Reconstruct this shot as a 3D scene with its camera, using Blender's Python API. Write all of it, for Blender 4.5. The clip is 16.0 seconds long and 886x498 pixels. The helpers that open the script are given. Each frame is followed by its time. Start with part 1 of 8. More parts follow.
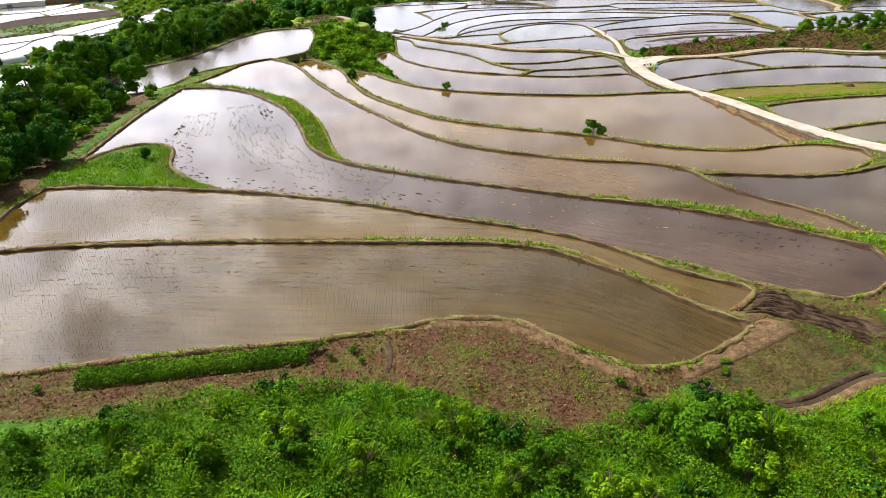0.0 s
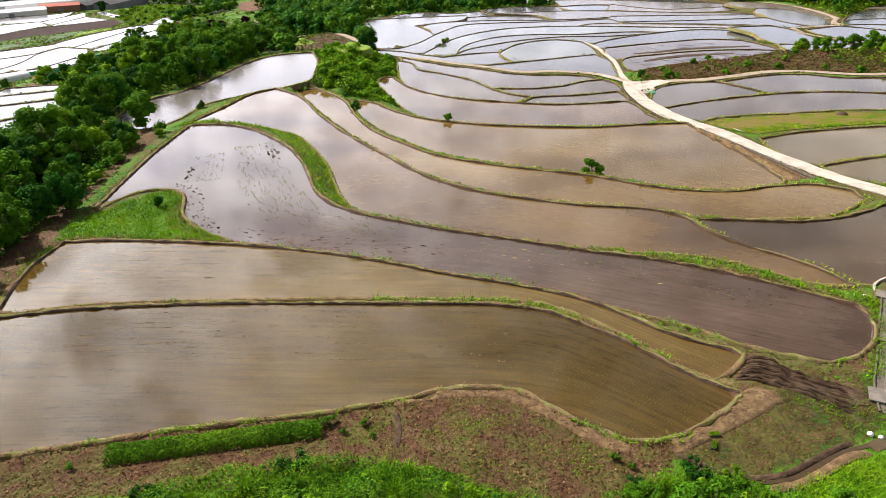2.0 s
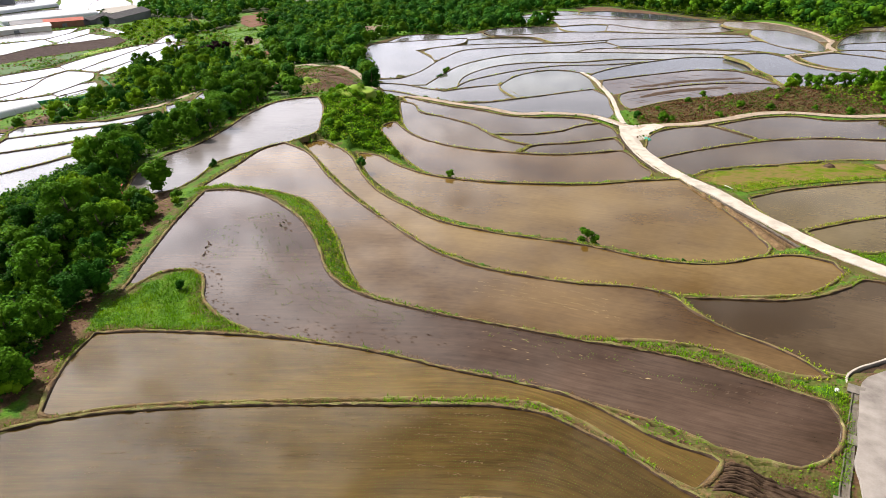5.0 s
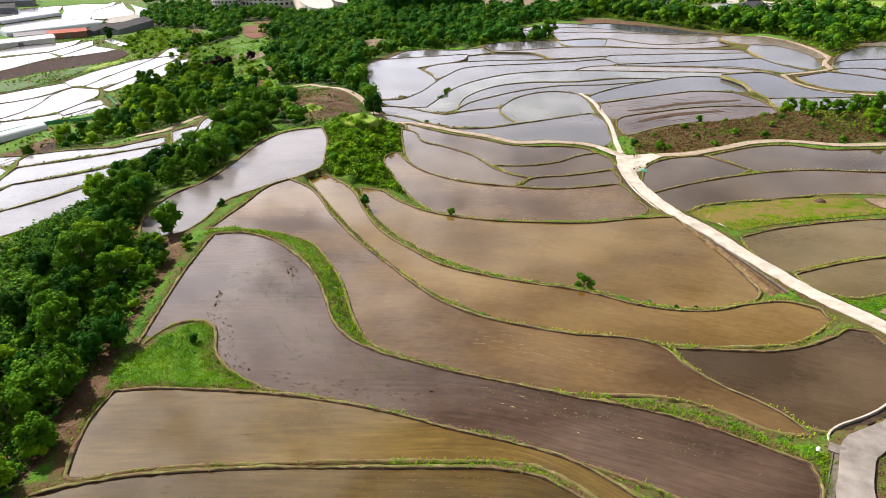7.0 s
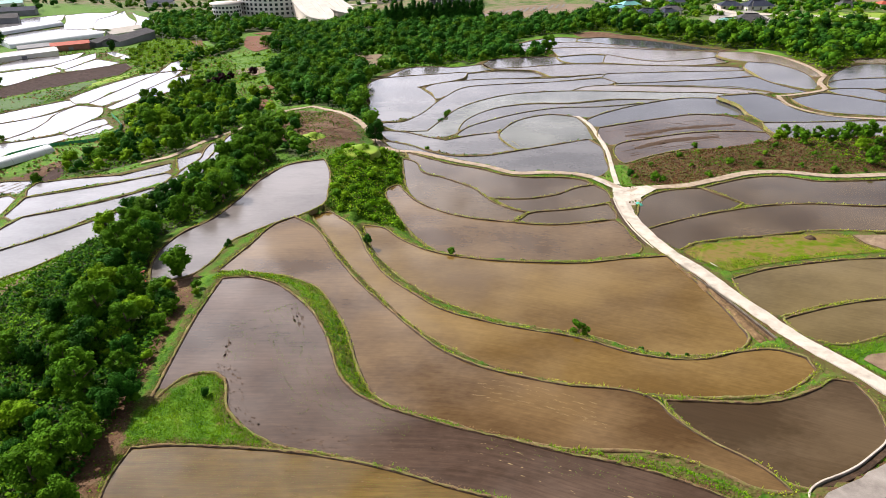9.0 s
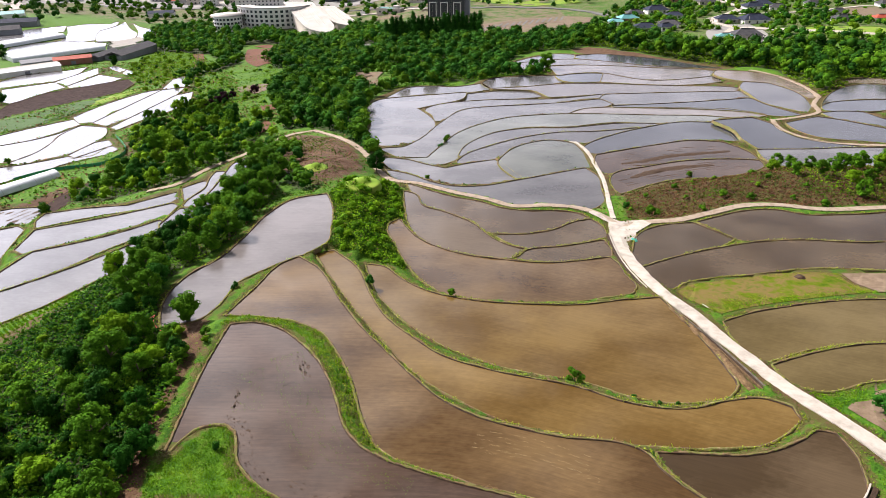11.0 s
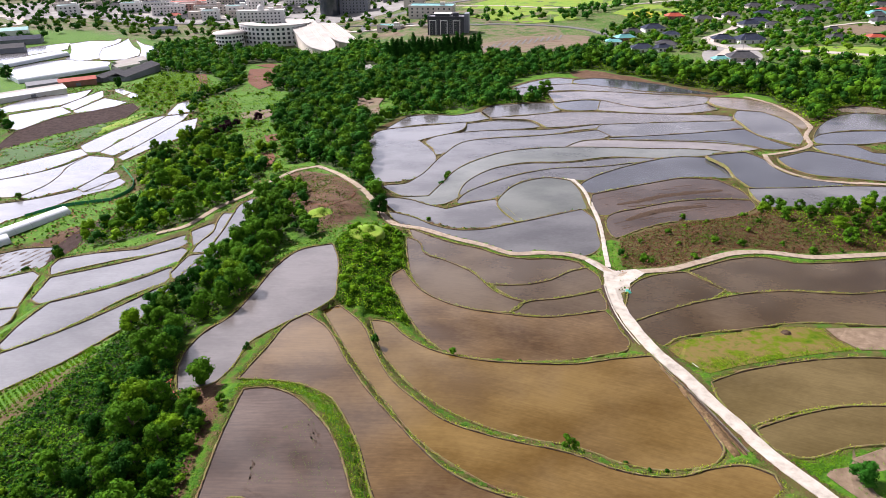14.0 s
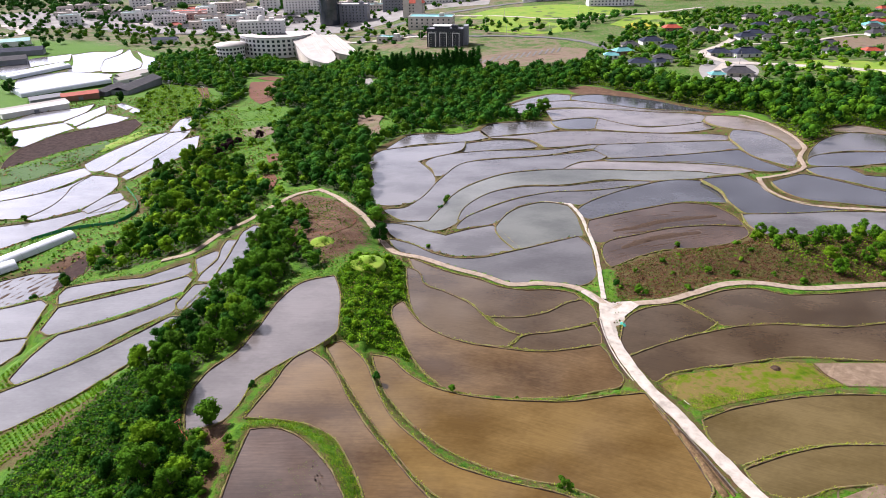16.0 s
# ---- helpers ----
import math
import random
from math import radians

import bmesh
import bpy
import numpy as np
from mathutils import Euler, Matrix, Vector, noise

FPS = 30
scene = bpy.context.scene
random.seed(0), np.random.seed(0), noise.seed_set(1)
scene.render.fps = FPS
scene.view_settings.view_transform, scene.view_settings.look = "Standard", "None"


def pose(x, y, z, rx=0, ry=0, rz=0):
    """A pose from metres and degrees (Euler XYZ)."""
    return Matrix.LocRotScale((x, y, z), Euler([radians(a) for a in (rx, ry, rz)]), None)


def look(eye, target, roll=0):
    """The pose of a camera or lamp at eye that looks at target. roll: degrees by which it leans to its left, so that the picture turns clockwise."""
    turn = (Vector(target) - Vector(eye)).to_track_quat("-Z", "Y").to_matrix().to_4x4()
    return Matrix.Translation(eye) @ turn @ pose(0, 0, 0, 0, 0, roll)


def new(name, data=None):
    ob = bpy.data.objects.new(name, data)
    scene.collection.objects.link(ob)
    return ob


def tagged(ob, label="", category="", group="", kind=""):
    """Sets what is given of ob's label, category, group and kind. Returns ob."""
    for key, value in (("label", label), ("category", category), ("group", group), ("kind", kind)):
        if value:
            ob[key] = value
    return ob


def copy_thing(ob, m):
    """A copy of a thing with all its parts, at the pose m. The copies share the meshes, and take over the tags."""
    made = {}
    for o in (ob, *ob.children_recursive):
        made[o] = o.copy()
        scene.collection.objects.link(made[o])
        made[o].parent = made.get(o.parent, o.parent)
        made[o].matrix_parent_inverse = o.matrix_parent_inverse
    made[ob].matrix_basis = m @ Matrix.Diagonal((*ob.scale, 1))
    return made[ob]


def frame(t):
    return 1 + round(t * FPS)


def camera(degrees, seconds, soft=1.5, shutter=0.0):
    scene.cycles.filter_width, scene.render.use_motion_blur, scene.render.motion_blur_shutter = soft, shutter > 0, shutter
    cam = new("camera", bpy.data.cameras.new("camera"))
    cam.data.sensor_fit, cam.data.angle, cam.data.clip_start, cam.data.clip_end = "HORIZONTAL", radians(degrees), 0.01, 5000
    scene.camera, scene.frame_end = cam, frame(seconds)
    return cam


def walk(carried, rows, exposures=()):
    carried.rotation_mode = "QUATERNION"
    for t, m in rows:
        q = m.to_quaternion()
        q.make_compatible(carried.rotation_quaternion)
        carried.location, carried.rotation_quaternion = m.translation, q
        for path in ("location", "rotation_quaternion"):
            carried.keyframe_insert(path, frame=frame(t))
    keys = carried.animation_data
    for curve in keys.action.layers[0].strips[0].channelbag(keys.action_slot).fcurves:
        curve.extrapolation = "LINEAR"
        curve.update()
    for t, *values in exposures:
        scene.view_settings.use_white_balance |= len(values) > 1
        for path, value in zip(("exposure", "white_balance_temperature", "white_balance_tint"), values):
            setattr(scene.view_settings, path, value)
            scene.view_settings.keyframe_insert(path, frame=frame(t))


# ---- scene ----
cam = camera(67.6, 16.0, 0.8)
METRES, EYE, TILT, LEAN, TURN = 57.0, 21.0, -27.6, 0.0, 0.0
ROWS = [
    (0.0, 0.0, 0.0, 0.0, -0.0, 0.0, 0.0),
    (0.5, -0.0011, -0.0075, 0.0163, -0.0, 0.01, 0.03),
    (1.0, -0.0023, -0.0175, 0.0363, -0.0, 0.02, 0.05),
    (1.5, -0.0039, -0.0271, 0.0555, -0.0, 0.01, 0.08),
    (2.0, -0.0055, -0.0377, 0.0769, -0.01, -0.0, 0.11),
    (2.5, -0.0067, -0.0493, 0.1003, 0.0, 0.01, 0.14),
    (3.0, -0.0077, -0.0622, 0.1255, -0.03, 0.01, 0.15),
    (3.5, -0.0091, -0.0759, 0.1516, -0.02, -0.01, 0.18),
    (4.0, -0.0099, -0.0883, 0.1755, -0.01, -0.03, 0.2),
    (6.5, -0.0125, -0.1552, 0.3041, 0.09, -0.03, 0.35),
    (7.0, -0.0124, -0.1695, 0.3309, 0.1, -0.04, 0.38),
    (7.5, -0.0123, -0.1835, 0.3584, 0.11, -0.04, 0.4),
    (8.0, -0.0123, -0.198, 0.3864, 0.12, -0.02, 0.41),
    (8.5, -0.0119, -0.2128, 0.4154, 0.13, 0.0, 0.43),
    (9.0, -0.0119, -0.2278, 0.4449, 0.12, 0.03, 0.45),
    (11.5, -0.014, -0.3075, 0.5987, 0.07, 0.28, 0.52),
    (12.0, -0.0155, -0.3249, 0.6303, 0.07, 0.32, 0.54),
    (12.5, -0.0153, -0.3416, 0.662, 0.07, 0.34, 0.58),
    (13.0, -0.0162, -0.3585, 0.6934, 0.08, 0.4, 0.6),
    (13.5, -0.0165, -0.3761, 0.7252, 0.08, 0.44, 0.65),
    (14.0, -0.0168, -0.394, 0.7574, 0.07, 0.48, 0.66),
    (14.5, -0.0161, -0.4108, 0.7893, 0.07, 0.54, 0.69),
    (15.0, -0.0141, -0.4287, 0.8215, 0.06, 0.58, 0.69),
    (15.5, -0.0139, -0.4457, 0.8535, 0.05, 0.62, 0.71),
    (16.0, -0.0138, -0.4634, 0.8855, 0.04, 0.67, 0.72),
]
walk(cam, [(t, pose(0, 0, EYE, TILT, LEAN, TURN) @ pose(METRES * x, METRES * y, METRES * z, 90 + pitch, roll, yaw)) for t, x, y, z, yaw, pitch, roll in ROWS],
     [(0.0, 1.09, 6740, 16), (7.0, 1.09, 6720, 17), (12.0, 1.06, 6380, 21), (16.0, 1.04, 6150, 25)])

# ---- world, sun, exposure ----
SUN_AZ, SUN_EL = radians(-54), radians(43)      # from ahead towards the left; height over the horizon
world = bpy.data.worlds.new("world")
scene.world = world
world.use_nodes = True
wt = world.node_tree
wt.nodes.clear()


def wnode(kind, **sets):
    n = wt.nodes.new(kind)
    for k, v in sets.items():
        n.inputs[k].default_value = v
    return n


w_out = wnode("ShaderNodeOutputWorld")
w_bg = wnode("ShaderNodeBackground", Strength=0.0385)
w_sky = wnode("ShaderNodeTexSky")
w_sky.sky_type, w_sky.sun_disc = "NISHITA", False
w_sky.sun_elevation, w_sky.sun_rotation = SUN_EL, SUN_AZ
w_sky.air_density, w_sky.dust_density = 1.0, 1.6
w_co = wnode("ShaderNodeTexCoord")
w_sep = wnode("ShaderNodeSeparateXYZ")
w_add = wnode("ShaderNodeMath")
w_add.operation = "ADD"
w_add.inputs[1].default_value = 0.22
w_div = wnode("ShaderNodeVectorMath")
w_div.operation = "DIVIDE"
w_noise = wnode("ShaderNodeTexNoise", Scale=3.4, Detail=8.0, Roughness=0.55, Distortion=0.3)
w_ramp = wnode("ShaderNodeValToRGB")
w_ramp.color_ramp.elements[0].position, w_ramp.color_ramp.elements[1].position = 0.41, 0.54
w_tone = wnode("ShaderNodeTexNoise", Scale=8.5, Detail=6.0, Roughness=0.6)
w_cloud = wnode("ShaderNodeValToRGB")
w_cloud.color_ramp.elements[0].position, w_cloud.color_ramp.elements[1].position = 0.40, 0.60
w_cloud.color_ramp.elements[0].color = (9.2, 9.5, 10.3, 1)
w_cloud.color_ramp.elements[1].color = (15.0, 15.1, 15.5, 1)
w_dot = wnode("ShaderNodeVectorMath")
w_dot.operation = "DOT_PRODUCT"
w_dot.inputs[1].default_value = (math.sin(SUN_AZ) * math.cos(SUN_EL), math.cos(SUN_AZ) * math.cos(SUN_EL), math.sin(SUN_EL))
w_pow = wnode("ShaderNodeMath")                  # cloud lit through towards the sun
w_pow.operation = "POWER"
w_pow.inputs[1].default_value = 4.0
w_max = wnode("ShaderNodeMath")
w_max.operation = "MAXIMUM"
w_max.inputs[1].default_value = 0.0
w_glow = wnode("ShaderNodeMath")
w_glow.operation = "MULTIPLY_ADD"
w_glow.inputs[1].default_value = 9.0
w_thin = wnode("ShaderNodeMath")                 # thinner cloud overhead
w_thin.operation = "MULTIPLY_ADD"
w_thin.use_clamp = True
w_thin.inputs[1].default_value, w_thin.inputs[2].default_value = -0.88, 1.0
w_side = wnode("ShaderNodeMath")
w_side.operation = "MULTIPLY"
w_inv = wnode("ShaderNodeMath")                  # bright haze low over the horizon
w_inv.operation = "SUBTRACT"
w_inv.use_clamp = True
w_inv.inputs[0].default_value = 1.0
w_low = wnode("ShaderNodeMath")
w_low.operation = "POWER"
w_low.inputs[1].default_value = 2.2
w_haze = wnode("ShaderNodeMath")
w_haze.operation = "MULTIPLY_ADD"
w_haze.inputs[1].default_value, w_haze.inputs[2].default_value = 1.8, 0.03
w_lit = wnode("ShaderNodeVectorMath")
w_lit.operation = "SCALE"
w_veil = wnode("ShaderNodeMath")                 # the veil closes towards the horizon
w_veil.operation = "MULTIPLY_ADD"
w_veil.use_clamp = True
w_veil.inputs[1].default_value = 1.7
w_hue = wnode("ShaderNodeMix")                   # warmer overhead, bluer in the low haze
w_hue.data_type = "RGBA"
w_hue.inputs[6].default_value, w_hue.inputs[7].default_value = (1.0, 0.98, 0.92, 1), (0.90, 1.0, 1.17, 1)
w_tint = wnode("ShaderNodeVectorMath")
w_tint.operation = "MULTIPLY"
w_mix = wnode("ShaderNodeMix")
w_mix.data_type = "RGBA"
for a, b in (((w_co, "Generated"), (w_sep, 0)), ((w_sep, "Z"), (w_add, 0)), ((w_co, "Generated"), (w_div, 0)), ((w_add, 0), (w_div, 1)),
             ((w_div, 0), (w_noise, "Vector")), ((w_div, 0), (w_tone, "Vector")), ((w_noise, "Fac"), (w_ramp, 0)), ((w_tone, "Fac"), (w_cloud, 0)),
             ((w_low, 0), (w_veil, 0)), ((w_ramp, 0), (w_veil, 2)), ((w_veil, 0), (w_mix, 0)), ((w_sky, 0), (w_mix, 6)), ((w_co, "Generated"), (w_dot, 0)), ((w_dot, "Value"), (w_max, 0)), ((w_max, 0), (w_pow, 0)), ((w_sep, "Z"), (w_thin, 0)), ((w_pow, 0), (w_side, 0)), ((w_thin, 0), (w_side, 1)), ((w_side, 0), (w_glow, 0)), ((w_sep, "Z"), (w_inv, 1)), ((w_inv, 0), (w_low, 0)), ((w_low, 0), (w_haze, 0)), ((w_haze, 0), (w_glow, 2)), ((w_cloud, 0), (w_lit, 0)), ((w_glow, 0), (w_lit, "Scale")), ((w_low, 0), (w_hue, 0)), ((w_lit, 0), (w_tint, 0)), ((w_hue, 2), (w_tint, 1)), ((w_tint, 0), (w_mix, 7)), ((w_mix, 2), (w_bg, 0)), ((w_bg, 0), (w_out, 0))):
    wt.links.new(a[0].outputs[a[1]], b[0].inputs[b[1]])

sun = new("sun", bpy.data.lights.new("sun", "SUN"))
sun.data.energy, sun.data.angle, sun.data.color = 5.0, radians(0.6), (1.0, 0.95, 0.86)
sun_from = Vector((math.sin(SUN_AZ) * math.cos(SUN_EL), math.cos(SUN_AZ) * math.cos(SUN_EL), math.sin(SUN_EL)))
sun.matrix_world = look(sun_from * 300, (0, 0, 0))


# ---- materials ----
ALBEDO = 0.78        # all colours below are taken down by this, which deepens shade under raised exposure


def material(name, colours, scale=1.0, rough=0.8, bump=0.3, spec=0.18, island=0.0, shift=0.0, detail=6.0, bump_scale=6.0, sheer=0.0, metal=0.0):
    """colours: two to four base colours mixed by noise of that scale (per metre); island, shift: brightness varied per loose piece and per object."""
    m = bpy.data.materials.new(name)
    m.use_nodes = True
    t = m.node_tree
    p = t.nodes["Principled BSDF"]
    co = t.nodes.new("ShaderNodeTexCoord")
    n1 = t.nodes.new("ShaderNodeTexNoise")
    n1.inputs["Scale"].default_value, n1.inputs["Detail"].default_value, n1.inputs["Roughness"].default_value = scale, detail, 0.65
    t.links.new(co.outputs["Object"], n1.inputs["Vector"])
    ramp = t.nodes.new("ShaderNodeValToRGB")
    el = ramp.color_ramp.elements
    while len(el) < len(colours):
        el.new(0.5)
    for i, c in enumerate(colours):
        el[i].position, el[i].color = 0.32 + 0.36 * i / max(1, len(colours) - 1), (*[v * ALBEDO for v in c], 1)
    t.links.new(n1.outputs["Fac"], ramp.inputs[0])
    out = ramp.outputs[0]
    if island or shift:
        hsv = t.nodes.new("ShaderNodeHueSaturation")
        total = None
        for amount, kind, socket in ((island, "ShaderNodeNewGeometry", "Random Per Island"), (shift, "ShaderNodeObjectInfo", "Random")):
            if amount:
                src = t.nodes.new(kind)
                mr = t.nodes.new("ShaderNodeMapRange")
                mr.inputs["To Min"].default_value, mr.inputs["To Max"].default_value = 1 - amount, 1 + amount
                t.links.new(src.outputs[socket], mr.inputs["Value"])
                if total is None:
                    total = mr.outputs[0]
                else:
                    mul = t.nodes.new("ShaderNodeMath")
                    mul.operation = "MULTIPLY"
                    t.links.new(total, mul.inputs[0])
                    t.links.new(mr.outputs[0], mul.inputs[1])
                    total = mul.outputs[0]
        t.links.new(total, hsv.inputs["Value"])
        t.links.new(out, hsv.inputs["Color"])
        out = hsv.outputs[0]
    t.links.new(out, p.inputs["Base Color"])
    p.inputs["Roughness"].default_value = rough
    p.inputs["Metallic"].default_value = metal
    p.inputs["Specular IOR Level"].default_value = spec
    if bump:
        n2 = t.nodes.new("ShaderNodeTexNoise")
        n2.inputs["Scale"].default_value, n2.inputs["Detail"].default_value = bump_scale, 5.0
        t.links.new(co.outputs["Object"], n2.inputs["Vector"])
        b = t.nodes.new("ShaderNodeBump")
        b.inputs["Strength"].default_value, b.inputs["Distance"].default_value = bump, 0.1
        t.links.new(n2.outputs["Fac"], b.inputs["Height"])
        t.links.new(b.outputs[0], p.inputs["Normal"])
    if sheer:
        tr = t.nodes.new("ShaderNodeBsdfTranslucent")
        mix = t.nodes.new("ShaderNodeMixShader")
        mix.inputs[0].default_value = sheer
        t.links.new(out, tr.inputs["Color"])
        t.links.new(p.outputs[0], mix.inputs[1])
        t.links.new(tr.outputs[0], mix.inputs[2])
        t.links.new(mix.outputs[0], t.nodes["Material Output"].inputs[0])
    return m


def water_material(name, mud, mud2, rough=0.05, furrow=0.14, turn_at=2.0, slope=0.22, ease=30.0):
    """Shallow muddy water: a murky body under a smooth surface with faint ripples and patches of stirred mud."""
    m = bpy.data.materials.new(name)
    m.use_nodes = True
    t = m.node_tree
    p = t.nodes["Principled BSDF"]
    co = t.nodes.new("ShaderNodeTexCoord")
    mp = t.nodes.new("ShaderNodeMapping")
    mp.inputs["Scale"].default_value = (0.6, 1.0, 1.0)
    mp.inputs["Rotation"].default_value = (0, 0, radians(18))
    t.links.new(co.outputs["Object"], mp.inputs["Vector"])
    big = t.nodes.new("ShaderNodeTexNoise")
    big.inputs["Scale"].default_value, big.inputs["Detail"].default_value = 0.09, 7.0
    fine = t.nodes.new("ShaderNodeTexNoise")
    fine.inputs["Scale"].default_value, fine.inputs["Detail"].default_value = 1.6, 6.0
    t.links.new(mp.outputs[0], big.inputs["Vector"])
    t.links.new(mp.outputs[0], fine.inputs["Vector"])
    mix = t.nodes.new("ShaderNodeMath")
    mix.operation = "MULTIPLY_ADD"
    mix.inputs[1].default_value = 0.2
    t.links.new(fine.outputs["Fac"], mix.inputs[0])
    t.links.new(big.outputs["Fac"], mix.inputs[2])
    ramp = t.nodes.new("ShaderNodeValToRGB")
    ramp.color_ramp.elements[0].position, ramp.color_ramp.elements[1].position = 0.46, 0.74
    ramp.color_ramp.elements[0].color, ramp.color_ramp.elements[1].color = (*[v * ALBEDO for v in mud], 1), (*[v * ALBEDO for v in mud2], 1)
    t.links.new(mix.outputs[0], ramp.inputs[0])
    # fine furrows left by the harrow
    axes = t.nodes.new("ShaderNodeSeparateXYZ")
    t.links.new(co.outputs["Object"], axes.inputs[0])

    def sum_of(kind, a, b=None):
        n = t.nodes.new("ShaderNodeMath")
        n.operation = kind
        for k, v in enumerate((a, b)):
            if isinstance(v, (int, float)):
                n.inputs[k].default_value = v
            elif v is not None:
                t.links.new(v, n.inputs[k])
        return n.outputs[0]

    east = sum_of("SUBTRACT", axes.outputs["X"], turn_at)        # the passes run west to east, then bend away with the terraces
    bend = sum_of("ADD", sum_of("SQRT", sum_of("ADD", sum_of("MULTIPLY", east, east), ease)), east)
    across = sum_of("ADD", sum_of("MULTIPLY", bend, slope), axes.outputs["Y"])
    warp = sum_of("MULTIPLY", big.outputs["Fac"], 1.6)
    lane = t.nodes.new("ShaderNodeCombineXYZ")
    t.links.new(sum_of("MULTIPLY", axes.outputs["X"], 0.07), lane.inputs[0])
    t.links.new(sum_of("ADD", across, warp), lane.inputs[1])
    fur = t.nodes.new("ShaderNodeTexNoise")
    fur.inputs["Scale"].default_value, fur.inputs["Detail"].default_value, fur.inputs["Roughness"].default_value = 2.4, 7.0, 0.74
    t.links.new(lane.outputs[0], fur.inputs["Vector"])
    fur_r = t.nodes.new("ShaderNodeMapRange")
    for key, value in (("From Min", 0.3), ("From Max", 0.7), ("To Min", 1 - furrow), ("To Max", 1 + furrow)):
        fur_r.inputs[key].default_value = value
    t.links.new(fur.outputs["Fac"], fur_r.inputs["Value"])
    each = t.nodes.new("ShaderNodeObjectInfo")   # no two paddies are quite alike
    each_r = t.nodes.new("ShaderNodeMapRange")
    each_r.inputs["To Min"].default_value, each_r.inputs["To Max"].default_value = 0.84, 1.2
    t.links.new(each.outputs["Random"], each_r.inputs["Value"])
    both = t.nodes.new("ShaderNodeMath")
    both.operation = "MULTIPLY"
    t.links.new(each_r.outputs[0], both.inputs[0])
    t.links.new(fur_r.outputs[0], both.inputs[1])
    dim = t.nodes.new("ShaderNodeVectorMath")
    dim.operation = "SCALE"
    t.links.new(ramp.outputs[0], dim.inputs[0])
    t.links.new(both.outputs[0], dim.inputs["Scale"])
    t.links.new(dim.outputs[0], p.inputs["Base Color"])
    p.inputs["Roughness"].default_value = rough
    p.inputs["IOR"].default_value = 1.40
    rip = t.nodes.new("ShaderNodeTexNoise")
    rip.inputs["Scale"].default_value, rip.inputs["Detail"].default_value = 2.2, 3.0
    t.links.new(co.outputs["Object"], rip.inputs["Vector"])
    b = t.nodes.new("ShaderNodeBump")
    b.inputs["Strength"].default_value, b.inputs["Distance"].default_value = 0.025, 0.05
    t.links.new(rip.outputs["Fac"], b.inputs["Height"])
    t.links.new(b.outputs[0], p.inputs["Normal"])
    return m


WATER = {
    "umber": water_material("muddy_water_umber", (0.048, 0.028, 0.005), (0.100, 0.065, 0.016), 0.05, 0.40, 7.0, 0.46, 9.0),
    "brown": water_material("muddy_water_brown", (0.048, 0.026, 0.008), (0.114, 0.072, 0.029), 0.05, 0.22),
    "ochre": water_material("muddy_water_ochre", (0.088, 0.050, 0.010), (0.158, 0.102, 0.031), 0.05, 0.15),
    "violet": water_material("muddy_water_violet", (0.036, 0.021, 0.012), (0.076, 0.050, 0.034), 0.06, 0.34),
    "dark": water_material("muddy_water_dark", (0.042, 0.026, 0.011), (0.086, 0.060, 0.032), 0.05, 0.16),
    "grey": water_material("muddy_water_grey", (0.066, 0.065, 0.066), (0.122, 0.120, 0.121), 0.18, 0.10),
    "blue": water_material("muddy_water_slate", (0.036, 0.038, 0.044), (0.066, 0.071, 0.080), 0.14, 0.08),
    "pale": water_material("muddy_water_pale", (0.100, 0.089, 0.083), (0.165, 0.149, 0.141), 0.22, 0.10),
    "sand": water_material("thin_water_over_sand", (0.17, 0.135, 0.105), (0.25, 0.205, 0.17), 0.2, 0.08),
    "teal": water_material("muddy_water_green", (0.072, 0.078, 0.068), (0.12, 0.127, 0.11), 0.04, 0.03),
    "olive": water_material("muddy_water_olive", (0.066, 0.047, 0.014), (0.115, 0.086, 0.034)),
    "soil": material("ploughed_soil", [(0.022, 0.014, 0.012), (0.042, 0.027, 0.023), (0.065, 0.045, 0.038)], 0.6, 0.95, 0.8, 0.05),
}
WET_CUT = material("wet_cut_earth", [(0.020, 0.011, 0.006), (0.045, 0.026, 0.014), (0.075, 0.046, 0.026)], 1.2, 0.8, 0.8, 0.2)
BUND = material("bund_turf", [(0.085, 0.052, 0.025), (0.17, 0.118, 0.06), (0.12, 0.135, 0.03), (0.30, 0.225, 0.13)], 0.55, 0.95, 0.9, bump_scale=9.0)
CONCRETE = material("farm_road_concrete", [(0.27, 0.245, 0.205), (0.40, 0.365, 0.31), (0.47, 0.43, 0.37)], 0.5, 0.9, 0.3)
WORN = material("worn_concrete", [(0.15, 0.135, 0.12), (0.22, 0.20, 0.18), (0.28, 0.26, 0.235)], 0.4, 0.9, 0.3)
DIRT = material("dirt_track", [(0.20, 0.145, 0.10), (0.29, 0.235, 0.175), (0.35, 0.29, 0.22)], 0.6, 0.95, 0.5)
BARK = material("bark", [(0.08, 0.06, 0.045), (0.16, 0.12, 0.09)], 6.0, 0.95, 0.8)
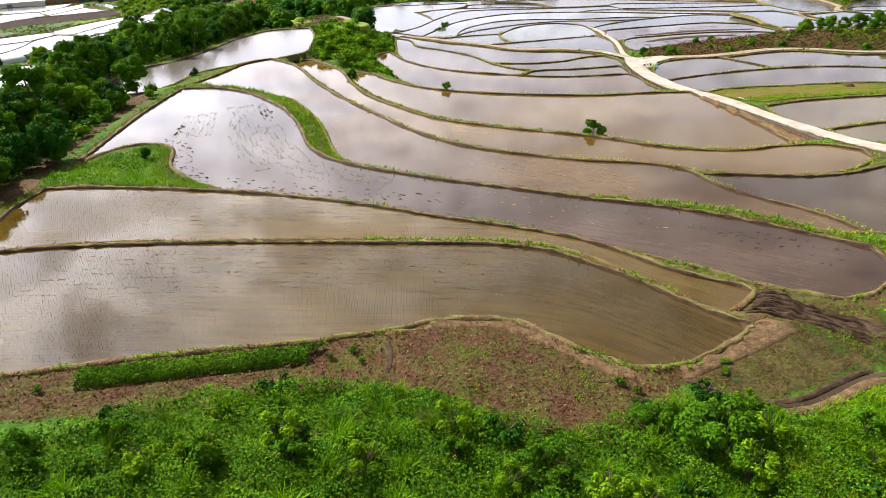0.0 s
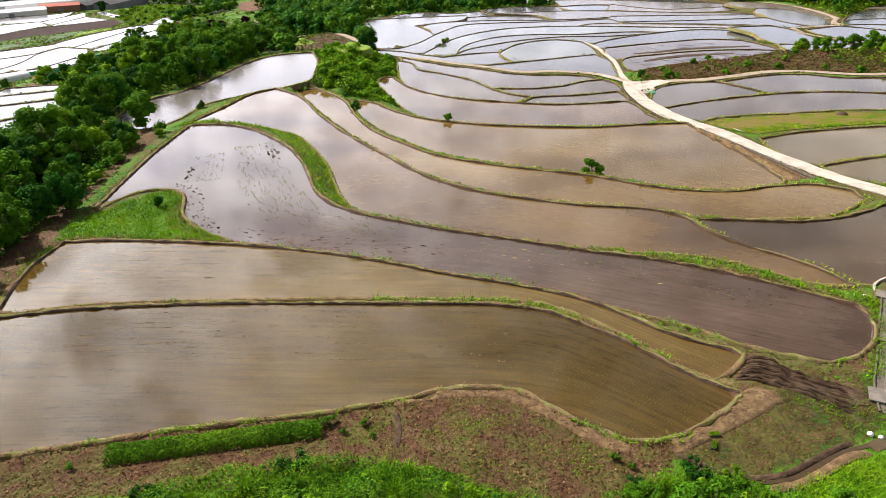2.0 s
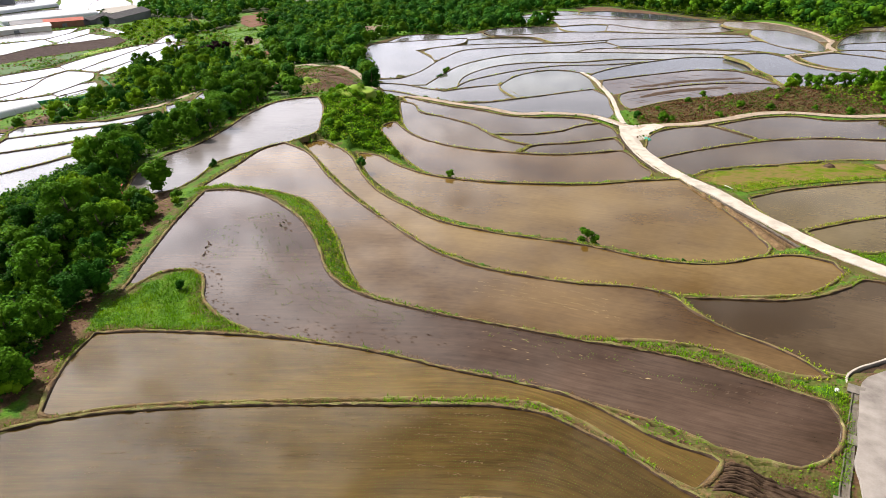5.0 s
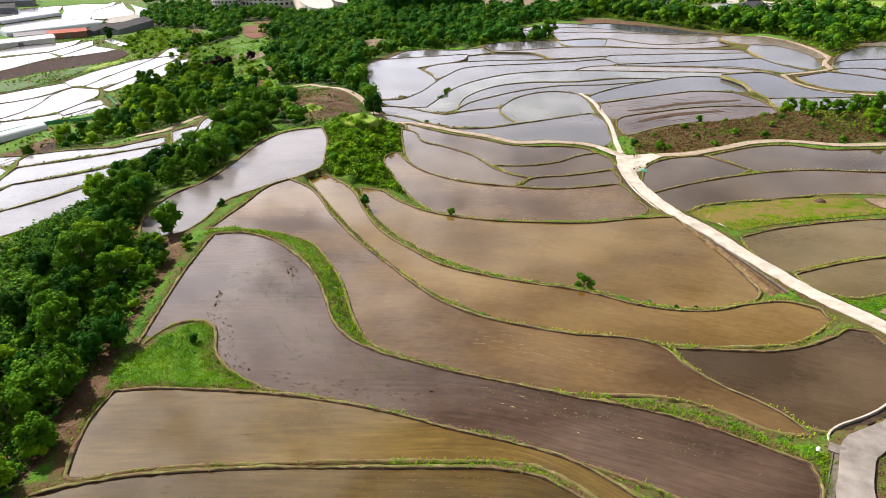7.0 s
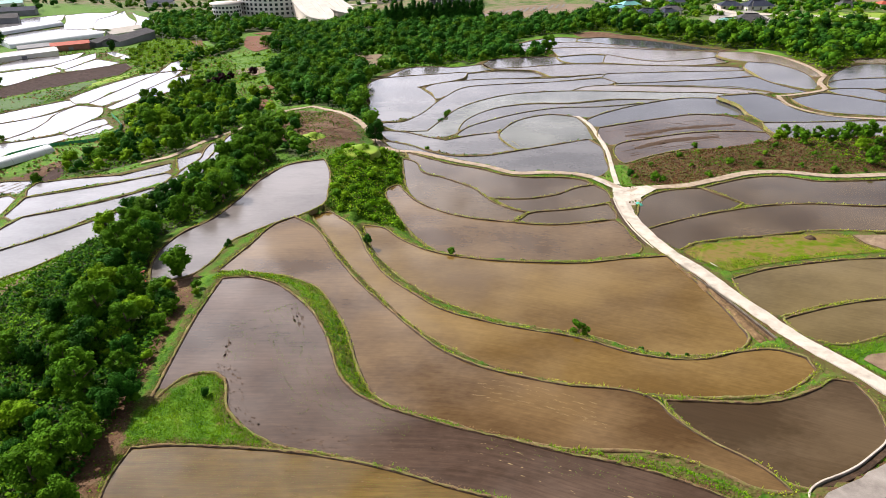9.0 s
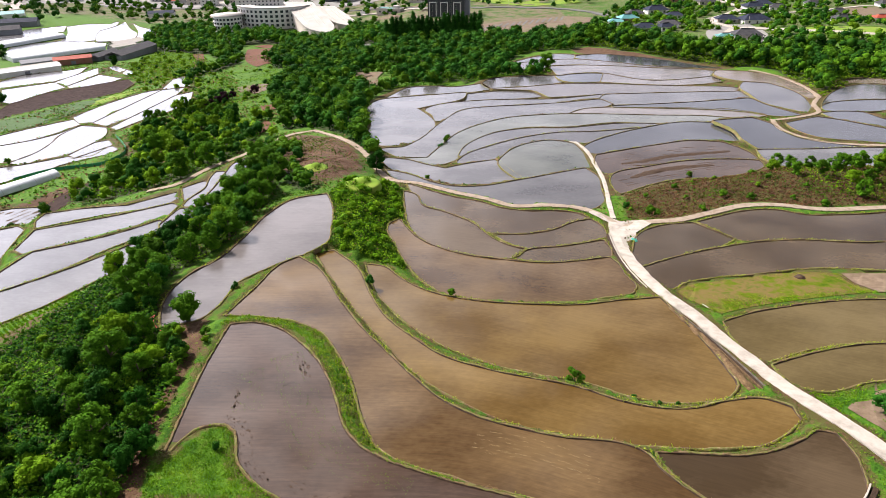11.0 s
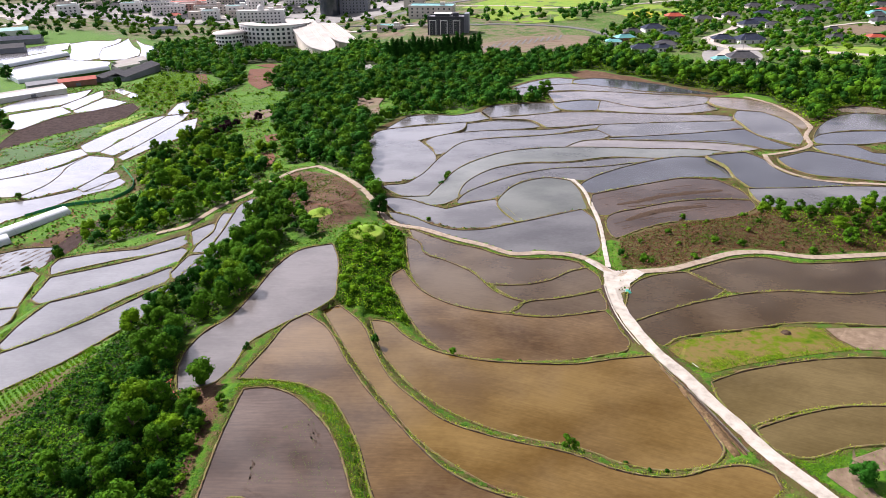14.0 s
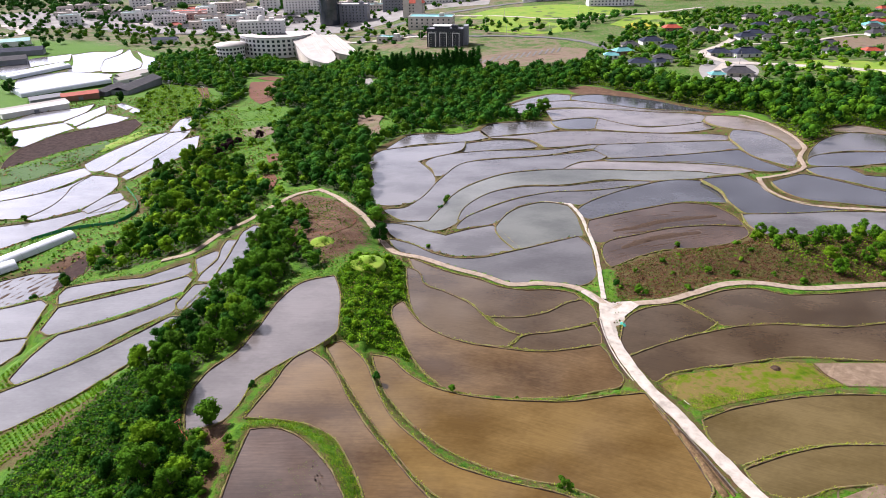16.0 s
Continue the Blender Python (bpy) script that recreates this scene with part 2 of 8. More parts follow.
LEAF = {
    "mid": material("leaf_mid_green", [(0.026, 0.092, 0.004), (0.057, 0.158, 0.006), (0.120, 0.245, 0.010)], 0.13, 0.8, 0, 0.03, 0.28, 0.25, sheer=0.2),
    "deep": material("leaf_deep_green", [(0.009, 0.052, 0.005), (0.019, 0.090, 0.007), (0.048, 0.148, 0.010)], 0.13, 0.8, 0, 0.03, 0.28, 0.3, sheer=0.14),
    "light": material("leaf_light_green", [(0.100, 0.225, 0.005), (0.180, 0.325, 0.011)], 0.3, 0.8, 0, 0.03, 0.28, 0.2, sheer=0.26),
    "grass": material("grass_blades", [(0.060, 0.195, 0.002), (0.125, 0.290, 0.004), (0.195, 0.310, 0.012)], 0.22, 0.85, 0, 0.05, 0.35, 0.2, sheer=0.28),
    "lime": material("grass_yellow_green", [(0.16, 0.26, 0.006), (0.26, 0.35, 0.016), (0.33, 0.32, 0.05)], 0.35, 0.85, 0, 0.05, 0.3, 0.2, sheer=0.25),
    "plum": material("leaf_dark_purple", [(0.020, 0.008, 0.012), (0.040, 0.014, 0.022)], 0.3, 0.8, 0, 0.03, 0.3, 0.2, sheer=0.1),
    "dry": material("dry_grass", [(0.13, 0.075, 0.03), (0.25, 0.165, 0.08)], 0.5, 0.9, 0, 0.02, 0.5, sheer=0.15),
    "russet": material("withered_scrub", [(0.074, 0.034, 0.015), (0.128, 0.066, 0.033)], 0.35, 0.9, 0, 0.02, 0.5, sheer=0.15),
}


# ---- mesh helpers ----
def mesh(name, verts, faces, mats, smooth=False):
    me = bpy.data.meshes.new(name)
    me.from_pydata([tuple(v) for v in verts] if not isinstance(verts, list) else verts, [], faces)
    for m in mats if isinstance(mats, (list, tuple)) else [mats]:
        me.materials.append(m)
    if smooth:
        me.polygons.foreach_set("use_smooth", [True] * len(me.polygons))
    me.update()
    return me


def quads_mesh(name, corners, mats):
    """Many loose quads at once: corners is an array (n, 4, 3)."""
    n = len(corners)
    me = bpy.data.meshes.new(name)
    me.vertices.add(4 * n)
    me.vertices.foreach_set("co", corners.astype(np.float32).ravel())
    me.loops.add(4 * n)
    me.loops.foreach_set("vertex_index", np.arange(4 * n, dtype=np.int32))
    me.polygons.add(n)
    me.polygons.foreach_set("loop_start", np.arange(0, 4 * n, 4, dtype=np.int32))
    me.materials.append(mats)
    me.update(calc_edges=True)
    return me


def part(name, me, parent, label="", at=None):
    ob = new(name, me)
    ob.parent = parent
    if at is not None:
        ob.matrix_basis = at
    return tagged(ob, label) if label else ob


def spline(points, closed=True, step=1.0, keep=0.6):
    """A smooth curve through the plan's points (Catmull-Rom); sharp turns stay sharp."""
    p = np.array(points, float)
    n = len(p)
    tangents = np.zeros_like(p)
    for i in range(n):
        if not closed and i in (0, n - 1):
            continue
        a, b = p[i] - p[i - 1], p[(i + 1) % n] - p[i]
        la, lb = np.hypot(*a[:2]), np.hypot(*b[:2])
        if (a[:2] @ b[:2]) / (la * lb + 1e-9) < keep:
            continue
        tangents[i] = (a / la * lb + b / lb * la) / (la + lb)
    out = []
    for i in range(n if closed else n - 1):
        a, b = p[i], p[(i + 1) % n]
        gap = np.hypot(*(b - a)[:2])
        k = max(1, int(round(gap / step)))
        for j in range(k):
            s = j / k
            out.append((2 * s**3 - 3 * s**2 + 1) * a + (s**3 - 2 * s**2 + s) * gap * tangents[i] + (3 * s**2 - 2 * s**3) * b + (s**3 - s**2) * gap * tangents[(i + 1) % n])
    if not closed:
        out.append(p[-1])
    return np.array(out)


def inside(poly, x, y):
    """Which of the points lie in the closed outline."""
    hit = np.zeros(x.shape, bool)
    px, py = poly[:, 0], poly[:, 1]
    for i in range(len(poly)):
        j = i - 1
        c = (py[i] > y) != (py[j] > y)
        if c.any():
            hit ^= c & (x < (px[j] - px[i]) * (y - py[i]) / (py[j] - py[i] + 1e-12) + px[i])
    return hit


def away(poly, x, y):
    """The least distance from each point to the outline's points and edges."""
    best = np.full(x.shape, 1e9)
    for i in range(len(poly)):
        a, b = poly[i - 1], poly[i]
        d = b - a
        s = np.clip(((x - a[0]) * d[0] + (y - a[1]) * d[1]) / (d @ d + 1e-12), 0, 1)
        best = np.minimum(best, (x - a[0] - s * d[0]) ** 2 + (y - a[1] - s * d[1]) ** 2)
    return np.sqrt(best)


def outward(line):
    """Unit normals in plan that point out of a closed counter-clockwise outline."""
    d = np.roll(line, -1, 0) - np.roll(line, 1, 0)
    d /= np.hypot(d[:, 0], d[:, 1])[:, None] + 1e-9
    return np.stack([d[:, 1], -d[:, 0]], 1)


# ---- the lie of the land: heights on a coarse plan, from west to east for each distance ahead ----
LAND_X = [-300, -140, -95, -60, -32, 0, 45, 100, 180]
LAND = {
    0: (-20, -14, -9, -3, 0, 0.3, -1, -3, -4),
    35: (-20, -14, -9, -3, 0.3, 0.6, -1.5, -3, -4),
    60: (-22, -16, -9, -3.5, -0.6, -1.5, -3, -4, -5),
    85: (-25, -18, -11, -4, -0.5, -3.5, -4.6, -5, -6),
    115: (-28, -21, -13, -4.5, -2, -5.5, -6.3, -6.2, -7),
    145: (-30, -23, -14.5, -7, -3.5, -7.3, -8.3, -7.5, -8.5),
    200: (-32, -24, -18, -13, -9, -13.5, -12.5, -10, -10),
    250: (-33, -27, -22, -17, -15, -17.5, -15.5, -13.5, -13),
    350: (-34, -31, -28, -24, -21, -21, -19.5, -18, -17),
    560: (-45, -42, -40, -35, -30, -28, -26, -24, -22),
}
LAND_Y, LAND_Z = sorted(LAND), np.array([LAND[k] for k in sorted(LAND)])


def rough_land(x, y):
    x, y = np.clip(x, LAND_X[0], LAND_X[-1]), np.clip(y, LAND_Y[0], LAND_Y[-1])
    i = np.clip(np.searchsorted(LAND_X, x, "right") - 1, 0, len(LAND_X) - 2)
    j = np.clip(np.searchsorted(LAND_Y, y, "right") - 1, 0, len(LAND_Y) - 2)
    lx, ly = np.array(LAND_X, float), np.array(LAND_Y, float)
    u, v = (x - lx[i]) / (lx[i + 1] - lx[i]), (y - ly[j]) / (ly[j + 1] - ly[j])
    return (LAND_Z[j, i] * (1 - u) + LAND_Z[j, i + 1] * u) * (1 - v) + (LAND_Z[j + 1, i] * (1 - u) + LAND_Z[j + 1, i + 1] * u) * v


# ---- the paddies' outlines and water levels ----
PADDIES = []


def paddy(tone, level, points):
    valley = max(q[0] for q in points) < -60
    line = spline(points, True, 0.7 if points[0][1] < 75 else 1.2 if points[0][1] < 170 else 2.5, 0.9 if valley else 0.6)
    x, y = line[:, 0], line[:, 1]
    if (x * np.roll(y, -1) - np.roll(x, -1) * y).sum() < 0:
        line = line[::-1]
    mid_x, mid_y = line.mean(0)
    grow = 0.35 if valley else 0.9 if mid_y > 170 else 1.2 if mid_x < -60 else 0.0 if mid_y < 100 else 0.25
    line = line + outward(line) * grow
    PADDIES.append((tone, level, line))


paddy("umber", 0.0, [(-34.2, 38.1), (-31.0, 39.2), (-27.5, 40.0), (-21.8, 40.6), (-3.6, 40.8), (4.4, 40.5), (6.8, 39.9), (8.9, 38.5), (10.9, 36.9), (12.7, 35.2), (14.3, 33.3), (15.8, 31.9), (17.2, 30.9), (11.3, 27.3), (9.9, 27.3), (8.8, 27.8), (6.4, 29.7), (5.5, 30.6), (4.3, 31.4), (3.0, 31.7), (0.6, 31.8), (-0.7, 31.5), (-2.0, 30.9), (-3.3, 30.5), (-6.1, 29.8), (-15.2, 28.2), (-20.8, 26.9), (-23.4, 26.3), (-27.2, 25.0)])
paddy("umber", -0.3, [(-32.4, 40.6), (-33.0, 43.0), (-33.6, 47.3), (-33.2, 51.4), (-28.8, 51.7), (-23.8, 51.4), (-18.7, 50.9), (-13.8, 50.1), (-8.8, 48.9), (-4.0, 47.3), (-0.2, 45.8), (6.8, 43.4), (10.0, 41.9), (16.1, 36.8), (18.6, 35.5), (19.1, 35.1), (18.1, 34.0), (16.5, 32.7), (15.7, 33.3), (11.6, 38.1), (9.6, 39.9), (7.4, 41.4), (4.6, 42.0), (0.4, 42.2), (-18.2, 42.0), (-24.3, 41.7), (-28.6, 41.1), (-31.0, 40.4)])
paddy("violet", -0.8, [(-34.3, 59.8), (-34.8, 79.5), (-34.3, 87.3), (-30.7, 87.7), (-26.3, 85.8), (-22.8, 82.4), (-19.3, 77.8), (-16.5, 72.1), (-14.9, 67.4), (-13.4, 63.4), (-11.2, 60.5), (-8.1, 58.3), (-4.0, 56.4), (0.4, 54.6), (5.6, 52.9), (10.5, 51.1), (19.8, 48.1), (27.5, 43.8), (30.4, 41.7), (30.4, 40.3), (28.4, 36.8), (26.9, 35.8), (25.0, 35.2), (22.9, 35.8), (20.3, 37.0), (17.0, 39.3), (9.2, 43.1), (2.6, 45.5), (-7.2, 49.3), (-12.4, 51.0), (-18.4, 52.5), (-24.9, 57.9), (-27.5, 64.0), (-28.6, 64.7), (-31.8, 64.2)])
paddy("brown", -2.0, [(-36.5, 92.0), (-33.9, 100.3), (-30.5, 110.2), (-28.6, 112.0), (-25.2, 108.8), (-18.3, 95.6), (-13.8, 87.6), (-9.0, 80.6), (-4.9, 74.7), (-0.9, 70.0), (3.6, 66.8), (8.8, 64.6), (13.2, 63.2), (22.9, 60.9), (23.9, 60.0), (24.5, 58.0), (26.5, 54.9), (32.4, 48.6), (33.2, 46.7), (30.6, 47.1), (27.3, 49.5), (24.1, 51.4), (21.0, 52.3), (16.0, 52.7), (11.5, 53.0), (5.9, 54.7), (3.0, 55.5), (0.1, 57.0), (-3.6, 58.2), (-6.8, 59.8), (-9.2, 62.0), (-10.6, 64.8), (-14.0, 75.3), (-16.6, 81.2), (-20.5, 87.2), (-25.2, 90.1)])
paddy("dark", -2.6, [(25.3, 60.9), (30.5, 60.5), (35.7, 60.2), (40.0, 61.0), (44.2, 62.8), (47.2, 64.4), (48.8, 63.8), (49.1, 60.2), (48.0, 56.0), (46.1, 52.6), (42.5, 50.2), (36.0, 47.7), (35.0, 47.9), (32.1, 50.3), (28.8, 54.0), (26.2, 57.6)])
paddy("ochre", -3.2, [(-26.0, 115.9), (-22.6, 116.8), (-17.5, 110.2), (-13.8, 99.9), (-10.3, 92.3), (-5.6, 86.5), (-1.3, 82.0), (5.9, 78.3), (18.6, 73.9), (24.0, 70.9), (28.1, 69.7), (33.2, 69.6), (38.1, 71.0), (43.4, 71.3), (46.0, 69.6), (46.1, 67.3), (43.4, 65.1), (39.7, 63.0), (34.0, 62.3), (27.3, 62.6), (20.7, 63.4), (14.1, 65.1), (7.3, 67.4), (2.4, 70.8), (-5.3, 78.1), (-9.8, 85.0), (-15.0, 93.7)])
paddy("ochre", -4.5, [(-15.8, 113.4), (-13.1, 112.8), (-8.5, 107.3), (-3.3, 102.8), (3.5, 100.0), (14.9, 98.2), (24.4, 98.1), (29.5, 99.2), (37.4, 100.1), (39.0, 93.3), (41.2, 80.1), (41.3, 75.9), (39.4, 73.6), (35.2, 72.5), (30.6, 72.4), (27.0, 73.2), (18.7, 77.6), (12.5, 79.1), (6.2, 81.7), (0.4, 85.3), (-4.9, 90.4), (-8.8, 95.5), (-12.0, 100.9)])
paddy("brown", -5.8, [(-12.0, 135.5), (-10.9, 136.8), (-8.9, 131.7), (-6.8, 127.6), (-2.9, 123.4), (3.3, 119.3), (10.5, 117.1), (20.0, 115.4), (32.5, 117.6), (33.4, 115.1), (33.8, 110.2), (34.7, 106.5), (33.6, 104.4), (29.4, 103.1), (22.5, 101.5), (11.5, 101.4), (6.1, 102.2), (0.6, 103.6), (-2.8, 106.9), (-7.7, 116.0), (-10.2, 123.5)])
paddy("dark", -6.3, [(-10.3, 154.8), (-8.3, 153.2), (-5.9, 145.7), (-0.2, 141.4), (5.2, 135.9), (10.0, 127.2), (13.6, 123.7), (15.8, 122.8), (14.3, 120.4), (12.5, 118.8), (7.1, 119.9), (0.9, 121.8), (-2.9, 125.2), (-6.9, 131.2), (-8.4, 136.3), (-9.4, 144.4)])
paddy("dark", -7.0, [(-9.8, 161.6), (1.4, 152.7), (8.7, 148.9), (12.8, 145.6), (19.7, 143.5), (26.8, 143.3), (31.4, 141.2), (32.4, 139.1), (28.6, 137.3), (22.6, 133.4), (18.4, 131.7), (11.7, 131.4), (9.1, 132.7), (6.0, 138.4), (1.2, 142.5), (-4.5, 146.0), (-6.7, 151.4), (-8.9, 157.7)])
paddy("dark", -6.7, [(10.3, 130.5), (18.2, 130.5), (23.8, 132.4), (29.9, 136.8), (32.8, 137.8), (34.5, 133.9), (34.4, 129.0), (30.8, 127.4), (24.0, 125.2), (16.2, 123.8), (13.8, 126.1)])
paddy("dark", -6.3, [(16.6, 121.9), (24.3, 123.5), (33.1, 126.3), (33.6, 122.2), (33.2, 119.6), (20.3, 117.1), (13.7, 118.7)])
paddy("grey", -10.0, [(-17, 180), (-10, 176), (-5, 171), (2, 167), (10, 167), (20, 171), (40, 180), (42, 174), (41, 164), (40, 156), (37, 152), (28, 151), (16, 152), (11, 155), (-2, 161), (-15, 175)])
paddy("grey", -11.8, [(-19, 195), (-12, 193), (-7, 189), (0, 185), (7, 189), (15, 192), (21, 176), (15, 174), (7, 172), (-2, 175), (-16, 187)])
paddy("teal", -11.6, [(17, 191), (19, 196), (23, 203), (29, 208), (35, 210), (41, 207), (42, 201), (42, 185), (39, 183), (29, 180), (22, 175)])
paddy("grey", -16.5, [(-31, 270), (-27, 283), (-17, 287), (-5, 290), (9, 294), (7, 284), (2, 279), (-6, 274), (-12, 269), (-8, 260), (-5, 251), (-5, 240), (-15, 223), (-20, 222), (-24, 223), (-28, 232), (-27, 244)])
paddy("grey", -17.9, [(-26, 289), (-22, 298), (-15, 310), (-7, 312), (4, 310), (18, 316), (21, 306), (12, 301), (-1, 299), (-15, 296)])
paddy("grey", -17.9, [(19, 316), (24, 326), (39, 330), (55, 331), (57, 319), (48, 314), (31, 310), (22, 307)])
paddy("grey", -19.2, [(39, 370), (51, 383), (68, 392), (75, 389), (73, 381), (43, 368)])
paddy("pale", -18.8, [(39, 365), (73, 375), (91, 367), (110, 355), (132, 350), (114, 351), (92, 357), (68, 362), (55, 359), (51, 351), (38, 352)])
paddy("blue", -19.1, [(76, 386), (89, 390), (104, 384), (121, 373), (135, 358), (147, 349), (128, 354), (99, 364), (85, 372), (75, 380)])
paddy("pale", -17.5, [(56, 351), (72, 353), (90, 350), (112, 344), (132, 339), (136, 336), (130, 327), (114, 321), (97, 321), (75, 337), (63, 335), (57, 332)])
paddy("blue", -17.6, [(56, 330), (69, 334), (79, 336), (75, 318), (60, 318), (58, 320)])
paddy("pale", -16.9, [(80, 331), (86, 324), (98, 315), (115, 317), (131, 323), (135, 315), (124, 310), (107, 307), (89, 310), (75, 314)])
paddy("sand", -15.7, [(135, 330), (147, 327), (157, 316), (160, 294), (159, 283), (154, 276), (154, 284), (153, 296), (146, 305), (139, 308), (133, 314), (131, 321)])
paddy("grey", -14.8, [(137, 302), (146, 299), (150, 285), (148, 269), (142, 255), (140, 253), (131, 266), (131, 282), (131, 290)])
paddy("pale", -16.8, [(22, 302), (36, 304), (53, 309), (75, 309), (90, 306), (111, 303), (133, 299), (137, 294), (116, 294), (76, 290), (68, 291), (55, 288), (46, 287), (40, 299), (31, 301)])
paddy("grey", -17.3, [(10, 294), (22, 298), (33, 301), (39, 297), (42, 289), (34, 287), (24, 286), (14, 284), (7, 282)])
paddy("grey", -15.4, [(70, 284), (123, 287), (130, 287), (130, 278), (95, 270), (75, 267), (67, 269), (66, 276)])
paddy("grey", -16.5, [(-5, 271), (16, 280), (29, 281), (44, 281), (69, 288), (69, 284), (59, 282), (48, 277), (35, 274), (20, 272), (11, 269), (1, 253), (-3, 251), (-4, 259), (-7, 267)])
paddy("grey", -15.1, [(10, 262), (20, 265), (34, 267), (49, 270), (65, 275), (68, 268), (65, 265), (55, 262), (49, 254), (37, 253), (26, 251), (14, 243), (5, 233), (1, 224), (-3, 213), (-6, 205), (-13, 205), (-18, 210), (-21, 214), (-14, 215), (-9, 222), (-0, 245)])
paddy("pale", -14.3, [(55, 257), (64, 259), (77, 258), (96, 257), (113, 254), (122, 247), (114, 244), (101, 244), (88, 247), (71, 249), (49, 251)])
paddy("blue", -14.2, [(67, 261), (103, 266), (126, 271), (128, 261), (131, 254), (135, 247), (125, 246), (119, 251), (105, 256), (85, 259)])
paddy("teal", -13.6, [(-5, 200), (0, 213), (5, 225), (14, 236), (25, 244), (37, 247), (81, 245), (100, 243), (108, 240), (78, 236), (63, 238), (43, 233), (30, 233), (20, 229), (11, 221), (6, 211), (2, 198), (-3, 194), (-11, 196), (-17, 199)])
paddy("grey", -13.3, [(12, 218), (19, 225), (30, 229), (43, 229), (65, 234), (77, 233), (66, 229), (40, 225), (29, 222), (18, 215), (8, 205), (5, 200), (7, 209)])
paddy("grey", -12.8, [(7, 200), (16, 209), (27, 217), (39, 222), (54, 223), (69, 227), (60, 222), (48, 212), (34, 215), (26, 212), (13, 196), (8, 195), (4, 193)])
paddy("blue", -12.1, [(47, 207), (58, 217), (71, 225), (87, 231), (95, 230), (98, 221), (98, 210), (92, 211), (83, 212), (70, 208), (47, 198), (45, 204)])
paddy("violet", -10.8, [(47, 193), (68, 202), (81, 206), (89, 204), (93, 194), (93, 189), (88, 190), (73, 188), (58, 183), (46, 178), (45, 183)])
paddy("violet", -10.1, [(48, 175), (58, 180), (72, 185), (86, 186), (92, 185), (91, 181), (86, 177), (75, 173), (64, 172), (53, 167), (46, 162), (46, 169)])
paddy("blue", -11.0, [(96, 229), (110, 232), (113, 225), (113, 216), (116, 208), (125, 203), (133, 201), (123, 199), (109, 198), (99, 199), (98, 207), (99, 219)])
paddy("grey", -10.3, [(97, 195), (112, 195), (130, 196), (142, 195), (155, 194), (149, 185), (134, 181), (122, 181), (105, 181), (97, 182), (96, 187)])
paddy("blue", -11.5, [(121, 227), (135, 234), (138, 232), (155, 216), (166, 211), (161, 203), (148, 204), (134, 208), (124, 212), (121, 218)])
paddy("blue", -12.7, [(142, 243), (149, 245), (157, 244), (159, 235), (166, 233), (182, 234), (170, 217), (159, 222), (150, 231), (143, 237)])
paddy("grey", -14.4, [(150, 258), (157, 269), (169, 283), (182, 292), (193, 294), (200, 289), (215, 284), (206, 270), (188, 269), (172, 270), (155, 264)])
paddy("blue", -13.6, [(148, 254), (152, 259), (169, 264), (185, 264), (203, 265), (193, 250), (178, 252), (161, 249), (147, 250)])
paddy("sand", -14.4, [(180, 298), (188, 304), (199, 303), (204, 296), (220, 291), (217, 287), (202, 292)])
paddy("dark", -6.5, [(39.5, 123.5), (41.1, 128.0), (44.2, 131.6), (48.2, 133.7), (55.3, 135.1), (58.1, 131.2), (61.2, 127.1), (56.7, 123.5), (48.0, 120.0), (38.1, 115.4), (37.9, 119.1)])
paddy("dark", -6.7, [(57.0, 135.9), (63.6, 139.1), (70.1, 141.7), (77.3, 142.1), (83.0, 139.2), (91.2, 139.0), (108.6, 140.8), (119.1, 141.3), (109.8, 127.2), (100.3, 127.0), (90.8, 125.6), (82.2, 126.5), (72.2, 127.2), (65.3, 126.1), (61.9, 127.4), (59.8, 132.3)])
paddy("dark", -6.1, [(38.7, 114.0), (47.4, 118.4), (55.9, 121.6), (64.4, 124.1), (72.5, 125.1), (89.5, 123.6), (98.9, 124.9), (108.3, 125.2), (99.7, 112.2), (91.1, 112.0), (69.7, 113.4), (59.4, 111.5), (49.5, 109.9), (44.3, 108.2), (41.3, 105.9), (39.8, 108.6)])
paddy("olive", -4.6, [(45.9, 92.5), (51.5, 95.0), (58.6, 96.9), (70.1, 98.8), (75.6, 99.0), (89.9, 97.9), (82.6, 86.8), (75.2, 86.3), (63.6, 86.1), (56.1, 84.6), (48.1, 81.5), (46.3, 84.1), (45.6, 88.9)])
paddy("olive", -4.2, [(48.5, 80.2), (56.3, 83.1), (63.9, 85.0), (74.5, 85.2), (81.3, 85.1), (76.0, 77.0), (61.3, 76.4), (51.4, 74.5), (49.4, 75.9)])
paddy("pale", -2.2, [(-46.0, 89.3), (-47.8, 94.5), (-48.3, 100.1), (-47.2, 105.3), (-43.4, 111.8), (-41.0, 121.1), (-38.6, 132.9), (-34.7, 140.7), (-28.2, 143.4), (-26.4, 137.8), (-24.7, 125.2), (-24.6, 118.5), (-26.6, 115.4), (-34.4, 107.8), (-37.8, 103.3), (-39.5, 94.4), (-40.9, 91.4)])
paddy("grey", -13.6, [(-105, 155), (-105, 159), (-97, 162), (-86, 164), (-76, 173), (-73, 166), (-78, 163), (-89, 159), (-103, 151)])
paddy("grey", -12.4, [(-99.6, 136.4), (-100.6, 146.6), (-83.0, 155.7), (-73.0, 162.4), (-71.3, 161.0), (-71.7, 153.4), (-86.9, 140.7), (-94.4, 135.8), (-96.9, 134.7)])
paddy("grey", -10.6, [(-94.2, 114.8), (-94.0, 123.4), (-92.4, 131.5), (-84.3, 135.9), (-74.7, 143.2), (-70.6, 147.7), (-68.5, 146.0), (-69.6, 140.9), (-76.4, 133.5), (-82.5, 123.4), (-88.0, 116.9), (-92.1, 113.2)])
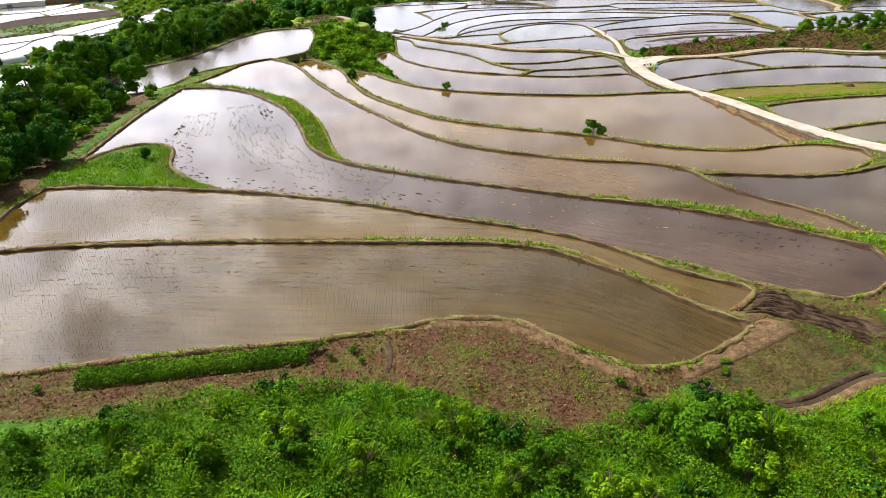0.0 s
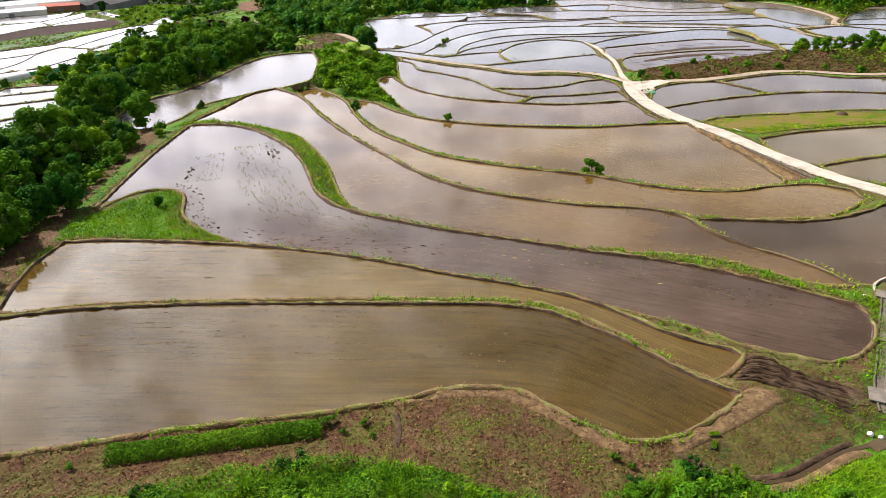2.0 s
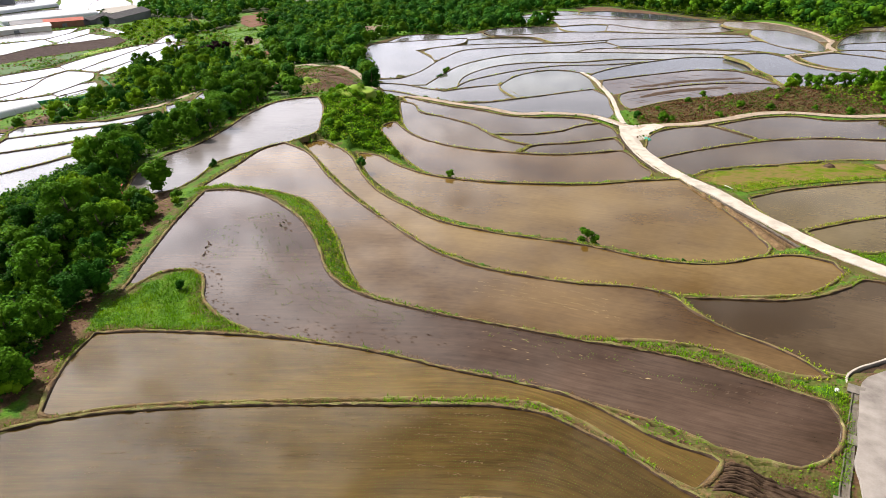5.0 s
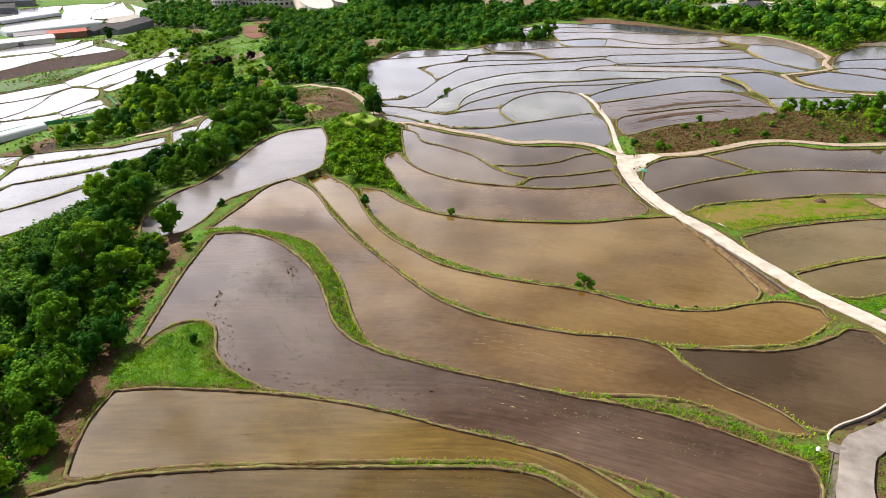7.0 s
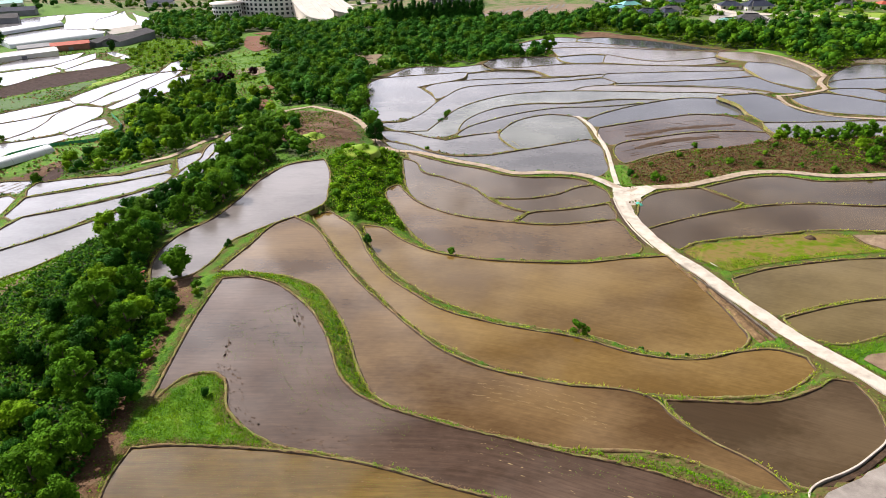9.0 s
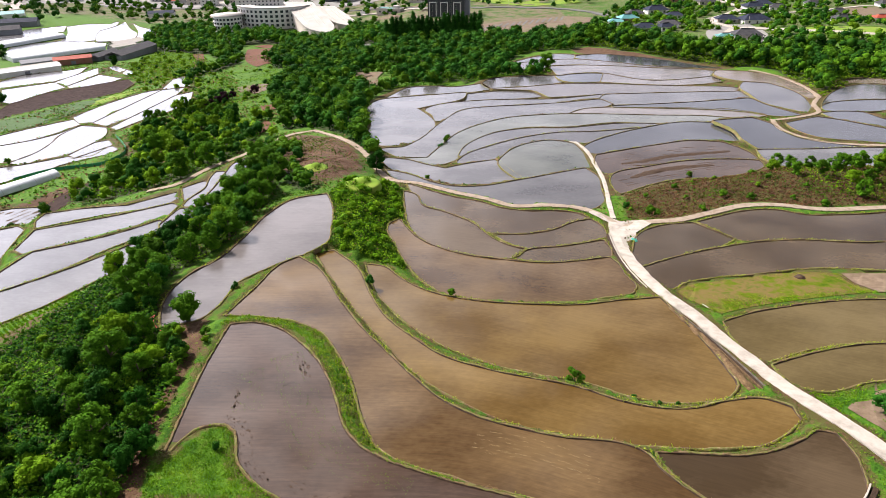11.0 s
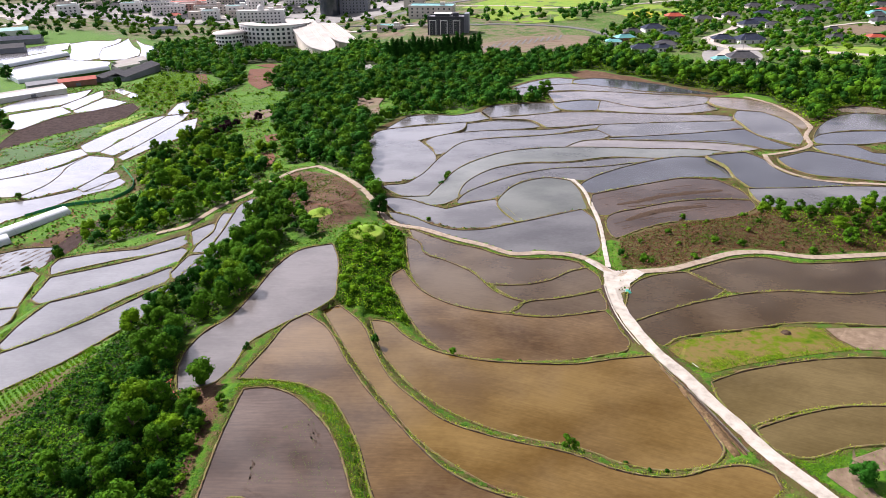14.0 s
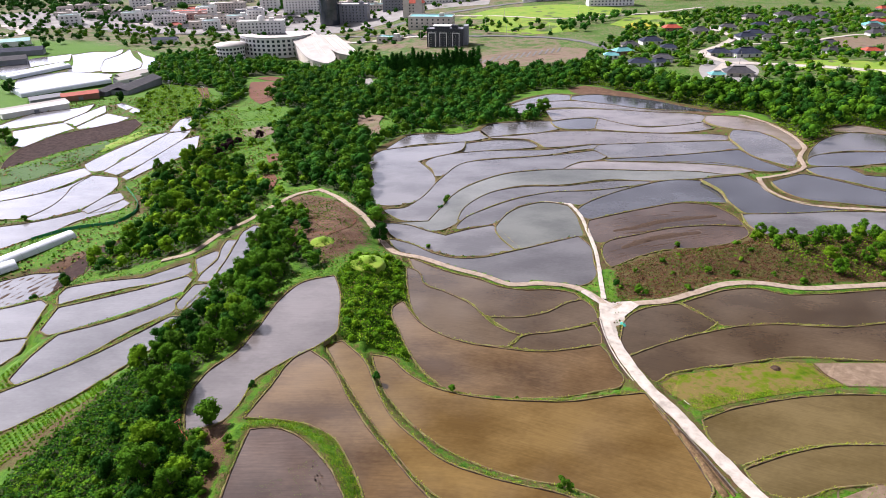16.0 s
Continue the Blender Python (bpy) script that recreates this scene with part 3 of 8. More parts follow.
paddy("grey", -9.8, [(-97.5, 105.2), (-85.8, 115.4), (-80.0, 121.4), (-68.1, 137.3), (-64.2, 138.0), (-66.2, 128.3), (-71.3, 118.7), (-77.4, 108.3), (-83.6, 100.7), (-90.4, 93.9)])
paddy("grey", -11.8, [(-73, 172), (-69, 177), (-67, 175), (-69, 165), (-69, 162)])
paddy("grey", -11.2, [(-67, 178), (-67, 183), (-64, 183), (-64, 158), (-68, 158), (-68, 162), (-66, 170)])
paddy("grey", -10.1, [(-68.6, 144.4), (-67.3, 153.5), (-62.6, 154.6), (-65.9, 142.7), (-67.1, 141.4)])
paddy("grey", -10.2, [(-62, 181), (-62, 187), (-60, 191), (-59, 176), (-60, 158), (-64, 142), (-65, 142), (-63, 152), (-62, 165)])
paddy("grey", -16.1, [(-127.8, 149.2), (-118.1, 153.2), (-112.2, 156.6), (-109.5, 154.5), (-108.0, 146.1), (-106.5, 139.3), (-119.4, 136.2)])
paddy("grey", -15.5, [(-117.9, 134.1), (-105.1, 137.2), (-103.9, 131.5), (-105.4, 127.0), (-111.4, 123.9)])
paddy("grey", -30.7, [(-177, 311), (-171, 336), (-161, 359), (-155, 363), (-160, 330), (-164, 302), (-169, 299)])
paddy("grey", -30.1, [(-162, 299), (-153, 360), (-143, 365), (-142, 349), (-148, 310), (-154, 294)])
paddy("grey", -29.3, [(-149, 289), (-140, 345), (-134, 352), (-128, 329), (-134, 311), (-140, 300), (-145, 285)])
paddy("grey", -31.4, [(-156, 368), (-158, 391), (-155, 398), (-144, 375), (-152, 366)])
paddy("grey", -29.5, [(-202, 259), (-196, 273), (-185, 289), (-173, 302), (-166, 294), (-170, 283), (-179, 269), (-190, 262), (-197, 250)])
paddy("grey", -28.7, [(-194, 247), (-188, 259), (-177, 266), (-167, 278), (-164, 290), (-165, 276), (-163, 263), (-164, 253), (-168, 241), (-177, 241), (-187, 235)])
paddy("grey", -28.2, [(-162, 252), (-162, 262), (-164, 275), (-162, 288), (-150, 285), (-146, 277), (-145, 264), (-149, 249), (-161, 238), (-166, 240)])
paddy("grey", -27.3, [(-146, 246), (-143, 261), (-139, 264), (-135, 258), (-137, 245), (-143, 242)])
paddy("grey", -27.2, [(-175, 218), (-170, 230), (-159, 234), (-145, 244), (-142, 241), (-134, 256), (-130, 252), (-131, 246), (-144, 234), (-147, 227), (-152, 221), (-159, 212), (-167, 204)])
paddy("grey", -36.2, [(-275, 381), (-274, 400), (-268, 428), (-245, 441), (-239, 450), (-235, 430), (-240, 409), (-268, 391), (-270, 373)])
paddy("grey", -34.7, [(-255, 383), (-234, 400), (-221, 387), (-226, 376), (-232, 352), (-239, 356)])
paddy("grey", -35.9, [(-237, 405), (-233, 427), (-229, 445), (-221, 428), (-225, 397)])
paddy("grey", -35.2, [(-222, 393), (-217, 422), (-198, 411), (-206, 389), (-218, 387)])
paddy("grey", -36.4, [(-224, 449), (-221, 453), (-196, 430), (-201, 426)])
paddy("soil", -34.0, [(-221, 313), (-227, 329), (-230, 349), (-223, 371), (-191, 403), (-183, 392), (-182, 370), (-216, 323)])
paddy("grey", -44.9, [(-370, 681), (-359, 695), (-333, 696), (-334, 715), (-324, 684), (-327, 655), (-307, 605), (-316, 594), (-335, 600), (-345, 632)])
paddy("grey", -44.8, [(-325, 654), (-321, 680), (-324, 708), (-301, 664), (-283, 636), (-276, 615), (-282, 598), (-301, 597), (-307, 607)])
paddy("grey", -44.8, [(-314, 701), (-293, 672), (-275, 657), (-263, 614), (-268, 600), (-277, 591), (-274, 615), (-283, 641)])
paddy("grey", -44.8, [(-365, 583), (-335, 601), (-290, 589), (-285, 576), (-313, 558), (-338, 532), (-352, 548)])
paddy("grey", -44.9, [(-408, 623), (-400, 665), (-374, 687), (-359, 652), (-379, 627), (-385, 593), (-385, 584)])
paddy("grey", -23.4, [(-140, 180), (-132, 185), (-121, 186), (-118, 182), (-122, 169), (-126, 161), (-134, 157), (-145, 172)])

# ---- the ground, one sheet to the horizon ----
def steps(*runs):
    out = []
    for a, b, d in runs:
        out += list(np.arange(a, b - 1e-6, d))
    return np.array(out + [runs[-1][1]])


GX = steps((-4800, -800, 400), (-800, -400, 40), (-400, -160, 6), (-160, -56, 2), (-56, 62, 0.8), (62, 170, 2), (170, 400, 6), (400, 800, 40), (800, 4800, 400))
GY = steps((-4800, -400, 400), (-400, -40, 40), (-40, 8, 6), (8, 100, 0.8), (100, 180, 1.4), (180, 420, 3.0), (420, 1000, 12), (1000, 1500, 50), (1500, 4900, 340))
gx, gy = np.meshgrid(GX, GY)
gz = rough_land(gx, gy)
for _ in range(3):                               # round the folds of the coarse plan
    soft_z = gz.copy()
    soft_z[1:-1, 1:-1] = (gz[1:-1, :-2] + gz[1:-1, 2:] + gz[:-2, 1:-1] + gz[2:, 1:-1] + 2 * gz[1:-1, 1:-1]) / 6
    gz = soft_z
gz += 0.35 * np.sin(gx * 0.21 + 0.8 * np.sin(gy * 0.13)) * np.sin(gy * 0.17 + 1.3) * np.clip((gy + 40) / 80, 0, 1)


def bump_on(z, x0, y0, high, wide, deep=None):
    """A rounded rise of the ground."""
    r2 = ((gx - x0) / wide) ** 2 + ((gy - y0) / (deep or wide)) ** 2
    return z + high * np.exp(-r2)


gz = bump_on(gz, -17.5, 128, 2.2, 7, 16)          # grassy knoll
gz = bump_on(gz, -20.5, 153, 2.5, 6, 6)           # round mound
gz = bump_on(gz, -36, 185, 2.0, 14, 26)           # bare hill behind it
gz = bump_on(gz, 100, 163, 2.5, 40, 12)           # dry rise between the paddies
nearest, level_near, in_paddy = np.full(gz.shape, 1e9), np.zeros(gz.shape), np.zeros(gz.shape, bool)
for tone, level, line in PADDIES:
    lo, hi = line.min(0) - 12, line.max(0) + 12
    i0, i1 = np.searchsorted(GX, (lo[0], hi[0]))
    j0, j1 = np.searchsorted(GY, (lo[1], hi[1]))
    if i1 <= i0 or j1 <= j0:
        continue
    box = (slice(j0, j1), slice(i0, i1))
    d, within = away(line, gx[box], gy[box]), inside(line, gx[box], gy[box])
    closer = d < nearest[box]
    nearest[box][closer], level_near[box][closer] = d[closer], level
    gz[box][within] = level - 0.7
    in_paddy[box] |= within
near = np.clip(1 - nearest / 9.0, 0, 1)
near = near * near * (3 - 2 * near)
gz = np.where(in_paddy, gz, gz + (level_near + 0.05 - gz) * near)


def land(x, y):
    """The ground's height, from the finished sheet."""
    x, y = np.asarray(x, float), np.asarray(y, float)
    i, j = np.clip(np.searchsorted(GX, x, "right") - 1, 0, len(GX) - 2), np.clip(np.searchsorted(GY, y, "right") - 1, 0, len(GY) - 2)
    u, v = (x - GX[i]) / (GX[i + 1] - GX[i]), (y - GY[j]) / (GY[j + 1] - GY[j])
    return (gz[j, i] * (1 - u) + gz[j, i + 1] * u) * (1 - v) + (gz[j + 1, i] * (1 - u) + gz[j + 1, i + 1] * u) * v


# ---- roads ----
ROADS = []


def road(name, points, width, mat, label, lift=0.12, category="road"):
    """Lays a road's line on the ground and flattens the ground under it."""
    line = spline(points, False, 1.5)
    side_of = np.gradient(line, axis=0)
    side_of /= np.hypot(side_of[:, 0], side_of[:, 1])[:, None]
    side = np.stack([side_of[:, 1], -side_of[:, 0]], 1)
    z = np.max([land(*(line + side * (k * width)).T) for k in (-0.8, -0.4, 0, 0.4, 0.8)], axis=0)
    for _ in range(16):
        z[1:-1] = (z[:-2] + z[1:-1] + z[2:]) / 3
    reach = width / 2 + 1.2
    for (x, y), h in zip(line, z):
        i0, i1 = np.searchsorted(GX, (x - reach, x + reach))
        j0, j1 = np.searchsorted(GY, (y - reach, y + reach))
        box = (slice(j0, j1), slice(i0, i1))
        on = (np.hypot(gx[box] - x, gy[box] - y) < reach) & ~in_paddy[box]
        gz[box][on] = h - 0.10
    ROADS.append((name, line, side, z, width, mat, label, lift, category))


def build_road(name, line, side, z, width, mat, label, lift, category):
    wob = np.array([noise.noise((a * 0.5, b * 0.5, 8.0)) for a, b in line]) * 0.25
    rows = []
    for s, h in ((-0.5, -0.8), (-0.5, 0.0), (-0.25, 0.03), (0.25, 0.03), (0.5, 0.0), (0.5, -0.8)):
        o = s * width + (wob if s > 0 else -wob) * (abs(s) > 0.4)
        rows.append(np.column_stack([line + side * o[:, None], z + lift + h]))
    n = len(line)
    faces = [(r * n + i, r * n + i + 1, (r + 1) * n + i + 1, (r + 1) * n + i) for r in range(5) for i in range(n - 1)]
    tagged(new(name, mesh(name, np.concatenate(rows).tolist(), faces, mat)), label, category, kind="structure")


road("road", [(38.0, 136.5), (36.8, 130), (36.4, 121), (36.9, 114), (38.0, 106.5), (39.0, 101.5), (40.3, 97.6), (41.9, 93.4), (43.3, 88.3), (45.0, 83.6), (46.3, 79), (47.2, 75.5), (48.7, 71.4), (51.1, 66.2), (54.0, 59), (58, 46), (62, 30), (64, 0)], 2.5, CONCRETE, "pale concrete farm road between the paddies")
road("road", [(58, 54), (52, 52.0), (46.5, 49.8), (41.6, 47.2), (38.4, 45.7), (36.4, 44.3), (34.9, 42.2), (32.1, 37.6), (29.6, 33.2), (28.6, 30), (28.4, 28), (29.8, 24), (33, 18), (36, 8)], 2.8, WORN, "broad worn concrete farm road beside the ditch", 0.24)
road("road", [(38.5, 133), (44.8, 135.9), (51.8, 136.8), (61.4, 141), (71.8, 145.3), (79, 145.5), (88.8, 142.6), (100.4, 143), (110.6, 143.8), (123, 145), (160, 150)], 2.0, DIRT, "pale dirt road along the dry rise")
road("road", [(38.6, 135), (36.2, 140.3), (32.8, 144.5), (24.6, 147.1), (15.8, 146.9), (10.3, 151), (1.5, 156), (-6.3, 162), (-14.5, 168.3), (-18.2, 175), (-24.7, 190), (-31.7, 203), (-41, 223), (-47, 231), (-54, 228), (-60, 219), (-66.5, 204), (-72, 195), (-79, 179), (-86, 177)], 1.8, DIRT, "narrow dirt road climbing past the mound")
road("irrigation_channel", [(38.5, 139), (40.4, 150), (43.2, 169), (44.2, 187), (44.4, 202), (43, 211), (34.6, 214.6)], 1.1, CONCRETE, "narrow concrete irrigation channel", category="channel")
road("road", [(175, 193), (157, 194.5), (144, 197.2), (130, 201.5), (119, 207.6), (114.5, 217.8), (117, 231), (132, 237), (140.8, 245), (148, 262), (158, 278), (161, 295), (158.5, 318), (152.5, 334)], 1.7, DIRT, "pale dirt road curving round far paddies")


def free(x, y, room=0.5):
    """Which places lie on open ground, at least that far from any paddy's water."""
    x, y = np.asarray(x, float), np.asarray(y, float)
    ok = np.ones(x.shape, bool)
    for tone, level, line in PADDIES:
        lo, hi = line.min(0) - room, line.max(0) + room
        k = (x > lo[0]) & (x < hi[0]) & (y > lo[1]) & (y < hi[1])
        if k.any():
            ok[k] &= ~(inside(line, x[k], y[k]) | (away(line, x[k], y[k]) < room))
    for name, line, side, z, width, *rest in ROADS:
        lo, hi = line.min(0) - width, line.max(0) + width
        k = (x > lo[0]) & (x < hi[0]) & (y > lo[1]) & (y < hi[1])
        if k.any():
            gap = np.min([np.hypot(x[k] - a, y[k] - b) for a, b in line], axis=0)
            ok[k] &= gap > width / 2 + 0.25
    return ok


def cover(points, blur):
    """0 to 1 over the sheet: how far a place lies within an outline."""
    line = spline(points, True, 3.0)
    lo, hi = line.min(0) - blur, line.max(0) + blur
    i0, i1 = np.searchsorted(GX, (lo[0], hi[0]))
    j0, j1 = np.searchsorted(GY, (lo[1], hi[1]))
    box = (slice(j0, j1), slice(i0, i1))
    d = away(line, gx[box], gy[box]) * np.where(inside(line, gx[box], gy[box]), 1, -1)
    out = np.zeros(gz.shape)
    out[box] = np.clip(0.5 + d / (2 * blur), 0, 1)
    return out


WOODS = {   # outlines in plan of the woods: ridge, western slope, hill, north, north-east, dry rise
    "ridge": [(-74, 79), (-76, 90), (-72, 98), (-68, 113), (-63, 124), (-60, 136), (-59, 154), (-58, 178), (-59, 196), (-51, 187), (-44, 165), (-42, 139), (-44, 123), (-47, 112), (-51, 105), (-50, 97), (-46, 88), (-40, 82), (-38, 74), (-37, 60), (-37, 48), (-36, 38), (-48, 34), (-62, 55)],
    "west": [(-114, 182), (-109, 197), (-107, 216), (-128, 262), (-130, 300), (-122, 316), (-95, 288), (-74, 268), (-68, 235), (-68, 207), (-80, 184), (-88, 179), (-100, 176)],
    "hill": [(-118, 520), (-100, 540), (-72, 490), (-55, 453), (-45, 373), (-47, 354), (-41, 319), (-33, 292), (-28, 257), (-25, 217), (-21, 191), (-26, 187), (-38, 224), (-52, 243), (-60, 240), (-66, 262), (-72, 282), (-84, 317), (-92, 365), (-80, 386), (-79, 409), (-99, 421)],
    "school": [(-273, 639), (-267, 665), (-228, 665), (-207, 623), (-177, 618), (-165, 625), (-131, 590), (-106, 560), (-84, 570), (-80, 612), (-60, 590), (-36, 470), (-55, 492), (-76, 495), (-98, 543), (-114, 515), (-133, 560), (-163, 562), (-161, 523), (-185, 515), (-218, 533), (-247, 574)],
    "spur": [(-187, 527), (-158, 527), (-140, 462), (-144, 436), (-149, 419), (-141, 366), (-151, 381), (-160, 421), (-152, 440)],
    "north": [(-44, 456), (-38, 555), (1, 500), (19, 490), (48, 485), (92, 482), (92, 424), (76, 413), (53, 409), (38, 385), (34, 352), (57, 360), (55, 336), (34, 333), (19, 328), (0, 318), (-24, 311), (-34, 286), (-41, 312), (-27, 318), (-29, 366), (-47, 389)],
    "north_east": [(88, 428), (90, 480), (119, 450), (147, 420), (174, 388), (207, 388), (270, 400), (330, 400), (300, 330), (202, 293), (190, 306), (178, 293), (160, 268), (157, 282), (162, 312), (163, 337), (150, 349), (131, 369), (107, 402), (93, 420)],
    "saddle": [(-57, 180), (-51, 188), (-44, 166), (-37, 152), (-33, 152), (-39, 172), (-43, 190), (-50, 212), (-58, 214), (-63, 202)],
    "dry": [(92, 180), (104, 180), (131, 177), (160, 174), (160, 152), (112, 149), (101, 150), (96, 156), (90, 168)],
}
DRY_RISE = [(44, 150), (42, 139), (56, 139), (72, 148), (89, 145), (111, 146), (150, 150), (150, 176), (131, 177), (96, 178), (86, 174), (67, 170), (54, 164), (46, 158)]
FRONT_STRIP = [(-42, 21), (-25, 22.5), (-12, 23.5), (-3, 24.6), (3, 22.5), (8, 21.5), (11, 23.5), (12, 27), (8, 29.5), (3, 33), (-3, 31.5), (-17, 28.5), (-36, 27), (-42, 30)]
MUD_PLOT = [(11, 26.5), (15, 29), (18, 31.5), (20, 34), (26, 34), (29, 31), (24, 28), (19, 25.5), (15.5, 24), (12.5, 25)]
BARE_HILL = [(-32, 154), (-26, 165), (-27, 190), (-36, 212), (-50, 222), (-52, 210), (-44, 190), (-38, 165)]
WEST_TRACK = [(-36, 40), (-34, 48), (-36, 60), (-37, 72), (-37, 84), (-40, 92), (-45, 92), (-40, 80), (-39, 66), (-39, 52), (-42, 40)]
TOWN = [(-640, 760), (-400, 760), (-290, 690), (-210, 640), (-60, 600), (20, 500), (110, 480), (160, 410), (330, 380), (600, 420), (1500, 600), (1500, 1800), (-1500, 1800), (-1500, 900)]
MUD_EDGE = [(78, 414), (90, 419), (109, 396), (132, 364), (152, 344), (138, 339), (118, 356), (98, 376), (80, 396)]
OPEN_SLOPE = [(-137, 359), (-139, 417), (-106, 432), (-94, 365), (-91, 337), (-76, 282), (-74, 241), (-99, 284), (-114, 303)]
BROWN_BANK = [(-130, 256), (-128, 285), (-123, 301), (-119, 305), (-119, 275), (-116, 251), (-115, 231), (-128, 219), (-140, 217), (-123, 223), (-118, 230)]
DEAD_WEEDS = [(-84, 84), (-79, 96), (-72, 106), (-68, 108), (-69, 98), (-74, 86)]
HILL_TOP = [(-57, 195), (-60, 225), (-54, 229), (-40, 219), (-29, 197), (-23, 182), (-21, 168), (-44, 169)]
FAR_SOIL = [(-120, 168), (-104, 188), (-96, 200), (-110, 205), (-130, 190), (-140, 172)]
edge = np.where(in_paddy, 0, np.where((gy > 160) & (gx > -60), 0.92, np.where(gx < -60, 0.7, np.where((gy < 52) & (gx < 30), 0.85, 0.6))) * np.clip(1.4 - nearest / np.where(gy > 160, 5.0, 2.2), 0, 1))
for name, line, *rest in ROADS[:2]:               # worn verges
    for x, y in line:
        box = (slice(*np.searchsorted(GY, (y - 3.2, y + 3.2))), slice(*np.searchsorted(GX, (x - 3.2, x + 3.2))))
        edge[box] = np.maximum(edge[box], 0.82 * np.clip(1.5 - np.hypot(gx[box] - x, gy[box] - y) / 3.0, 0, 1))
STRIP = [(39.8, 103.2), (42.9, 106.9), (50.7, 108.9), (59.3, 110.6), (69.0, 112), (77, 111.4), (90, 111), (110, 111), (104, 101.5), (84, 101), (72, 100.9), (62.8, 99.2), (51.3, 96.4), (46.1, 94.6), (43.4, 97.9)]
TAN_CORNER = [(61.4, 75.9), (70, 76.3), (80, 74), (74, 58), (60, 57), (56.2, 65), (54.2, 70.4), (55.4, 71.4), (58.4, 72.0)]
TAN_STRIP = [(75.6, 110.9), (90, 110.6), (108, 110.4), (102, 102), (84, 101.6), (77, 101.8)]
dry = np.maximum.reduce([edge, 0.85 * cover(STRIP, 1.5), 0.8 * cover(DEAD_WEEDS, 2), 0.3 * cover(OPEN_SLOPE, 5), 0.85 * cover(BROWN_BANK, 2), cover(DRY_RISE, 3), 0.9 * cover(FRONT_STRIP, 1.0), 0.85 * cover(WEST_TRACK, 1.0), 0.55 * cover(MUD_PLOT, 0.8)])
bare = np.maximum.reduce([0.3 * cover(MUD_PLOT, 0.8), cover(BARE_HILL, 4), 0.7 * cover(WEST_TRACK, 1.5), cover(FAR_SOIL, 3), cover(MUD_EDGE, 2), 0.75 * cover(HILL_TOP, 3)])
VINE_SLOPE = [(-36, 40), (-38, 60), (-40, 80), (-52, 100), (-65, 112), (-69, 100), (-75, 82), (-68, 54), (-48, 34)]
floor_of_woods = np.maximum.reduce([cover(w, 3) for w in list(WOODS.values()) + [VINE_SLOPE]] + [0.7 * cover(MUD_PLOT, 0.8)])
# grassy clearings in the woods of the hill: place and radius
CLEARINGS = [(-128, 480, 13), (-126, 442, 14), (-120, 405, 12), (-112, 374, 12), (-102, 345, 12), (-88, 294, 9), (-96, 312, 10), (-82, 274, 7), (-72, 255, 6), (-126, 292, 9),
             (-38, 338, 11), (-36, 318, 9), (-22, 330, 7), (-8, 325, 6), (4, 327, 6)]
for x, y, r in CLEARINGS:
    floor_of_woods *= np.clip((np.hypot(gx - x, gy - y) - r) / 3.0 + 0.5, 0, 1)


def in_clearing(x, y):
    return any((x - a) ** 2 + (y - b) ** 2 < c * c for a, b, c in CLEARINGS)


nx, ny = len(GX), len(GY)
k = np.arange((ny - 1) * (nx - 1))
base = (k // (nx - 1)) * nx + k % (nx - 1)
ground_faces = np.stack([base, base + 1, base + nx + 1, base + nx], 1)


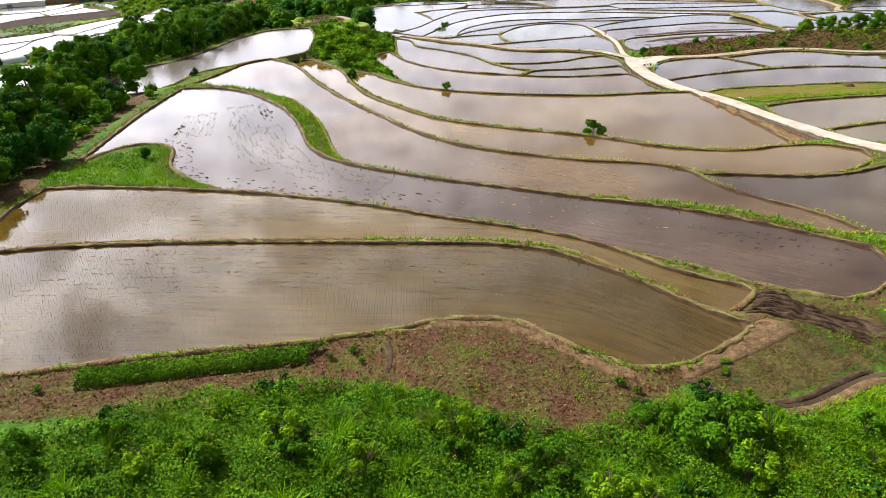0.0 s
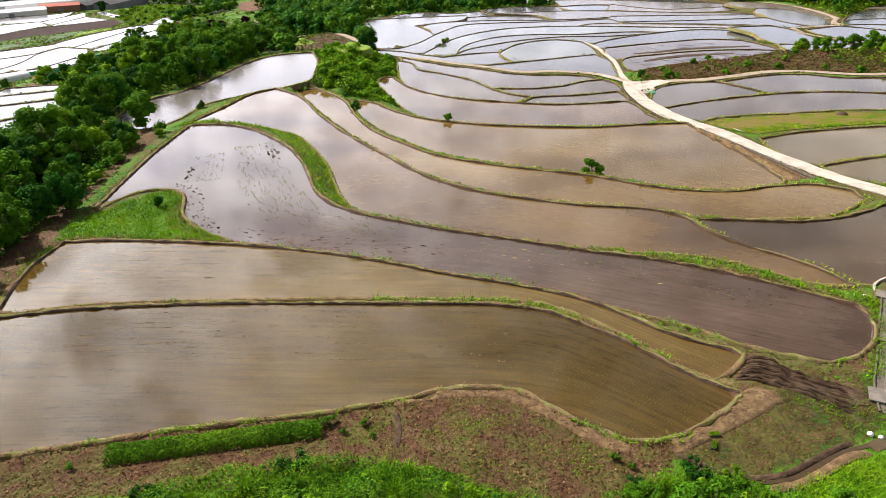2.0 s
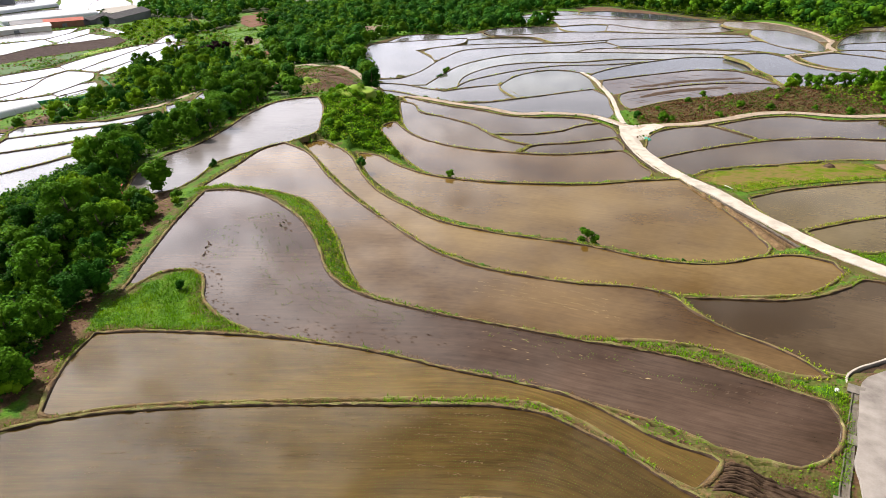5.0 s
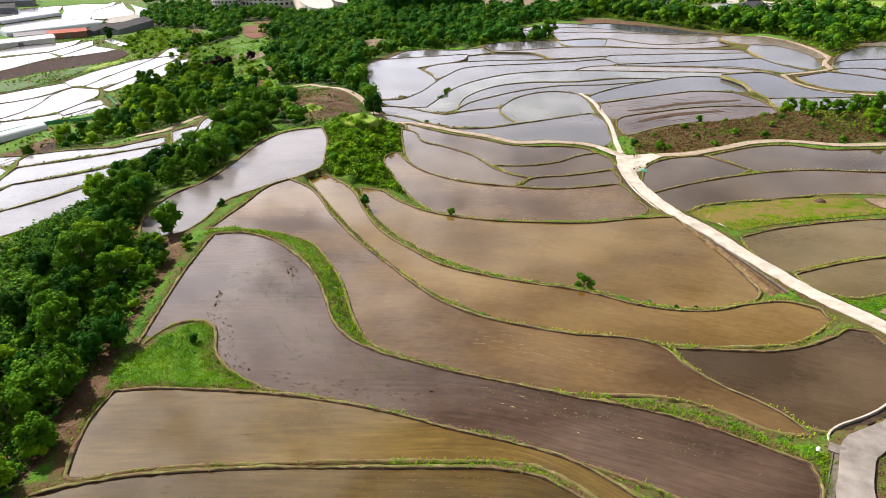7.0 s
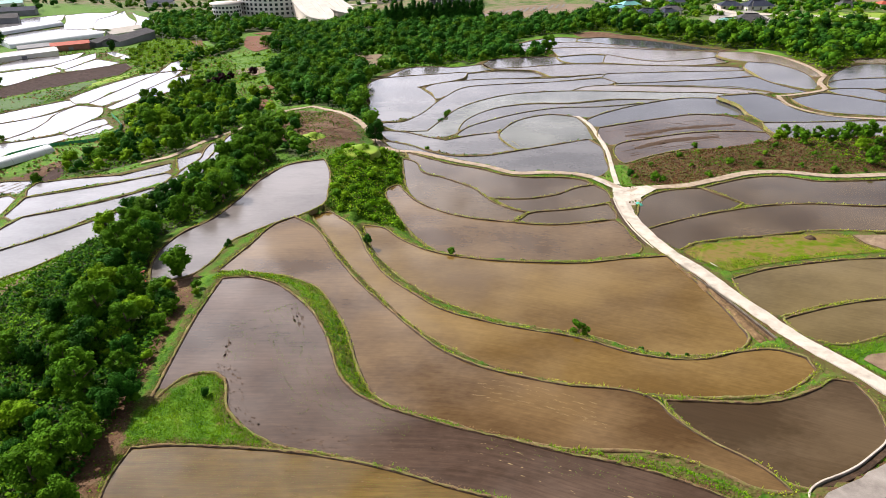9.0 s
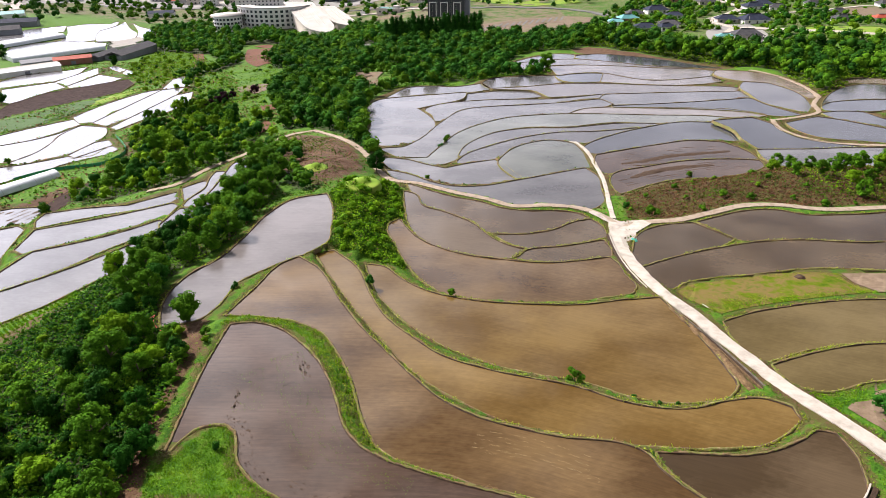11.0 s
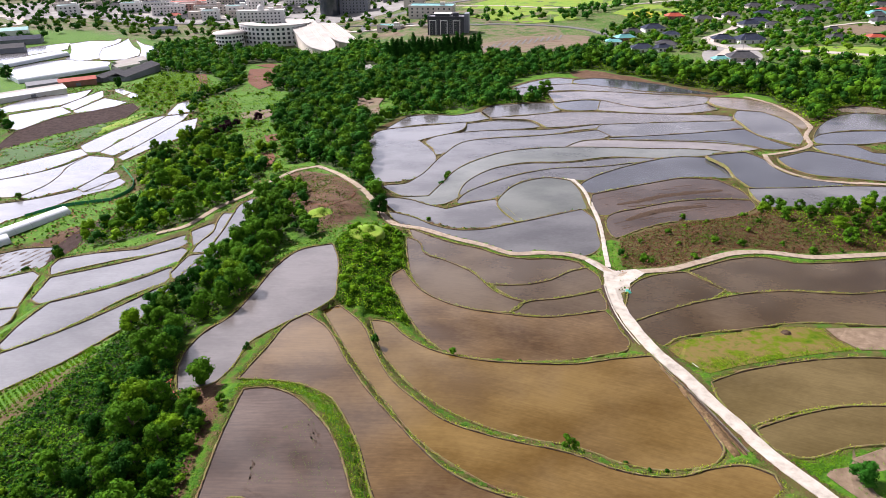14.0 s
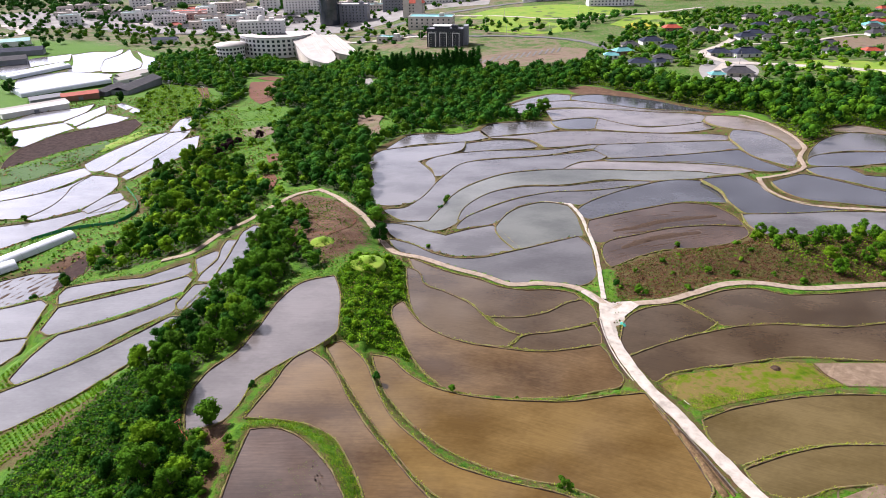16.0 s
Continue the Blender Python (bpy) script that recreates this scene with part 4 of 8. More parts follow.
def ground_material():
    m = bpy.data.materials.new("ground")
    m.use_nodes = True
    t = m.node_tree
    p = t.nodes["Principled BSDF"]
    p.inputs["Roughness"].default_value, p.inputs["Specular IOR Level"].default_value = 0.95, 0.15
    co = t.nodes.new("ShaderNodeTexCoord")

    def noise_ramp(scale, colours, detail=8.0):
        n = t.nodes.new("ShaderNodeTexNoise")
        n.inputs["Scale"].default_value, n.inputs["Detail"].default_value, n.inputs["Roughness"].default_value = scale, detail, 0.68
        t.links.new(co.outputs["Object"], n.inputs["Vector"])
        r = t.nodes.new("ShaderNodeValToRGB")
        while len(r.color_ramp.elements) < len(colours):
            r.color_ramp.elements.new(0.5)
        for i, c in enumerate(colours):
            r.color_ramp.elements[i].position, r.color_ramp.elements[i].color = 0.3 + 0.4 * i / (len(colours) - 1), (*[v * ALBEDO for v in c], 1)
        t.links.new(n.outputs["Fac"], r.inputs[0])
        return n, r

    n0, lush = noise_ramp(0.6, [(0.018, 0.066, 0.003), (0.040, 0.120, 0.004), (0.075, 0.175, 0.007), (0.11, 0.12, 0.03)])
    n1, straw = noise_ramp(0.6, [(0.045, 0.022, 0.012), (0.09, 0.048, 0.025), (0.065, 0.075, 0.014), (0.15, 0.095, 0.048)])
    n2, soil = noise_ramp(0.35, [(0.06, 0.032, 0.018), (0.10, 0.056, 0.032), (0.15, 0.098, 0.06)])
    at = t.nodes.new("ShaderNodeAttribute")
    at.attribute_name = "cover"
    sep = t.nodes.new("ShaderNodeSeparateColor")
    t.links.new(at.outputs["Color"], sep.inputs[0])
    last = lush.outputs[0]
    # leaf litter, its colour darkened to stand for the shade beneath the trees
    n3, darkened_litter = noise_ramp(0.5, [(0.012, 0.022, 0.006), (0.03, 0.045, 0.01), (0.045, 0.075, 0.012)])
    n4, built_up = noise_ramp(0.045, [(0.022, 0.065, 0.008), (0.055, 0.115, 0.016), (0.16, 0.125, 0.085), (0.075, 0.115, 0.022), (0.035, 0.085, 0.010), (0.20, 0.175, 0.145)])
    for socket, ramp in (("Blue", darkened_litter), ("Red", straw), ("Green", soil), ("Alpha", built_up)):
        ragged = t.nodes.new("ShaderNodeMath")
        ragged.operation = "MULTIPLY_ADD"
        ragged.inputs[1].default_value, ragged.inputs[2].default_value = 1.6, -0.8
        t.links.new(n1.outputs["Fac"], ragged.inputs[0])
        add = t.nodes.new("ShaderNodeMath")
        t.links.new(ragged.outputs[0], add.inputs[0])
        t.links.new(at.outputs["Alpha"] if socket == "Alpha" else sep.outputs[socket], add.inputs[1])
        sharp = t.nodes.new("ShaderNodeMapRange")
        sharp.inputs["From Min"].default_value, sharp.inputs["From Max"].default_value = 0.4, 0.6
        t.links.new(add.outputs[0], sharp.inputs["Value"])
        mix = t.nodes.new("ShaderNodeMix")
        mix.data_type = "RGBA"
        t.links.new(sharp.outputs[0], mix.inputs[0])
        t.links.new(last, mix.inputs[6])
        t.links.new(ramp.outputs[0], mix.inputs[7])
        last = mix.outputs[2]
    t.links.new(last, p.inputs["Base Color"])
    rel = t.nodes.new("ShaderNodeTexNoise")
    rel.inputs["Scale"].default_value, rel.inputs["Detail"].default_value = 3.0, 8.0
    t.links.new(co.outputs["Object"], rel.inputs["Vector"])
    b = t.nodes.new("ShaderNodeBump")
    b.inputs["Strength"].default_value, b.inputs["Distance"].default_value = 0.9, 0.25
    t.links.new(rel.outputs["Fac"], b.inputs["Height"])
    t.links.new(b.outputs[0], p.inputs["Normal"])
    return m


GROUND = ground_material()
ground_me = bpy.data.meshes.new("ground")
ground_me.vertices.add(nx * ny)
ground_me.vertices.foreach_set("co", np.stack([gx, gy, gz], -1).astype(np.float32).ravel())
ground_me.loops.add(4 * len(k))
ground_me.loops.foreach_set("vertex_index", ground_faces.astype(np.int32).ravel())
ground_me.polygons.add(len(k))
ground_me.polygons.foreach_set("loop_start", np.arange(0, 4 * len(k), 4, dtype=np.int32))
ground_me.update(calc_edges=True)
ground_me.polygons.foreach_set("use_smooth", [True] * len(k))
att = ground_me.color_attributes.new("cover", "FLOAT_COLOR", "POINT")
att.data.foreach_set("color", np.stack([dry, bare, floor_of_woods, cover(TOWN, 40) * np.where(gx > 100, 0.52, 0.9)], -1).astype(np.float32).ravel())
ground_me.materials.append(GROUND)
tagged(new("ground", ground_me), "green and straw-brown hillside ground with bare soil patches", "ground", kind="structure")


# ---- paddies: a sheet of water with an earth bund round it ----
def build_paddy(tone, level, line):
    far_off = line[:, 1].mean() > 170
    n, out = len(line), outward(line)
    wide = 0.5 if far_off else 0.6
    wob = np.array([noise.noise((a * 0.35, b * 0.35, 3.0)) for a, b in line])
    bm = bmesh.new()
    vs = [bm.verts.new((a, b, level)) for a, b in line]
    try:
        bmesh.ops.triangle_fill(bm, edges=[bm.edges.new((vs[i - 1], vs[i])) for i in range(n)], use_beauty=True, use_dissolve=False)
    except ValueError:
        pass
    for f in bm.faces:
        if f.normal.z < 0:
            f.normal_flip()
    me = bpy.data.meshes.new("rice_paddy")
    bm.to_mesh(me)
    bm.free()
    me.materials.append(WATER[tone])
    label = {"soil": "ploughed dark soil plot in the valley", "ochre": "flooded rice paddy with ochre muddy water", "violet": "flooded paddy with violet-grey muddy water"}.get(tone, "flooded terraced rice paddy with muddy water")
    ob = tagged(new("rice_paddy", me), label, "rice paddy", "terraced rice paddies", "structure")
    profile = [(-0.10, -0.12, 0.0), (0.02, 0.06, 0.02), (0.16, 0.20, 0.06), (0.42, 0.24, 0.10), (0.70, 0.12, 0.12), (1.0, -0.9, 0.0)]
    verts, faces = [], []
    for s, h, w in profile:
        o = s * wide * (1 + 0.35 * wob) + (0 if far_off or s < 0.1 else 0.16) * np.array([noise.noise((a * 1.9, b * 1.9, 4.0 + s)) for a, b in line])
        verts.append(np.column_stack([line + out * o[:, None], level + h * (0.85 if far_off else 0.8) + w * wob * 1.2 + (0 if far_off else 0.09 * (s > 0.1)) * np.sin(line[:, 0] * 5.1 + s * 9) * np.sin(line[:, 1] * 4.3 + s * 5)]))
    verts = np.concatenate(verts)
    for r in range(len(profile) - 1):
        for i in range(n):
            j = (i + 1) % n
            faces.append((r * n + i, r * n + j, (r + 1) * n + j, (r + 1) * n + i))
    me = mesh("bund", verts.tolist(), faces, [BUND, WET_CUT], True)
    me.polygons.foreach_set("material_index", [1 if q < 2 * n else 0 for q in range(len(faces))])
    part("bund", me, ob, "low earth bund, dark wet cut below a crest of turf and dry grass")


for one in PADDIES:
    build_paddy(*one)



for one in ROADS:
    build_road(*one)


# ---- plants ----
rng = np.random.default_rng(7)


def leaf_quads(centres, normals, size, r=rng, long=1.0, loose=0.5):
    """Small four-sided leaves at those places, facing roughly along the normals."""
    n = len(centres)
    nrm = normals + loose * r.normal(size=(n, 3))
    nrm /= np.linalg.norm(nrm, axis=1)[:, None] + 1e-9
    a = np.cross(nrm, r.normal(size=(n, 3)))
    a /= np.linalg.norm(a, axis=1)[:, None] + 1e-9
    b = np.cross(nrm, a)
    s = (size * r.uniform(0.55, 1.35, n))[:, None]
    a, b = a * s * 0.5 * long, b * s * 0.42
    lift = nrm * s * 0.12
    return np.stack([centres - a, centres - b * 0.9 + lift, centres + a, centres + b * 1.1 + lift], 1)


PHI = (1 + 5 ** 0.5) / 2
KNOB = np.array([(-1, PHI, 0), (1, PHI, 0), (-1, -PHI, 0), (1, -PHI, 0), (0, -1, PHI), (0, 1, PHI), (0, -1, -PHI), (0, 1, -PHI), (PHI, 0, -1), (PHI, 0, 1), (-PHI, 0, -1), (-PHI, 0, 1)]) / math.hypot(1, PHI)
KNOB_FACES = np.array([(0, 11, 5), (0, 5, 1), (0, 1, 7), (0, 7, 10), (0, 10, 11), (1, 5, 9), (5, 11, 4), (11, 10, 2), (10, 7, 6), (7, 1, 8), (3, 9, 4), (3, 4, 2), (3, 2, 6), (3, 6, 8), (3, 8, 9), (4, 9, 5), (2, 4, 11), (6, 2, 10), (8, 6, 7), (9, 8, 1)])


def leafy_mesh(name, lobes, count, size, leaf, r=rng, long=1.0, dense=0.80, loose=0.34):
    """A crown: leaves over the shells of rounded lobes (x, y, z, radius), and the close inner foliage that no light passes."""
    lobes = np.array(lobes)
    weight = lobes[:, 3] ** 2
    pick = r.choice(len(lobes), count, p=weight / weight.sum())
    d = r.normal(size=(count, 3))
    d /= np.linalg.norm(d, axis=1)[:, None]
    d[:, 2] = np.where(d[:, 2] < -0.35, -d[:, 2], d[:, 2])
    depth = r.uniform(0.78, 1.10, count)[:, None]
    c = lobes[pick, :3] + d * lobes[pick, 3][:, None] * depth * np.array([1, 1, 0.85])
    quads = leaf_quads(c, d + np.array([0, 0, 0.25]), size, r, long, loose)
    m = len(lobes)
    turn = r.uniform(0, 2 * math.pi, m)
    kx = KNOB[None, :, 0] * np.cos(turn)[:, None] - KNOB[None, :, 1] * np.sin(turn)[:, None]
    ky = KNOB[None, :, 0] * np.sin(turn)[:, None] + KNOB[None, :, 1] * np.cos(turn)[:, None]
    rad = lobes[:, 3][:, None] * dense * r.uniform(0.8, 1.12, (m, 12))
    inner = np.stack([lobes[:, 0][:, None] + kx * rad, lobes[:, 1][:, None] + ky * rad, lobes[:, 2][:, None] + KNOB[None, :, 2] * rad * 0.85], -1)
    n = len(quads)
    me = bpy.data.meshes.new(name)
    me.vertices.add(4 * n + 12 * m)
    me.vertices.foreach_set("co", np.concatenate([quads.reshape(-1, 3), inner.reshape(-1, 3)]).astype(np.float32).ravel())
    tris = (KNOB_FACES[None] + (4 * n + 12 * np.arange(m))[:, None, None]).ravel()
    me.loops.add(4 * n + len(tris))
    me.loops.foreach_set("vertex_index", np.concatenate([np.arange(4 * n), tris]).astype(np.int32))
    me.polygons.add(n + 20 * m)
    me.polygons.foreach_set("loop_start", np.concatenate([np.arange(0, 4 * n, 4), 4 * n + np.arange(0, 60 * m, 3)]).astype(np.int32))
    me.materials.append(LEAF[leaf])
    me.update(calc_edges=True)
    me.polygons.foreach_set("use_smooth", np.arange(n + 20 * m) >= n)
    return me


def tube(points, radii, sides=6):
    """A tapered, bent round stem through the points."""
    verts, faces = [], []
    for i, (p, rad) in enumerate(zip(points, radii)):
        for k in range(sides):
            a = 2 * math.pi * k / sides
            verts.append((p[0] + rad * math.cos(a), p[1] + rad * math.sin(a), p[2]))
    for i in range(len(points) - 1):
        for k in range(sides):
            j = (k + 1) % sides
            faces.append((i * sides + k, i * sides + j, (i + 1) * sides + j, (i + 1) * sides + k))
    return verts, faces


def merge(pieces):
    verts, faces = [], []
    for v, f in pieces:
        o = len(verts)
        verts += list(v)
        faces += [tuple(o + q for q in one) for one in f]
    return verts, faces


def make_tree(name, high, wide, leaf, label, seed, count=1000, size=0.42, crown_low=0.28, upright=1.0, lobes_n=17):
    r = np.random.default_rng(seed)
    thing = tagged(new(name), label, "tree")
    stems = [tube([(0, 0, -0.4), (0.04 * high * r.normal() * 0.3, 0, high * 0.3), (0.1 * r.normal(), 0.1 * r.normal(), high * 0.75)], (0.035 * high, 0.024 * high, 0.008 * high), 7)]
    for q in range(5):
        a = r.uniform(0, 2 * math.pi)
        z0 = high * r.uniform(0.22, 0.5)
        reach = wide * r.uniform(0.45, 0.8)
        stems.append(tube([(0, 0, z0), (0.5 * reach * math.cos(a), 0.5 * reach * math.sin(a), z0 + 0.14 * high), (reach * math.cos(a), reach * math.sin(a), z0 + 0.3 * high)], (0.014 * high, 0.009 * high, 0.003 * high), 5))
    part("trunk", mesh("trunk", *merge(stems), BARK, True), thing, "brown bark trunk with spreading limbs")
    lobes, mid = [], high * (crown_low + (1 - crown_low) * 0.5)
    half = high * (1 - crown_low) * 0.5
    for q in range(lobes_n):
        d = r.normal(size=3)
        d /= np.linalg.norm(d)
        k = r.uniform(0.45, 0.85)
        taper = 1 - upright * 0.35 * max(0, d[2])
        lobes.append((d[0] * wide * k * taper, d[1] * wide * k * taper, mid + d[2] * half * k, wide * r.uniform(0.26, 0.46)))
    part("crown", leafy_mesh("crown", lobes, int(count * 0.8), size * 1.0, leaf, r), thing)
    return thing


def make_conifer(seed):
    r = np.random.default_rng(seed)
    thing = tagged(new("conifer"), "tall dark evergreen tree in a dense row", "tree", "row of evergreen trees")
    part("trunk", mesh("trunk", *tube([(0, 0, -0.4), (0, 0, 13)], (0.3, 0.05), 7), BARK, True), thing)
    lobes = [(0.5 * r.normal(), 0.5 * r.normal(), z, 2.9 * (1 - (z / 17) ** 3)) for z in np.linspace(1.5, 14.5, 12)]
    part("crown", leafy_mesh("crown", lobes, 900, 0.7, "deep", r), thing)
    return thing


def make_shrub(seed, leaf, label, high=1.3, wide=1.0, count=420, size=0.2, long=1.4, name="shrub"):
    r = np.random.default_rng(seed)
    thing = tagged(new(name), label, "shrub")
    stems = []
    for q in range(6):
        a, k = r.uniform(0, 2 * math.pi), r.uniform(0.3, 0.8) * wide
        stems.append(tube([(0.1 * math.cos(a), 0.1 * math.sin(a), -0.2), (k * 0.5 * math.cos(a), k * 0.5 * math.sin(a), high * 0.5), (k * math.cos(a), k * math.sin(a), high * 0.85)], (0.035, 0.022, 0.008), 5))
    part("woody_base", mesh("woody_base", *merge(stems), BARK, True), thing)
    lobes = []
    for q in range(11):
        a, k = r.uniform(0, 2 * math.pi), wide * math.sqrt(r.uniform(0, 0.7))
        lobes.append((k * math.cos(a), k * math.sin(a), high * r.uniform(0.3, 0.85) * (1 - 0.35 * k / wide), wide * r.uniform(0.22, 0.4)))
    part("foliage", leafy_mesh("foliage", lobes, count, size, leaf, r, long, 0.66, 0.45), thing)
    return thing


def blades(x, y, z, high, lean, width, r=rng, segments=2):
    """Arching grass blades: tapered strips of that many quads each."""
    n = len(x)
    a = r.uniform(0, 2 * math.pi, n)
    h, out = high * r.uniform(0.55, 1.2, n), lean * r.uniform(0.2, 1.2, n)
    dx, dy = np.cos(a), np.sin(a)
    quads = []
    for s in range(segments):
        row = []
        for f in (s / segments, (s + 1) / segments):
            w = width * (1 - 0.8 * f) * 0.5
            px, py, pz = x + dx * out * f * f, y + dy * out * f * f, z + h * (f - 0.32 * f * f * np.minimum(1, out / (h + 1e-6)))
            row.append((px - dy * w, py + dx * w, pz))
            row.append((px + dy * w, py - dx * w, pz))
        quads.append(np.stack([np.stack(row[0], 1), np.stack(row[1], 1), np.stack(row[3], 1), np.stack(row[2], 1)], 1))
    return np.concatenate(quads)


def make_tussock(seed, leaf="grass"):
    r = np.random.default_rng(seed)
    n = 90
    a, k = r.uniform(0, 2 * math.pi, n), 0.25 * np.sqrt(r.uniform(0, 1, n))
    q = blades(k * np.cos(a), k * np.sin(a), np.zeros(n) - 0.05, 1.0, 0.75, 0.045, r, 3)
    return tagged(new("grass_tussock", quads_mesh("grass_tussock", q, LEAF[leaf])), "arching tussock of tall green grass" if leaf == "grass" else "tussock of withered straw grass", "grass tussock", "tussocks on the near slope")


def stuff(name, me, label, category):
    return tagged(new(name, me), label, category, kind="stuff")


def scatter(outline, count, r=rng, room=0.4):
    """Random open places within an outline."""
    line = spline(outline, True, 4.0)
    lo, hi = line.min(0), line.max(0)
    x, y = r.uniform(lo[0], hi[0], count), r.uniform(lo[1], hi[1], count)
    k = inside(line, x, y)
    x, y = x[k], y[k]
    k = free(x, y, room)
    return x[k], y[k]


def spaced(outline, gap, r, tries, room=1.2):
    """Random places within an outline that keep apart."""
    x, y = scatter(outline, tries, r, room)
    kept = []
    for a, b in zip(x, y):
        if all((a - c) ** 2 + (b - d) ** 2 > gap * gap for c, d in kept):
            kept.append((a, b))
    return kept


kinds = [
    make_tree("tree", 6.0, 2.9, "mid", "broadleaf tree with a rounded mid-green crown", 11, 1600, 0.40, 0.10),
    make_tree("tree", 5.2, 2.6, "deep", "broadleaf tree with a dense dark green crown", 12, 1450, 0.40, 0.08),
    make_tree("tree", 7.2, 3.0, "mid", "tall broadleaf tree with an uneven green crown", 13, 1700, 0.42, 0.14),
    make_tree("tree", 5.4, 2.8, "light", "broadleaf tree with fresh yellow-green foliage", 14, 1500, 0.40, 0.10),
    make_tree("tree", 4.2, 2.2, "deep", "small bushy tree with dark green leaves", 15, 1250, 0.34, 0.04),
    make_tree("tree", 4.4, 2.4, "mid", "low spreading tree with bright green leaves", 16, 1300, 0.36, 0.06),
]
r_wood = np.random.default_rng(21)


def plant(ob, x, y, size=1.0, turn=None, sink=0.0, r=r_wood):
    stretch = r.uniform(0.88, 1.15)
    return copy_thing(ob, pose(x, y, float(land(x, y)) - sink, 0, 0, r.uniform(0, 360) if turn is None else turn) @ Matrix.Diagonal((size, size, size * stretch, 1)))


for x, y in spaced(WOODS["ridge"], 3.1, r_wood, 3000, 1.8)[:170]:
    if (x < -60 and y < 112) or (x < -50 and y < 100 and r_wood.uniform() < 0.3):     # open slope under vines
        continue
    plant(kinds[r_wood.choice(6, p=(0.28, 0.21, 0.15, 0.10, 0.10, 0.16))], x, y, r_wood.uniform(0.7, 1.08) * (0.74 if y < 95 else 1.0))
for x, y in spaced(WOODS["west"], 6.2, r_wood, 1500, 2)[:62]:
    if in_clearing(x, y):
        continue
    plant(kinds[r_wood.choice(6, p=(0.27, 0.1, 0.15, 0.28, 0.06, 0.14))], x, y, r_wood.uniform(0.9, 1.3))
for x, y in spaced(WOODS["dry"], 4.2, r_wood, 900, 1.5)[:44]:
    plant(kinds[r_wood.choice((0, 0, 5, 3))], x, y, r_wood.uniform(0.6, 0.95))

# trees that stand by themselves: place, size, kind
for x, y, size, q in ((-14.3, 104.5, 0.42, 4), (0.6, 102.0, 0.38, 5), (-42.3, 91.0, 1.15, 5), (-40.0, 79.6, 0.75, 4), (58.4, 69.0, 0.95, 4), (-38.0, 100.8, 0.25, 4), (-37.6, 101.3, 0.25, 4),
                      (44, 148.5, 0.5, 4), (48, 143.2, 0.55, 5), (68, 173.5, 0.42, 5), (-19.5, 176, 1.05, 1), (1, 222, 0.6, 5), (-1.5, 213, 0.55, 4), (0, 217, 0.5, 5),
                      (53, 347, 1.3, 2), (47, 349, 1.2, 1), (-139, 306, 0.8, 5), (-164, 236, 0.6, 5), (-228, 467, 1.3, 1), (-334, 513, 1.9, 1), (-246, 360, 1.4, 2), (-237, 352, 1.2, 1),
                      (26, 73.8, 0.2, 4), (29, 71.8, 0.17, 4), (31.5, 71.6, 0.18, 4), (-5.2, 178, 0.4, 5), (-28.4, 60.4, 0.28, 4), (13, 100.3, 0.2, 5), (-112, 170, 0.8, 1), (-107, 162, 0.6, 5), (-118, 163, 0.7, 4)):
    plant(kinds[q], x, y, size)
for ob in kinds:
    ob.matrix_basis = pose(-44 - 2.5 * kinds.index(ob), 62 + 8 * kinds.index(ob), float(land(-44 - 2.5 * kinds.index(ob), 62 + 8 * kinds.index(ob))))
plum = make_tree("tree", 5.0, 2.6, "plum", "small tree with dark purple leaves on the hill", 17, 900, 0.5, 0.1)
plum.matrix_basis = pose(-111, 301, float(land(-111, 301)))
for x, y, size in ((-109.6, 309, 1.0), (-108.9, 316, 0.9), (-107.8, 322, 1.05), (-105.6, 329, 0.9), (-96.8, 338, 1.0), (-106.6, 446, 1.2), (-104, 441, 0.9)):
    plant(plum, x, y, size)
fir = make_conifer(31)
fir.matrix_basis = pose(-40, 489, float(land(-40, 489)))
for q in range(21):
    plant(fir, -36 + 3.1 * q, 489 + 1.5 * math.sin(q * 2.1), 1.0 + 0.12 * math.sin(q * 1.7))


# undergrowth and far woods, which nobody could count
def thicket(outline, per_m2, high, size, leaf, label, name="undergrowth", r=rng, room=0.8):
    line = spline(outline, True, 4.0)
    lo, hi = line.min(0), line.max(0)
    x, y = scatter(outline, int(per_m2 * (hi[0] - lo[0]) * (hi[1] - lo[1])), r, room)
    for a, b, c in CLEARINGS:
        away = np.hypot(x - a, y - b) > c
        x, y = x[away], y[away]
    hum = np.abs(np.sin(x * 0.9 + 1.7 * np.sin(y * 0.6)) * np.sin(y * 1.3 + 1.3 * np.sin(x * 0.7))) ** 0.8
    z = land(x, y) + high * (0.15 + 0.85 * hum) * r.uniform(0.35, 1.05, len(x))
    nrm = np.stack([0.5 * np.cos(x * 2.1), 0.5 * np.sin(y * 2.3), np.ones_like(x)], 1)
    return stuff(name, quads_mesh(name, leaf_quads(np.stack([x, y, z], 1), nrm, size, r), LEAF[leaf]), label, "undergrowth")


